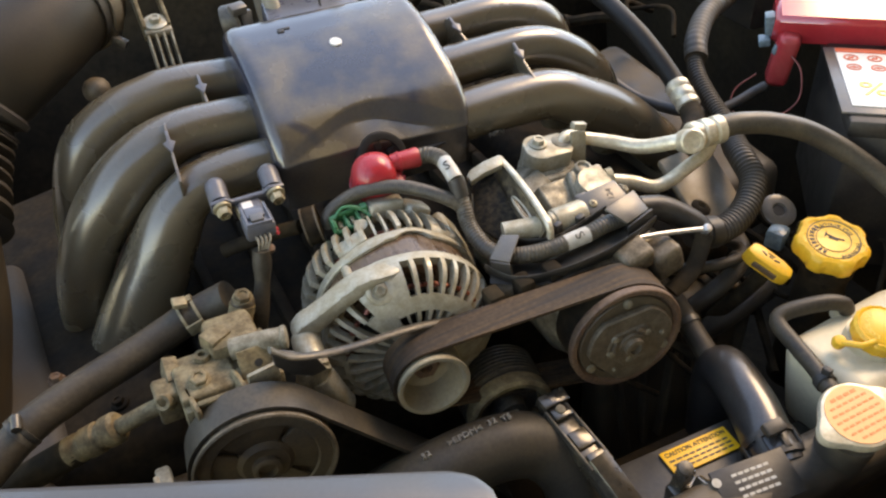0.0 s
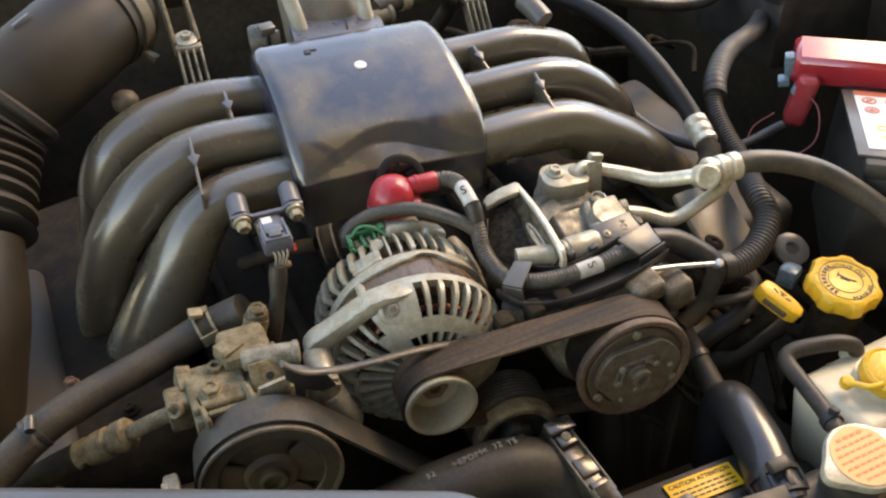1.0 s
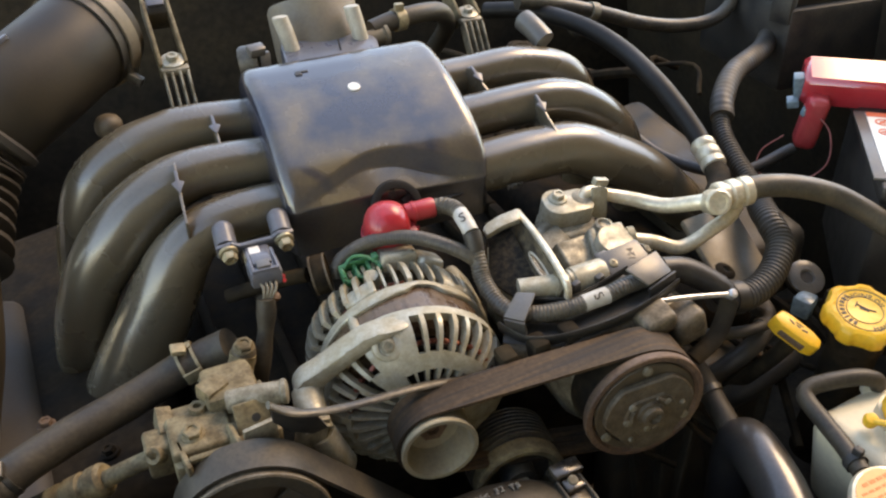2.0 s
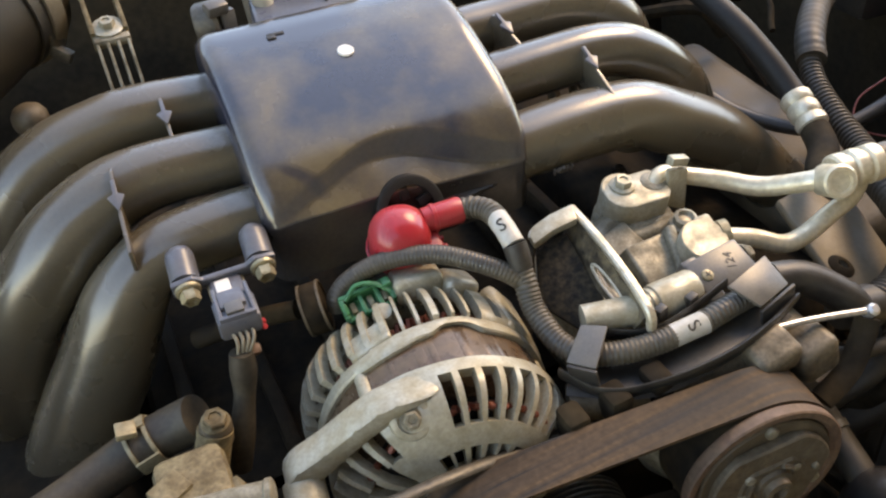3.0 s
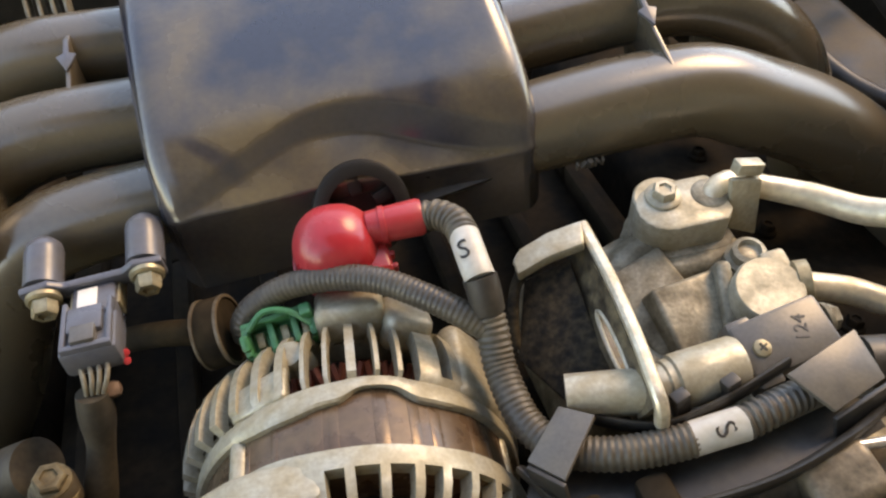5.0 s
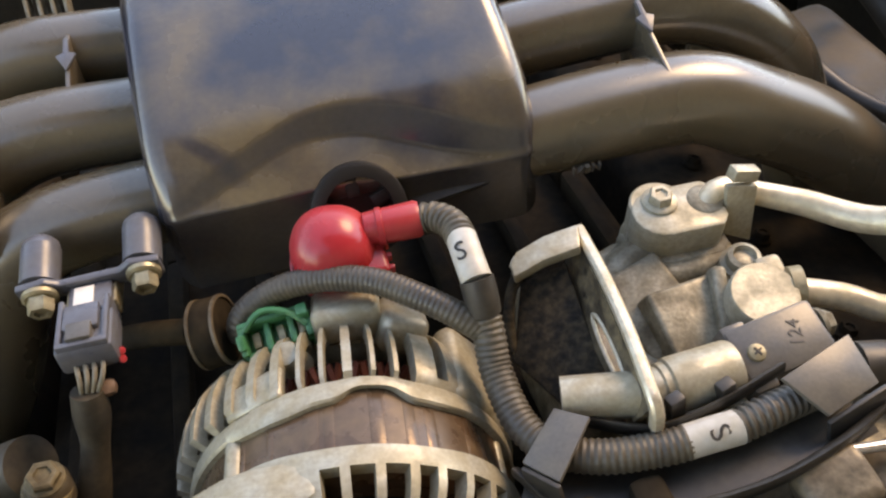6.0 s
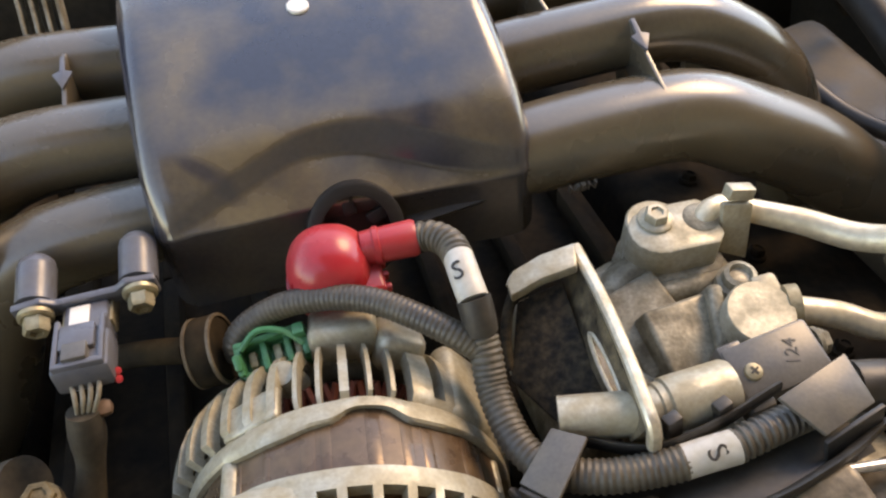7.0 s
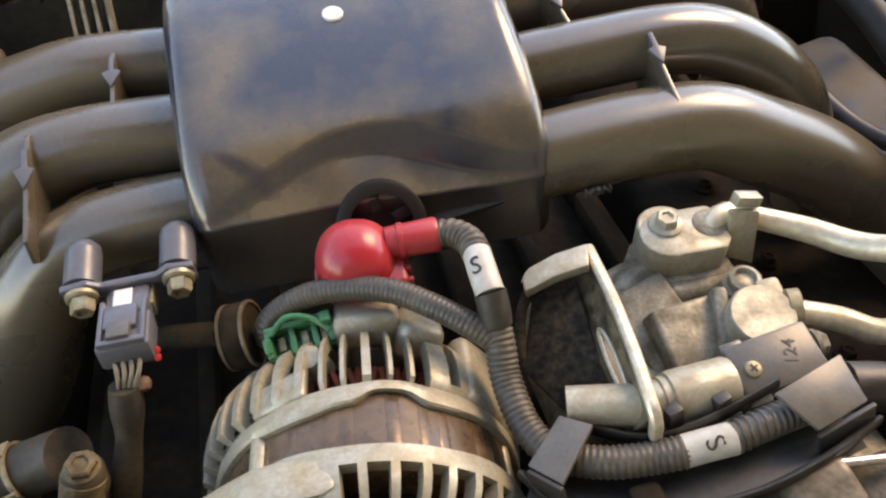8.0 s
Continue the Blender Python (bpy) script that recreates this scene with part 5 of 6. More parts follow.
part("clamp_tab", bm, M_ALU, acb)
bm = B()
plate(bm, axis((0.17, -0.0875, 0.943), (0, -0.2, 1), (1, -0.05, 0)), [(-0.0305 + 0.0165 * math.cos(radians(q)) + 0.016, 0.0165 * math.sin(radians(q))) for q in range(90, 271, 20)] + [(0.016, -0.0165), (0.021, -0.01), (0.021, 0.01), (0.016, 0.0165)], 0.014, 0.001)
part("gasket_step", bm, M_ALUD, acb, "speckled lower step")
bm = B()
lathe(bm, axis((0.181, -0.0885, 0.976), (0, -0.2, 1)), [(0, -0.004), (0.0098, -0.004), (0.0098, 0.0), (0.009, 0.0006), (0, 0.0006)], 26)
part("socket_ring", bm, M_ALUD, acb)
pipes = thing("refrigerant_pipes", "pale bare aluminium refrigerant pipes", "pipe", at=(0.25, -0.13, 0.95))
bm = B()
tube(bm, [(0.1805, -0.0885, 0.969, 0.85), (0.1865, -0.086, 0.976, 0.85), (0.1985, -0.0815, 0.9735, 0.85), (0.2155, -0.0835, 0.9665, 0.87), (0.2375, -0.0965, 0.9625, 0.95), (0.2537, -0.112, 0.9605), (0.264, -0.122, 0.962), (0.277, -0.138, 0.97), (0.288, -0.15, 0.977)], 0.0076, seg=20)
part("upper_pipe", bm, M_PIPE, pipes)
bm = B()
tube(bm, [(0.185, -0.14, 0.955), (0.203, -0.146, 0.953), (0.225, -0.153, 0.948), (0.243, -0.162, 0.942), (0.26, -0.164, 0.944), (0.287, -0.16, 0.951), (0.31, -0.156, 0.957), (0.322, -0.15, 0.966), (0.32, -0.147, 0.976)], 0.007, seg=20)
part("lower_pipe", bm, M_PIPE, pipes)
bm = B()
lathe(bm, axis((0.181, -0.141, 0.937), (0, -0.35, 1)), [(0, 0), (0.0175, 0), (0.0175, 0.026), (0.0165, 0.0275), (0, 0.0275)], 30)
box(bm, axis((0.194, -0.135, 0.95), (0, -0.35, 1)), 0.014, 0.024, 0.024, 0.003)
part("flange", bm, M_ALU, pipes)
bm = B()
d = V((0.9, -0.28, 0.1))
lathe(bm, axis((0.198, -0.144, 0.954), d), [(0.0085, 0), (0.0115, 0.001), (0.0115, 0.007), (0.0085, 0.008)], 20)
part("collar", bm, M_ZINC, pipes)
bm = B()
lathe(bm, axis((0.2855, -0.16, 0.9805), (-0.3, -0.85, 0.5)), [(0, -0.016), (0.012, -0.016), (0.0125, 0.006), (0.011, 0.0075), (0.008, 0.0075), (0.0075, 0.0055), (0, 0.0055)], 26)
part("port", bm, M_PIPE, pipes)
bm = B()
lathe(bm, axis((0.292, -0.15, 0.978), (1, -0.12, 0.06)), [(0, 0), (0.0125, 0), (0.0145, 0.002), (0.0145, 0.009), (0.012, 0.011), (0.012, 0.013), (0.0145, 0.015), (0.0145, 0.022), (0.012, 0.024), (0.012, 0.026), (0.0145, 0.028), (0.0145, 0.036), (0.0115, 0.038), (0, 0.038)], 28)
part("ferrule", bm, M_PIPE, pipes)
hr = thing("refrigerant_hose", "thick grey rubber refrigerant hose", "hose", at=(0.4, -0.18, 0.95))
bm = B()
tube(bm, [(0.32, -0.153, 0.98), (0.345, -0.157, 0.982), (0.385, -0.165, 0.975), (0.43, -0.18, 0.958), (0.47, -0.215, 0.93), (0.5, -0.26, 0.895), (0.52, -0.32, 0.85)], 0.0115, seg=20)
part("rubber", bm, M_LOOM, hr)
hu = thing("suction_hose", "black rubber hose with a crimped aluminium ferrule", "hose", at=(0.37, 0.0, 0.95))
bm = B()
tube(bm, [(0.376, -0.035, 0.957), (0.3775, -0.015, 0.968), (0.374, 0.02, 0.989), (0.371, 0.06, 1.006), (0.371, 0.13, 1.02), (0.358, 0.2, 1.03), (0.33, 0.28, 1.03), (0.29, 0.34, 1.02)], 0.0112, seg=22)
part("rubber", bm, M_MATTE, hu)
bm = B()
lathe(bm, axis((0.3775, -0.025, 0.962), (-0.14, -1, -0.42)), [(0, 0), (0.0125, 0), (0.0138, 0.002), (0.0138, 0.008), (0.0118, 0.011), (0.0138, 0.014), (0.0138, 0.022), (0.0118, 0.025), (0.0138, 0.028), (0.0138, 0.034), (0.0108, 0.037), (0, 0.037)], 28)
part("ferrule", bm, M_EDGE, hu)
bm = B()
tube(bm, [(0.372, -0.06, 0.947), (0.357, -0.085, 0.945), (0.33, -0.11, 0.945), (0.315, -0.14, 0.955)], 0.0125, seg=18)
part("pipe", bm, M_DARK, hu)

# ---- wiring over the alternator ----
loom = thing("alternator_cable", "ribbed black loom with white printed sleeves and a red boot", "cable", at=(0.05, -0.14, 0.95))
bm = B()
tube(bm, [(0.029, -0.072, 0.9935), (0.038, -0.076, 0.996), (0.0445, -0.087, 0.9975), (0.0455, -0.1, 0.998)], 0.0074, ribs=0.001, pitch=0.0042)
part("ribbed_sleeve", bm, M_LOOM, loom)
bm = B()
tube(bm, [(0.0455, -0.099, 0.998), (0.045, -0.112, 0.996), (0.0455, -0.122, 0.991)], 0.0074, seg=24)
sl = part("printed_sleeve", bm, M_SLEEVE, loom, "white sleeve printed with a letter")
part("letter", text("S", 0.0135, axis((0.0413, -0.1128, 1.0024), (-0.5, -0.28, 0.82), (0.8, -0.2, 0.5)), 0.0002), M_INK, sl)
bm = B()
tube(bm, [(0.0455, -0.1215, 0.9915), (0.046, -0.126, 0.985), (0.046, -0.129, 0.977)], 0.0082, seg=20)
tube(bm, [(0.046, -0.128, 0.979), (0.046, -0.132, 0.971)], 0.006, seg=16)
part("taped_end", bm, M_BLACK, loom)
LOW = [(0.046, -0.1305, 0.974), (0.046, -0.136, 0.968), (0.045, -0.147, 0.957), (0.046, -0.163, 0.95), (0.049, -0.176, 0.946), (0.058, -0.19, 0.944), (0.077, -0.201, 0.946), (0.099, -0.206, 0.948), (0.112, -0.208, 0.95)]
bm = B()
tube(bm, LOW, 0.0077, ribs=0.0006, pitch=0.0031)
part("ribbed_sleeve", bm, M_LOOM, loom)
bm = B()
tube(bm, [(0.11, -0.2075, 0.9495), (0.122, -0.2085, 0.9515), (0.134, -0.2095, 0.953)], 0.0077, seg=24)
sl = part("printed_sleeve", bm, M_SLEEVE, loom, "white sleeve printed with a letter")
part("letter", text("S", 0.0135, axis((0.122, -0.2132, 0.9583), (0, -0.55, 0.85), (0.2, -0.95, -0.5)), 0.0002), M_INK, sl)
bm = B()
tube(bm, [(0.133, -0.2095, 0.953), (0.148, -0.208, 0.955), (0.165, -0.205, 0.954), (0.19, -0.2, 0.95)], 0.0074, ribs=0.0009, pitch=0.0036)
part("ribbed_sleeve", bm, M_LOOM, loom)
# red boot
bm = B()
m = axis((-0.0135, -0.068, 0.9845), (0.0, -0.35, 1))
lathe(bm, m, [(0.0218, -0.013), (0.022, 0.001)] + [(0.022 * math.cos(radians(q)), 0.001 + 0.0215 * math.sin(radians(q))) for q in range(10, 90, 10)] + [(0, 0.0225)], 56, lambda a: 1.0 + 0.02 * math.cos(4 * (a - 0.6)))
boot = part("terminal_boot", bm, M_RED, loom, "glossy red plastic boot")
bm = B()
box(bm, m @ pose(0.011, -0.007, -0.004), 0.028, 0.029, 0.016, 0.003, 3)
part("boot_skirt", bm, M_RED, boot)
bm = B()
lathe(bm, m @ pose(0, 0, -0.0115), [(0.0214, -0.0018), (0.0232, -0.0015), (0.0232, 0.0012), (0.022, 0.0018)], 48)
part("boot_lip", bm, M_RED, boot)
bm = B()
d = V((0.95, -0.1, 0.05))
lathe(bm, axis((0.004, -0.069, 0.9925), d), [(0, 0), (0.0085, 0), (0.009, 0.006), (0.0098, 0.0065), (0.0098, 0.009), (0.009, 0.0095), (0.0095, 0.026), (0.0085, 0.028), (0, 0.028)], 26)
part("boot_neck", bm, M_RED, boot)
for k in range(4):
    bm = B()
    box(bm, m @ pose(0.0258, -0.0185 + 0.007 * k, -0.001), 0.003, 0.0028, 0.006, 0.0008)
    part("boot_tooth", bm, M_RED, boot)
# small ribbed tube over the alternator
small = thing("sense_cable", "thin ribbed grey loom arching over the alternator", "cable", at=(-0.02, -0.09, 0.97))
bm = B()
tube(bm, [(-0.068, -0.08, 0.952), (-0.067, -0.079, 0.961), (-0.058, -0.078, 0.97), (-0.04, -0.081, 0.979), (-0.018, -0.089, 0.984), (0.002, -0.1, 0.985), (0.02, -0.115, 0.982), (0.034, -0.127, 0.977), (0.044, -0.134, 0.97)], 0.0065, ribs=0.0003, pitch=0.0026)
part("ribbed_sleeve", bm, M_LOOM, small)

# ---- cable tray ----
tray = thing("cable_tray", "black plastic cable tray with two grey flap covers", "cable tray", at=(0.12, -0.21, 0.94))
bm = B()
tube(bm, [(0.04, -0.19, 0.936), (0.055, -0.215, 0.934), (0.085, -0.228, 0.937), (0.13, -0.234, 0.944), (0.17, -0.228, 0.948), (0.2, -0.217, 0.948)], 0.009, flat=0.28, seg=12, hint=(0, 1, 0.3))
tube(bm, [(0.072, -0.178, 0.946), (0.1, -0.196, 0.948), (0.13, -0.197, 0.953), (0.165, -0.19, 0.957)], 0.007, flat=0.3, seg=12, hint=(0, 1, 0.3))
tube(bm, [(0.045, -0.19, 0.93), (0.085, -0.215, 0.931), (0.13, -0.219, 0.938), (0.19, -0.21, 0.943)], 0.016, flat=0.2, seg=12)
for x in (0.112, 0.136):
    box(bm, pose(x, -0.193, 0.956, 0, -8, 14), 0.008, 0.006, 0.014, 0.001)
part("trough", bm, M_BLACK, tray)


def flap(a, b, c, d, th=0.0025):
    a, b, c, d = V(a), V(b), V(c), V(d)
    o = (a + b + c + d) / 4
    z = (b - a).cross(d - a).normalized()
    m = axis(o, z, b - a)
    mi = m.inverted()
    bm = B()
    plate(bm, m, [(mi @ p).to_2d() for p in (a, b, c, d)], th, 0.0007)
    return bm


part("flap", flap((0.041, -0.195, 0.949), (0.052, -0.211, 0.952), (0.075, -0.19, 0.957), (0.062, -0.178, 0.957)), M_TAPE, tray, "grey plastic flap")
part("flap_side", flap((0.041, -0.196, 0.9495), (0.043, -0.199, 0.939), (0.054, -0.2145, 0.941), (0.052, -0.212, 0.9525)), M_BLACK, tray)
part("flap", flap((0.154, -0.202, 0.966), (0.167, -0.22, 0.957), (0.197, -0.215, 0.965), (0.194, -0.19, 0.967)), M_TAPE, tray, "grey plastic flap")
part("flap_side", flap((0.167, -0.221, 0.957), (0.169, -0.222, 0.945), (0.198, -0.217, 0.95), (0.197, -0.216, 0.964)), M_BLACK, tray)
bm = B()
tube(bm, [(0.2, -0.195, 0.95), (0.225, -0.2, 0.945), (0.25, -0.215, 0.93), (0.258, -0.222, 0.92)], 0.012, seg=16)
part("taped_loom", bm, M_BLACK, tray)

rod = thing("dipstick_rod", "bright steel bracket rod over the compressor", "rod", at=(0.22, -0.23, 0.94))
bm = B()
tube(bm, [(0.172, -0.233, 0.95), (0.2, -0.236, 0.947), (0.238, -0.243, 0.943)], 0.0023, seg=12)
lathe(bm, axis((0.241, -0.244, 0.942), (0, -0.5, 0.8)), [(0, -0.004), (0.0042, -0.004), (0.0042, 0.004), (0.0025, 0.0055), (0, 0.0055)], 18)
part("rod", bm, M_STEEL, rod)
bm = B()
tube(bm, [(0.239, -0.245, 0.938), (0.232, -0.25, 0.925), (0.218, -0.257, 0.91), (0.193, -0.262, 0.9)], 0.008, flat=0.4, seg=10)
part("arm", bm, M_DARK, rod)
tension = thing("belt_tensioner", "dark dirty tensioner castings below the cable tray", "tensioner", at=(0.15, -0.24, 0.93))
bm = B()
box(bm, pose(0.162, -0.24, 0.938, 12, -12), 0.032, 0.026, 0.022, 0.005, 3)
box(bm, pose(0.196, -0.24, 0.925, 0, -18), 0.03, 0.03, 0.03, 0.006, 3)
lathe(bm, axis((0.128, -0.225, 0.922), (0.1, -0.6, 0.8)), [(0, -0.02), (0.017, -0.02), (0.017, 0.008), (0.013, 0.012), (0.006, 0.012), (0, 0.009)], 26)
tube(bm, [(0.04, -0.2, 0.918), (0.08, -0.215, 0.92), (0.13, -0.225, 0.926), (0.175, -0.228, 0.93)], 0.012, seg=16)
part("casting", bm, M_PLATE, tension)
bm = B()
for x, z in ((0.03, 0.925), (0.06, 0.928), (0.09, 0.93)):
    box(bm, pose(x, -0.222, z, 0, -6), 0.016, 0.02, 0.026, 0.004)
part("lug", bm, M_DARK, tension)

# ---- covers and looms on the battery side ----
cover = thing("head_cover", "tan dusty plastic cover below the pipes", "cover", at=(0.33, -0.05, 0.88))
bm = B()
plate(bm, axis((0.335, -0.14, 0.89), (0.25, -0.3, 1), (1, 0, -0.2)), [(-0.045, -0.035), (-0.025, -0.06), (0.0, -0.064), (0.02, -0.055), (0.034, -0.03), (0.05, 0.05), (0.05, 0.07), (0.0, 0.06), (-0.035, 0.05)], 0.008, 0.003)
part("panel", bm, M_TAN, cover)
bm = B()
box(bm, pose(0.43, 0.06, 0.83, 6, -10), 0.12, 0.34, 0.1, 0.02, 3)
part("rear_panel", bm, M_TANK, cover)
bm = B()
lathe(bm, axis((0.307, -0.165, 0.895), (0.25, -0.3, 1)), [(0.004, 0.0), (0.011, 0.0), (0.011, 0.004), (0.008, 0.006), (0.004, 0.006)], 20)
lathe(bm, axis((0.318, -0.195, 0.892), (0.25, -0.3, 1)), [(0, 0), (0.008, 0), (0.008, 0.004), (0, 0.005)], 18)
part("grommet", bm, M_DARK, cover)
h = thing("main_harness", "thick ribbed black wiring harness along the engine", "harness", at=(0.4, 0.0, 0.93))
bm = B()
tube(bm, [(0.69, 0.215, 0.968, 0.8), (0.6223, 0.16, 0.9663, 0.8), (0.53, 0.105, 0.971, 0.78), (0.475, 0.058, 0.965, 0.75), (0.4468, 0.02, 0.945, 0.75), (0.428, -0.03, 0.932, 0.78), (0.412, -0.08, 0.924, 0.88), (0.388, -0.12, 0.925), (0.372, -0.15, 0.928), (0.36, -0.18, 0.92), (0.325, -0.205, 0.908), (0.285, -0.215, 0.905), (0.252, -0.215, 0.915)], 0.0135, ribs=0.0013, pitch=0.005)
part("ribbed_sleeve", bm, M_TRUNK, h)
bm = B()
tube(bm, [(0.68, 0.205, 0.968), (0.6223, 0.16, 0.9663), (0.53, 0.105, 0.971), (0.475, 0.058, 0.965), (0.455, 0.032, 0.953)], 0.0142, seg=20, ribs=0.0005, pitch=0.009)
part("tape_wrap", bm, M_TRUNK, h)
bm = B()
lathe(bm, axis((0.275, -0.215, 0.908), (1, 0, -0.2)), [(0.0137, -0.007), (0.016, -0.007), (0.016, 0.007), (0.0137, 0.007)], 24)
part("tape_band", bm, M_BLACK, h)

# ---- battery ----
bat = thing("battery", "black car battery with a red terminal cover", "battery", at=(0.6, -0.12, 0.8))
MB = axis((0.472, -0.19, 0.78), (0, 0, 1), (0.775, -0.632, 0))
bm = B()
box(bm, MB @ pose(0.115, 0.122, 0.085), 0.226, 0.24, 0.17, 0.006)
box(bm, MB @ pose(0.115, 0.122, 0.176), 0.232, 0.246, 0.02, 0.004)
part("case", bm, M_BLACK, bat)
bm = B()
m = MB @ pose(0.066, 0.097, 0.1875)
box(bm, m, 0.148, 0.168, 0.003, 0.0008)
lab = part("label_plate", bm, M_TAPE, bat, "grey bordered label plate")
bm = B()
box(bm, m @ pose(0.004, 0.004, 0.0022), 0.132, 0.148, 0.0014, 0.0004)
part("label", bm, M_WHITE, lab, "white battery label")
bm = B()
box(bm, m @ pose(0.004, 0.072, 0.0033), 0.132, 0.011, 0.0006, 0)
for k in range(4):
    for y, sp in ((0.052, 45), (0.026, 0)):
        lathe(bm, m @ pose(-0.047 + 0.026 * k, y, 0.0031), [(0.0065, 0), (0.0082, 0), (0.0082, 0.0006), (0.0065, 0.0006)], 18)
        box(bm, m @ pose(-0.047 + 0.026 * k, y, 0.0033, 0, 0, sp), 0.01, 0.0022, 0.0005, 0)
        box(bm, m @ pose(-0.047 + 0.026 * k, y, 0.0034, 0, 0, sp + 90), 0.006, 0.0022, 0.0005, 0)
tagged(part("warning_mark", bm, M_REDINK, lab), kind="stuff")
part("percent_mark", text("%", 0.046, m @ pose(-0.034, -0.03, 0.0032), 0.0004), M_GOLDINK, lab)
bm = B()
for k in range(3):
    box(bm, m @ pose(-0.004 + 0.02 * k, -0.03, 0.0033, 0, 0, -14), 0.005, 0.034, 0.0006, 0)
    box(bm, m @ pose(0.005 + 0.02 * k, -0.016, 0.0033, 0, 0, -14), 0.012, 0.004, 0.0006, 0)
tagged(part("gold_mark", bm, M_GOLDINK, lab), kind="stuff")
bm = B()
box(bm, MB @ pose(0.022, 0.22, 0.206, 17), 0.174, 0.052, 0.042, 0.006, 1)
cover = part("terminal_cover", bm, M_REDCOVER, bat, "glossy red plastic terminal cover")
bm = B()
box(bm, MB @ pose(-0.048, 0.196, 0.165, 6, 6, 0), 0.027, 0.032, 0.07, 0.009, 4)
part("cover_skirt", bm, M_RED, cover)
bm = B()
box(bm, MB @ pose(-0.068, 0.215, 0.2, 10, -10), 0.012, 0.016, 0.03, 0.002)
box(bm, MB @ pose(-0.072, 0.207, 0.182, 10, -10), 0.014, 0.016, 0.01, 0.002)
box(bm, MB @ pose(-0.056, 0.19, 0.178, 0, 20), 0.012, 0.014, 0.012, 0.002)
part("fuse_link", bm, M_GLASSY, bat, "clear blue fuse link")
bm = B()
tube(bm, [MB @ V(q) for q in ((-0.05, 0.19, 0.18), (-0.03, 0.165, 0.165), (-0.03, 0.14, 0.135), (-0.06, 0.13, 0.115), (-0.1, 0.15, 0.11), (-0.1, 0.18, 0.125), (-0.075, 0.2, 0.14))], 0.0011, seg=6, step=0.004)
part("thin_wire", bm, M_REDWIRE, bat, "thin red wire")
bm = B()
tube(bm, [(0.525, -0.02, 0.92), (0.45, -0.01, 0.9), (0.4, 0.06, 0.9), (0.38, 0.15, 0.92)], 0.007)
part("cable", bm, M_BLACK, bat)
fuse = thing("fuse_box", "black fuse box behind the battery", "fuse box", at=(0.66, 0.25, 0.95))
bm = B()
box(bm, pose(0.775, 0.24, 0.96, 0, 0, -5), 0.22, 0.2, 0.12, 0.01)
box(bm, pose(0.775, 0.24, 1.03, 0, 0, -5), 0.2, 0.18, 0.03, 0.012, 3)
part("box", bm, M_BLACK, fuse)
bm = B()
box(bm, pose(0.66, 0.17, 1.02, 0, 0, 20), 0.018, 0.03, 0.045, 0.003)
box(bm, pose(0.655, 0.2, 1.035, 0, 0, -10), 0.02, 0.02, 0.025, 0.003)
part("latch", bm, M_BLACK, fuse)

# ---- oil cap and dipstick ----
oil = thing("oil_cap", "yellow scalloped oil filler cap on its neck", "oil cap", at=(0.38, -0.27, 0.84))
m = axis((0.383, -0.271, 0.888), (-0.08, -0.2, 1))
bm = B()
wob = lambda a: 1.0 + 0.1 * (1 / (1 + math.exp(-5 * math.cos(7 * a + 0.6))) - 0.5)
lathe(bm, m, [(0, -0.008), (0.032, -0.008), (0.034, -0.006), (0.0345, 0.007), (0.0325, 0.01), (0.028, 0.0115), (0.0265, 0.0105), (0, 0.0105)], 112, wob)
capo = part("cap", bm, M_YELLOW, oil)
bm = B()
lathe(bm, m, [(0.0255, 0.0104), (0.0255, 0.011), (0.0247, 0.011), (0.0247, 0.0104)], 48)
lathe(bm, m, [(0.0168, 0.0104), (0.0168, 0.011), (0.0162, 0.011), (0.0162, 0.0104)], 40)
part("printed_ring", bm, M_INK, capo)
part("words", text("ENGINE OIL", 0.0075, m @ pose(0, 0, 0.0107, 0, 0, -42), 0.0002, 1.05, 0.0183), M_INK, capo)
part("words", text("MANUAL", 0.0075, m @ pose(0, 0, 0.0107, 0, 0, 14), 0.0002, 1.05, -0.0238), M_INK, capo)
bm = B()
for k in range(9):
    a = radians(100 + 13 * k)
    box(bm, m @ pose(0.0207 * math.cos(a), 0.0207 * math.sin(a), 0.0107, 0, 0, math.degrees(a)), 0.0045, 0.003 if k % 3 else 0.002, 0.0004, 0)
tagged(part("cap_print", bm, M_INK, capo), kind="stuff")
bm = B()
tube(bm, [m @ V((-0.002, 0.009, 0.0106)), m @ V((0.001, 0.003, 0.0106)), m @ V((0.004, -0.002, 0.0106)), m @ V((0.008, -0.006, 0.0106))], 0.0009, seg=6, step=0.003)
box(bm, m @ pose(0.0005, 0.001, 0.0107, 0, 0, 35), 0.003, 0.009, 0.0006, 0)
box(bm, m @ pose(-0.002, 0.009, 0.0107, 0, 0, 35), 0.007, 0.0012, 0.0006, 0)
part("oil_can_mark", bm, M_INK, capo)
bm = B()
lathe(bm, axis((0.385, -0.268, 0.8), (-0.03, -0.08, 1)), [(0, -0.1), (0.024, -0.1), (0.024, 0.06), (0.026, 0.062), (0.026, 0.078), (0, 0.078)], 32)
part("neck", bm, M_DARK, oil)
dip = thing("dipstick", "yellow dipstick handle on a dark tube", "dipstick", at=(0.325, -0.26, 0.8))
bm = B()
m = axis((0.3135, -0.2545, 0.876), (0.12, -0.4, 0.9), (0.5, -0.84, -0.25))
plate(bm, m, [(-0.024, -0.006), (-0.021, 0.008), (-0.012, 0.01), (0.013, 0.009), (0.024, 0.005), (0.025, -0.006), (0.016, -0.0095), (-0.014, -0.01)], 0.017, 0.003)
hd = part("handle", bm, M_YELLOW, dip)
bm = B()
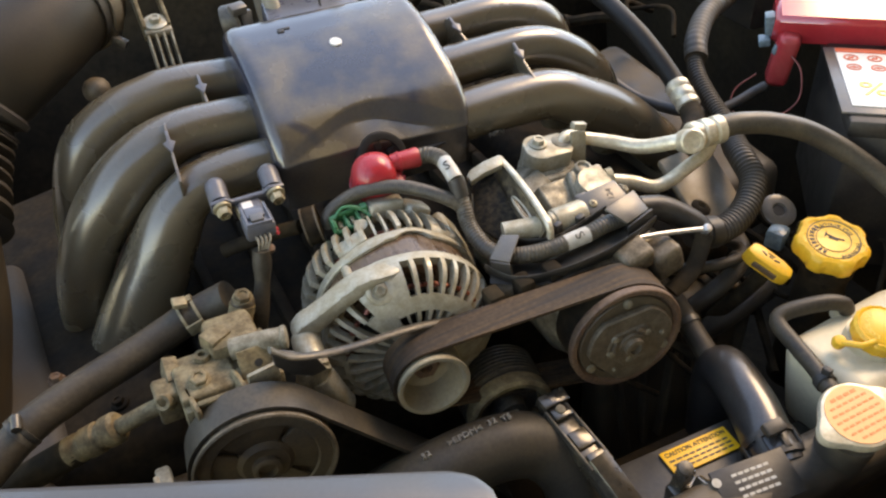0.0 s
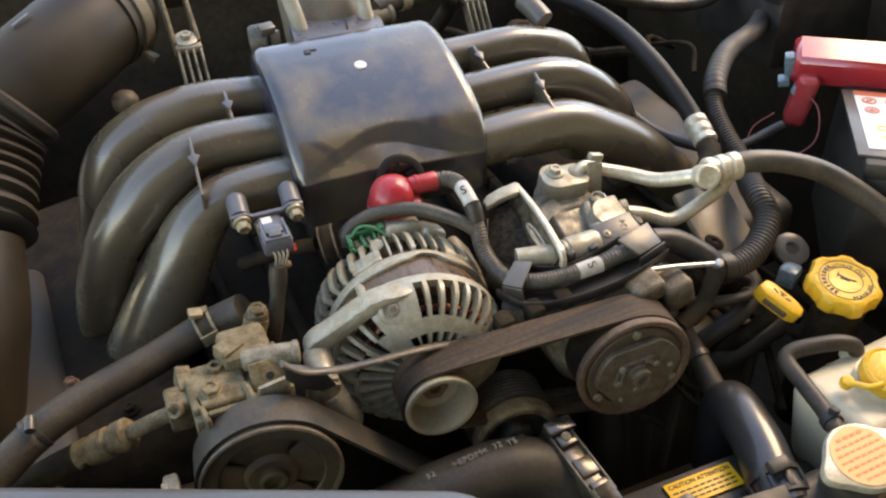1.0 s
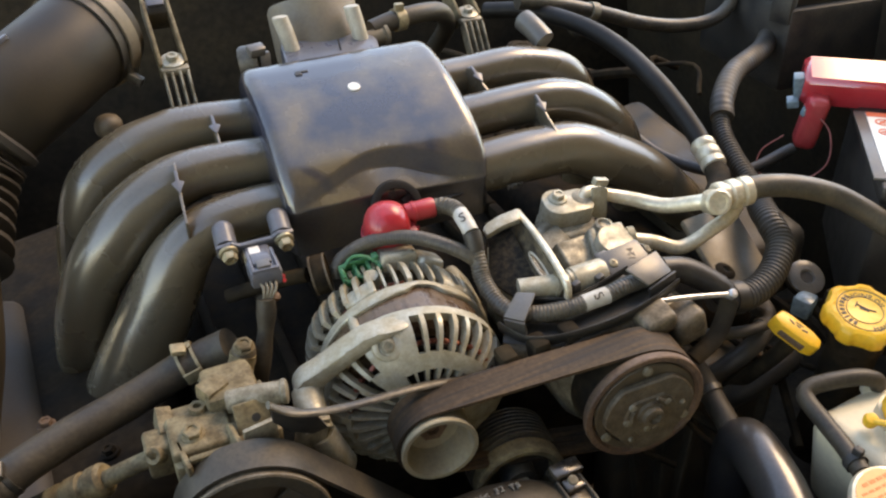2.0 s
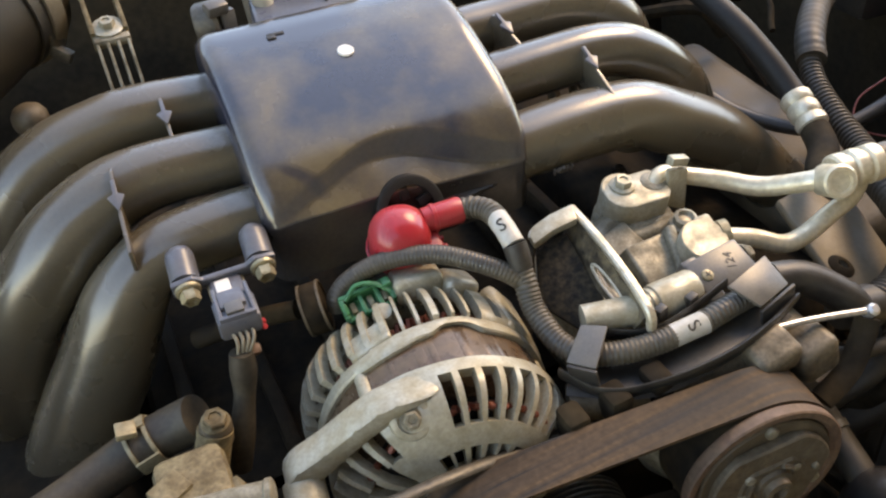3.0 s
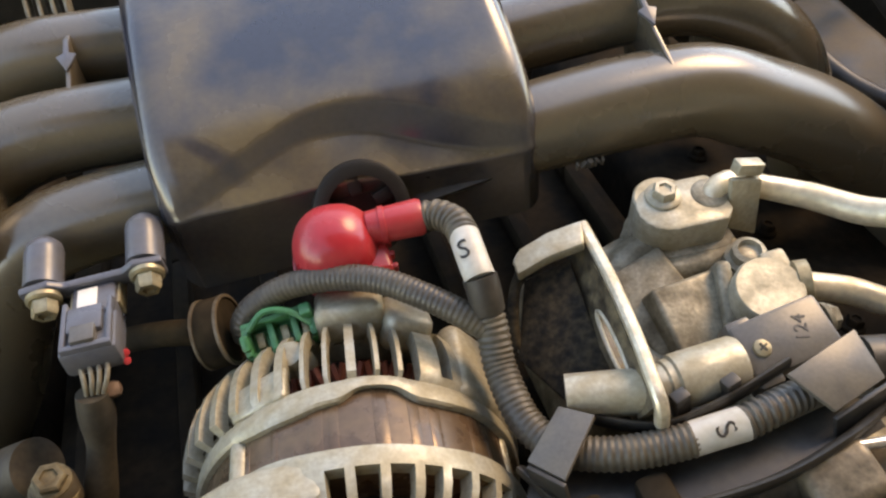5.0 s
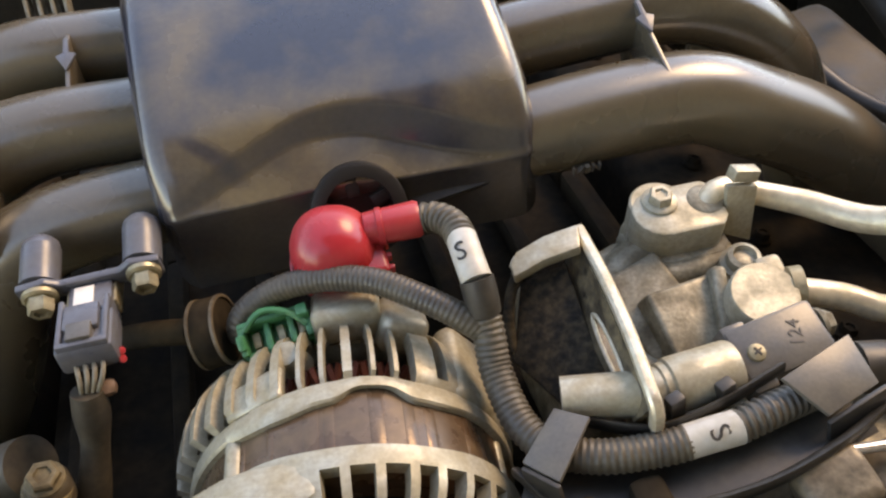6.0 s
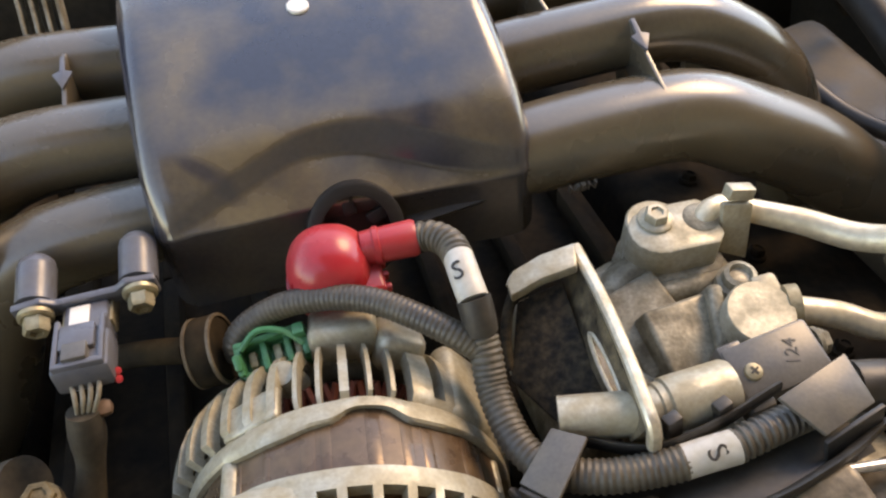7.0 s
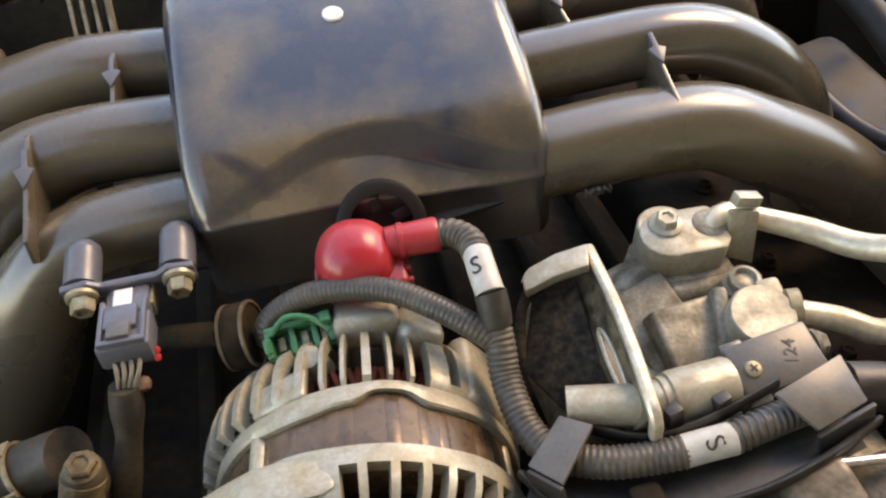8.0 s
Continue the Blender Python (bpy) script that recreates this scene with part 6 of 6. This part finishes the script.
box(bm, m @ pose(0.001, -0.0095, 0.0075, 0, 0, 0), 0.026, 0.003, 0.007, 0.0012)
part("handle_slot", bm, M_RUST, hd)
bm = B()
for k, w in enumerate((0.006, 0.004, 0.006)):
    box(bm, m @ pose(-0.008 + 0.007 * k, 0.001, 0.0172, 0, 0, 20 * (k - 1)), w, 0.0016, 0.0006, 0)
box(bm, m @ pose(-0.001, 0.004, 0.0172), 0.008, 0.001, 0.0006, 0)
part("printed_mark", bm, M_INK, hd)
bm = B()
tube(bm, [(0.325, -0.255, 0.878), (0.32, -0.24, 0.84), (0.3, -0.2, 0.76)], 0.008)
part("tube", bm, M_DARK, dip)
gr = thing("rubber_stopper", "round grey rubber stopper on a clear fitting", "stopper", at=(0.385, -0.2, 0.85))
bm = B()
lathe(bm, axis((0.388, -0.196, 0.884), (-0.1, -0.5, 0.85)), [(0, -0.012), (0.01, -0.012), (0.012, -0.004), (0.0185, -0.002), (0.019, 0.002), (0.016, 0.004), (0.008, 0.004), (0.006, 0.001), (0, 0.001)], 30)
part("disc", bm, M_TAPE, gr)
bm = B()
lathe(bm, axis((0.388, -0.196, 0.884), (-0.1, -0.5, 0.85)), [(0, 0.0), (0.0062, 0.0), (0.0062, 0.002), (0, 0.002)], 20)
part("hole", bm, M_INK, gr)
bm = B()
box(bm, pose(0.372, -0.215, 0.868, 0, 0, 25), 0.022, 0.02, 0.022, 0.004)
part("fitting", bm, M_GLASSY, gr, "clear blue plastic fitting")
bm = B()
box(bm, pose(0.4, -0.225, 0.868, 0, 0, 0), 0.016, 0.016, 0.03, 0.004)
part("clip", bm, M_DARK, gr)

# ---- coolant side ----
bottle = thing("coolant_bottle", "milky plastic coolant bottle with a yellow cap", "bottle", at=(0.36, -0.38, 0.78))
bm = B()
MT = axis((0.348, -0.37, 0.814), (0, 0, 1), (0.996, 0.087, 0)) @ Matrix.Diagonal((1, 1, -1, 1))
box(bm, MT, 0.16, 0.096, 0.104, 0.02, 5, 0.8)
lathe(bm, pose(0.335, -0.375, 0.868, 8, 0, 0), [(0, -0.01), (0.027, -0.01), (0.0265, 0.006), (0, 0.006)], 30)
lathe(bm, pose(0.345, -0.328, 0.862), [(0, -0.005), (0.009, -0.005), (0.008, 0.012), (0, 0.012)], 18)
bmesh.ops.recalc_face_normals(bm, faces=list(bm.faces))
part("tank", bm, M_BOTTLE, bottle)
bm = B()
m = axis((0.333, -0.378, 0.882), (-0.05, -0.25, 1))
lathe(bm, m, [(0, -0.006), (0.024, -0.006), (0.0245, 0.005), (0.022, 0.008), (0.02, 0.007), (0.018, 0.0085), (0, 0.009)], 60, lambda a: 1 + 0.02 * math.cos(20 * a))
cp = part("cap", bm, M_YELLOW, bottle)
part("words", text("COOLANT", 0.0065, m @ pose(0, 0, 0.0085, 0, 0, 60), 0.0003, 1.0, 0.0145), M_GOLDINK, cp)
bm = B()
tube(bm, [(0.315, -0.388, 0.886), (0.304, -0.385, 0.884), (0.297, -0.376, 0.882), (0.295, -0.366, 0.876)], 0.0028, seg=10, step=0.003)
lathe(bm, axis((0.296, -0.368, 0.878), (-0.2, -0.3, 1)), [(0, -0.006), (0.0055, -0.005), (0.0065, 0.0), (0.005, 0.004), (0, 0.005)], 16)
part("tether", bm, M_YELLOW, bottle)
oh = thing("overflow_hose", "black rubber overflow hose looping to the radiator cap", "hose", at=(0.28, -0.36, 0.86))
bm = B()
tube(bm, [(0.345, -0.333, 0.868), (0.34, -0.332, 0.876), (0.325, -0.326, 0.88), (0.3, -0.318, 0.878), (0.282, -0.314, 0.874), (0.274, -0.32, 0.87), (0.271, -0.345, 0.866), (0.266, -0.375, 0.864), (0.258, -0.4, 0.864)], 0.0078, seg=18, step=0.004)
part("rubber", bm, M_RUBBER, oh)
bm = B()
lathe(bm, axis((0.262, -0.388, 0.864), (0.2, 0.9, 0)), [(0.0079, -0.004), (0.0095, -0.004), (0.0095, 0.003), (0.0079, 0.003)], 18)
box(bm, pose(0.262, -0.388, 0.875, 0, 0, 12), 0.006, 0.008, 0.008, 0.001)
part("clip", bm, M_INK, oh)
rad = thing("radiator", "black plastic radiator top tank with hose necks", "radiator", at=(0.1, -0.42, 0.8))
bm = B()
box(bm, pose(0.1, -0.425, 0.805, 8), 0.62, 0.05, 0.06, 0.014, 4)
lathe(bm, axis((0.243, -0.435, 0.842), (-0.1, -0.22, 1)), [(0, -0.02), (0.022, -0.02), (0.022, 0.02), (0, 0.02)], 28)
part("top_tank", bm, M_TANK, rad)
bm = B()
box(bm, pose(0.1, -0.425, 0.62), 0.6, 0.03, 0.3, 0.004)
part("core", bm, M_DARK, rad)
bm = B()
box(bm, pose(0.02, -0.37, 0.78, 0, 0, 0), 0.4, 0.05, 0.012, 0.004)
box(bm, pose(0.1, -0.375, 0.66), 0.56, 0.03, 0.24, 0.008)
part("fan_shroud", bm, M_BLACK, rad)
m = axis((0.243, -0.437, 0.878), (-0.1, -0.22, 1))
bm = B()
wob = lambda a: 1.0 + 0.36 * (0.5 + 0.5 * math.cos(2 * (a - radians(185)))) ** 8
lathe(bm, m, [(0, -0.008), (0.026, -0.008), (0.0295, -0.0055), (0.03, -0.002), (0.0285, 0.002), (0.027, 0.0025), (0, 0.0028)], 72, wob)
rcap = part("filler_cap", bm, M_PIPE, rad, "bare aluminium filler cap")
bm = B()
lathe(bm, m, [(0, 0.0026), (0.0262, 0.0026), (0.0262, 0.0034), (0, 0.0034)], 48)
part("label", bm, M_ORANGE, rcap, "round orange warning label")
bm = B()
for k in range(7):
    w = 2 * math.sqrt(max(1e-6, 0.0225 ** 2 - (0.018 - 0.006 * k) ** 2))
    n = max(2, int(w / 0.006))
    for j in range(n):
        box(bm, m @ pose(-w / 2 + w * (j + 0.5) / n, 0.018 - 0.006 * k, 0.0036), w / n * 0.72, 0.0019 if k else 0.0028, 0.0003, 0)
tagged(part("label_print", bm, M_ORANGEINK, rcap), kind="stuff")
up = thing("radiator_hose", "thick glossy black upper radiator hose", "hose", at=(0.22, -0.34, 0.83))
bm = B()
tube(bm, [(0.242, -0.293, 0.72), (0.239, -0.293, 0.765), (0.2365, -0.2945, 0.795), (0.2345, -0.299, 0.812), (0.2315, -0.309, 0.822), (0.226, -0.33, 0.8255), (0.217, -0.362, 0.825), (0.2055, -0.395, 0.82), (0.201, -0.42, 0.815)], 0.0228, seg=32)
part("rubber", bm, M_GLOSSHOSE, up)
d = V((-0.2, -0.96, -0.16)).normalized()
for o in (0.0, 0.02):
    bm = B()
    lathe(bm, axis(V((0.2055, -0.393, 0.8205)) + d * o, d), [(0.0226, -0.003), (0.0252, -0.003), (0.0252, 0.003), (0.0226, 0.003)], 34)
    part("clamp_band", bm, M_BLACK, up)
for a in range(0, 360, 45):
    bm = B()
    box(bm, axis(V((0.2055, -0.393, 0.8205)) + d * 0.01, d) @ pose(0, 0, 0, 0, 0, a) @ pose(0.0242, 0, 0), 0.003, 0.006, 0.02, 0.0008)
    part("clamp_bridge", bm, M_BLACK, up)
bm = B()
box(bm, axis(V((0.1975, -0.4, 0.851)), (0, -0.3, 1)), 0.02, 0.012, 0.008, 0.002)
part("clamp_ear", bm, M_BLACK, up)
lo = thing("bypass_hose", "moulded black rubber hose printed with grey marks", "hose", at=(0.0, -0.3, 0.8))
LO = [(-0.16, -0.266, 0.771), (-0.11, -0.281, 0.803), (-0.06, -0.292, 0.826), (-0.01, -0.298, 0.834), (0.025, -0.306, 0.826), (0.045, -0.325, 0.805), (0.05, -0.345, 0.775)]
bm = B()
tube(bm, LO, 0.0285, seg=32)
part("rubber", bm, M_RUBBER, lo)
for words, x, y, z, size in ((">EPDM<", -0.037, -0.2932, 0.8605, 0.0088), ("32", -0.0114, -0.2926, 0.8625, 0.0088), ("TS", 0.0015, -0.2942, 0.8628, 0.0088), ("32", -0.072, -0.2912, 0.853, 0.0088)):
    part("printed_text", text(words, size, axis((x, y, z), (-0.12 - 2.5 * max(0.0, -x - 0.02), 0.1, 1), (0.99, -0.04, 0.12)), 0.0014), M_GREYINK, lo)
for label, pts, r in (("dusty brown hose from the compressor to the radiator", [(0.222, -0.2, 0.862), (0.232, -0.222, 0.848), (0.2376, -0.2385, 0.833), (0.236, -0.259, 0.825), (0.2335, -0.282, 0.818), (0.233, -0.296, 0.808)], 0.0112),
                      ("dark dusty heater hose rising beside the compressor", [(0.231, -0.203, 0.77), (0.271, -0.216, 0.815), (0.305, -0.222, 0.842), (0.345, -0.2, 0.845), (0.38, -0.15, 0.83)], 0.0095),
                      ("thin dark hose arching beside the dipstick", [(0.236, -0.205, 0.87), (0.267, -0.222, 0.872), (0.304, -0.226, 0.87), (0.335, -0.205, 0.858), (0.36, -0.15, 0.83)], 0.006),
                      ("low dusty hose under the dipstick", [(0.262, -0.2, 0.74), (0.313, -0.222, 0.785), (0.349, -0.221, 0.797), (0.381, -0.21, 0.79), (0.41, -0.17, 0.76)], 0.012)):
    eh = thing("engine_hose", label, "hose", at=pts[0])
    bm = B()
    tube(bm, pts, r, seg=20)
    part("rubber", bm, M_TRUNK, eh)
    tagged(eh, group="hoses beside the compressor")
    bm = B()
    p, q = V(pts[2]), V(pts[3])
    d = (q - p).normalized()
    lathe(bm, axis(p + d * 0.008, d), [(r * 1.0, -0.003), (r + 0.0014, -0.003), (r + 0.0014, 0.003), (r * 1.0, 0.003)], 22)
    part("clamp", bm, M_WORN, eh)
hb = thing("hose_bracket", "worn grey cast hose bracket beside the radiator", "bracket", at=(0.05, -0.33, 0.84))
bm = B()
m = axis((0.05, -0.32, 0.846), (0.1, -0.2, 1), (0.12, -1, -0.2))
box(bm, m @ pose(0.006, 0, -0.004), 0.07, 0.022, 0.014, 0.002)
box(bm, m @ pose(-0.03, 0.002, 0.004), 0.014, 0.028, 0.012, 0.002)
tube(bm, [m @ V((0.03, 0, -0.002)), m @ V((0.07, 0.004, -0.012)), m @ V((0.11, 0.01, -0.032))], 0.013, seg=14, square=0.7)
hbc = part("casting", bm, M_GLOSS, hb, "glossy black bracket arm")
for q, w, h in ((-0.016, 0.012, 0.007), (0.012, 0.018, 0.004), (0.034, 0.014, 0.006)):
    bm = B()
    box(bm, m @ pose(q, 0, 0.005), w, 0.018, h, 0.0015)
    part("step", bm, M_GLOSS, hbc)
for dy in (-0.011, 0.011):
    bm = B()
    box(bm, m @ pose(0.008, dy, 0.003), 0.064, 0.0022, 0.006, 0.0008)
    part("edge_rib", bm, M_WORN, hbc, "worn bright edge")
bm = B()
lathe(bm, m @ pose(-0.018, 0, 0.0085), [(0, 0), (0.0045, 0), (0.004, 0.002), (0, 0.0022)], 14)
part("bolt", bm, M_ALUD, hbc)
cs = thing("support_panel", "black support panel with a yellow caution label", "panel", at=(0.15, -0.37, 0.78))
bm = B()
m = axis((0.156, -0.366, 0.809), (0, -0.05, 1), (1, -0.02, 0))
box(bm, m @ pose(0, -0.02, -0.007), 0.16, 0.08, 0.01, 0.003)
part("panel", bm, M_BLACK, cs)
bm = B()
box(bm, m @ pose(0.0, 0.0, 0.0), 0.07, 0.025, 0.0016, 0.0004)
yl = part("label", bm, M_AMBER, cs, "yellow caution label")
part("words", text("CAUTION ATTENTION", 0.0062, m @ pose(0, 0.0075, 0.0011), 0.0002), M_INK, yl)
bm = B()
for k in range(3):
    for j in range(9):
        box(bm, m @ pose(-0.029 + 0.007 * j + 0.001 * (k % 2), 0.001 - 0.0045 * k, 0.001), 0.0054, 0.0016, 0.0004, 0)
tagged(part("label_print", bm, M_INK, yl), kind="stuff")
tg = thing("tag_plate", "black printed tag plate on the radiator", "tag", at=(0.16, -0.41, 0.83))
bm = B()
m = axis((0.158, -0.428, 0.835), (-0.05, -0.3, 1), (1, -0.1, 0))
box(bm, m, 0.07, 0.04, 0.003, 0.001)
part("plate", bm, M_BLACK, tg)
bm = B()
for k in range(4):
    for j in range(6):
        box(bm, m @ pose(-0.016 + 0.006 * j, 0.011 - 0.006 * k, 0.0017), 0.0048, 0.0024, 0.0004, 0)
lathe(bm, m @ pose(-0.033, 0.01, 0.0016), [(0, 0), (0.004, 0), (0.004, 0.0005), (0, 0.0005)], 16)
tagged(part("tag_print", bm, M_SLEEVE, tg), kind="stuff")
lt = thing("hood_catch", "small black catch bracket beside the label", "bracket", at=(0.11, -0.4, 0.82))
bm = B()
box(bm, pose(0.112, -0.402, 0.815), 0.03, 0.026, 0.02, 0.003)
box(bm, pose(0.108, -0.396, 0.832, 10, 0, 10), 0.014, 0.012, 0.03, 0.002)
box(bm, pose(0.12, -0.41, 0.826, 0, 25, 10), 0.008, 0.02, 0.018, 0.0015)
part("catch", bm, M_GLOSS, lt)
bm = B()
lathe(bm, axis((0.108, -0.397, 0.846), (0, -0.3, 1)), [(0, 0), (0.007, 0), (0.0065, 0.004), (0.004, 0.005), (0, 0.005)], 16)
part("catch_head", bm, M_WORN, lt, "worn round head")
sn = thing("intake_snorkel", "smooth dusty grey snorkel duct across the radiator", "duct", at=(-0.25, -0.37, 0.93))
bm = B()
m = axis((-0.06, -0.395, 0.908), (0, 0, 1), (0.905, -0.425, 0))
plate(bm, m, [(0.0 - 0.035 + 0.035 * math.cos(radians(q)), -0.035 + 0.035 * math.sin(radians(q))) for q in range(90, -1, -30)] + [(0.0, -0.11), (-0.56, -0.11), (-0.56, 0.0)], 0.042, 0.008)
part("duct", bm, M_PAINT, sn)
bm = B()
box(bm, m @ pose(-0.3, -0.03, 0.0215), 0.5, 0.004, 0.003, 0.0012)
part("seam", bm, M_PAINT, sn, "raised moulding seam")
bm = B()
box(bm, m @ pose(-0.3, 0.002, -0.006), 0.5, 0.006, 0.006, 0.002)
part("lip", bm, M_PAINT, sn)

# ---- air intake duct ----
duct = thing("air_duct", "large dusty black intake duct with a bellows", "duct", at=(-0.33, 0.15, 1.0))
bm = B()
tube(bm, [(-0.2, 0.252, 1.102), (-0.222, 0.228, 1.097), (-0.25, 0.2, 1.088), (-0.287, 0.172, 1.074), (-0.326, 0.156, 1.054)], 0.052, seg=36)
part("elbow", bm, M_DUCT, duct)
bm = B()
tube(bm, [(-0.32, 0.158, 1.057), (-0.348, 0.143, 1.035), (-0.367, 0.112, 1.005), (-0.38, 0.06, 0.972)], 0.052, seg=32, ribs=0.009, pitch=0.018)
part("bellows", bm, M_AIRBOX, duct, "ribbed rubber bellows")
bm = B()
tube(bm, [(-0.382, 0.05, 0.968, 0.9), (-0.395, 0.0, 0.925), (-0.412, -0.04, 0.88), (-0.44, -0.08, 0.8)], 0.05, seg=32)
part("lower_pipe", bm, M_DUCT, duct)
CD = axis((-0.222, 0.228, 1.097), (0.68, 0.72, 0.13))
bm = B()
lathe(bm, CD, [(0.0515, -0.006), (0.0545, -0.006), (0.0545, 0.005), (0.0515, 0.005)], 44)
part("clamp", bm, M_TRUNK, duct, "dark band clamp")
bm = B()
lathe(bm, CD, [(0.0515, 0.0055), (0.057, 0.0055), (0.0575, 0.008), (0.0575, 0.02), (0.055, 0.022), (0.0515, 0.022)], 44)
part("collar", bm, M_TAN, duct, "tan dusty collar")
bm = B()
box(bm, pose(-0.186, 0.208, 1.072, 20, 0, -30), 0.02, 0.016, 0.026, 0.003)
box(bm, pose(-0.179, 0.2, 1.059, 0, 30, -30), 0.016, 0.008, 0.01, 0.001)
part("clamp_screw", bm, M_WORN, duct)
bm = B()
box(bm, pose(-0.29, 0.165, 1.1265, 0, -20, 30), 0.02, 0.004, 0.008, 0.001)
part("arrow_mark", bm, M_GREY, duct)
duct.location.x -= 0.007
air = thing("air_box", "dark plastic air filter box beside the runners", "air box", at=(-0.46, 0.0, 0.75))
bm = B()
box(bm, pose(-0.46, 0.02, 0.74, 0, 4, 4), 0.22, 0.34, 0.22, 0.02, 3)
box(bm, pose(-0.44, -0.03, 0.74, 0, 10, 0), 0.14, 0.4, 0.2, 0.015, 3)
part("box", bm, M_AIRBOX, air)
bm = B()
hexhead(bm, pose(-0.335, -0.065, 0.865), 0.01, 0.007, 0.008)
tube(bm, [(-0.335, -0.065, 0.82), (-0.335, -0.065, 0.862)], 0.006)
part("bolt", bm, M_RUST, air)

# ---- behind the manifold ----
br = thing("rear_bracket", "ribbed alloy bracket with a flanged bolt", "bracket", at=(-0.15, 0.2, 1.04))
bm = B()
box(bm, pose(-0.15, 0.188, 1.06, 8), 0.036, 0.042, 0.01, 0.003)
part("foot", bm, M_ALUD, br)
for dx in (-0.016, 0.016):
    bm = B()
    box(bm, pose(-0.15 + dx, 0.235, 1.085, 30), 0.005, 0.12, 0.03, 0.0015)
    part("arm", bm, M_DUSTY, br)
for k in range(4):
    bm = B()
    box(bm, pose(-0.165 + 0.01 * k, 0.155, 1.03, 55), 0.003, 0.06, 0.02, 0.0008)
    part("rib", bm, M_ALUD, br)
bm = B()
box(bm, pose(-0.15, 0.285, 1.1, 25), 0.036, 0.03, 0.03, 0.004)
part("head", bm, M_PULLEY, br)
bm = B()
box(bm, pose(-0.15, 0.272, 1.122, 25), 0.022, 0.02, 0.006, 0.001)
part("latch", bm, M_GREY, br, "bright grey latch")
bm = B()
hexhead(bm, axis((-0.15, 0.185, 1.068), (0, -0.3, 1)), 0.014, 0.009, 0.016)
part("bolt", bm, M_ALU, br)
for piece in br.children:
    piece.data.transform(Matrix.Scale(0.78, 4))
br.location = (-0.147, 0.1967, 1.0558)
tagged(br, group="ribbed rear brackets")
copy_thing(br, pose(0.2151, 0.2517, 1.0357))
rc = thing("vent_cap", "round dusty brown vent cap behind the runners", "cap", at=(-0.223, 0.16, 0.84))
bm = B()
lathe(bm, pose(-0.223, 0.16, 1.028), [(0, 0.014), (0.006, 0.0135), (0.0105, 0.011), (0.0135, 0.006), (0.014, 0.0), (0.013, -0.004), (0.0085, -0.006), (0.0085, -0.19), (0, -0.19)], 26)
part("cap", bm, M_PULLEY, rc)
vh = thing("vacuum_hose", "black rubber hose with a pale clamp behind the plenum", "hose", at=(0.15, 0.2, 1.05))
bm = B()
tube(bm, [(0.07, 0.185, 1.075), (0.1, 0.19, 1.08), (0.135, 0.2, 1.08), (0.17, 0.22, 1.07), (0.19, 0.25, 1.04), (0.19, 0.29, 1.0)], 0.011, seg=18)
part("rubber", bm, M_RUBBER, vh)
bm = B()
lathe(bm, axis((0.105, 0.191, 1.08), (1, 0.2, 0)), [(0.0112, -0.006), (0.013, -0.006), (0.013, 0.006), (0.0112, 0.006)], 24)
box(bm, pose(0.105, 0.188, 1.095), 0.01, 0.008, 0.008, 0.001)
part("clamp", bm, M_ZINC, vh)
inj = thing("breather_pipe", "short grey breather stub on the rear runner", "pipe", at=(0.25, 0.15, 1.06))
bm = B()
tube(bm, [(0.256, 0.122, 1.052), (0.251, 0.14, 1.062), (0.248, 0.158, 1.067)], 0.0128, seg=18)
part("stub", bm, M_TAPE, inj)
hp = thing("heater_pipe", "long grey pipe loop behind the engine", "pipe", at=(0.4, 0.35, 1.05))
bm = B()
tube(bm, [(0.3, 0.27, 1.05), (0.3422, 0.27, 1.0427), (0.3909, 0.27, 1.0287), (0.442, 0.27, 1.0118), (0.4957, 0.27, 0.9924), (0.556, 0.27, 0.9781), (0.612, 0.27, 0.9744), (0.645, 0.27, 0.984), (0.6625, 0.275, 1.0047), (0.66, 0.29, 1.05), (0.65, 0.32, 1.08)], 0.0098, seg=18)
part("pipe", bm, M_WORN, hp)
bm = B()
lathe(bm, axis((0.417, 0.27, 1.02), (0.95, 0, -0.31)), [(0.0099, -0.006), (0.0125, -0.006), (0.0125, 0.006), (0.0099, 0.006)], 20)
part("clip", bm, M_ALUD, hp)
wires = thing("rear_wiring", "loose dark wires behind the manifold", "wiring", kind="stuff")
bm = B()
rnd = random.Random(4)
for k in range(16):
    x = rnd.uniform(0.25, 0.55)
    y = rnd.uniform(0.12, 0.4)
    tube(bm, [(x, y, 0.9 + rnd.uniform(-0.05, 0.08)), (x + rnd.uniform(-0.06, 0.06), y + rnd.uniform(0, 0.1), 0.95), (x + rnd.uniform(-0.1, 0.1), y + rnd.uniform(0.05, 0.2), 0.93)], rnd.uniform(0.003, 0.008), seg=8, step=0.012)
for k in range(24):
    x = rnd.uniform(0.2, 0.48)
    y = rnd.uniform(-0.3, -0.1)
    z = rnd.uniform(0.73, 0.79)
    tube(bm, [(x, y, z), (x + rnd.uniform(-0.06, 0.06), y + rnd.uniform(0, 0.1), z + 0.03), (x + rnd.uniform(-0.1, 0.1), y + rnd.uniform(0.05, 0.2), z)], rnd.uniform(0.003, 0.006), seg=8, step=0.012)
part("wire", bm, M_DARK, wires)
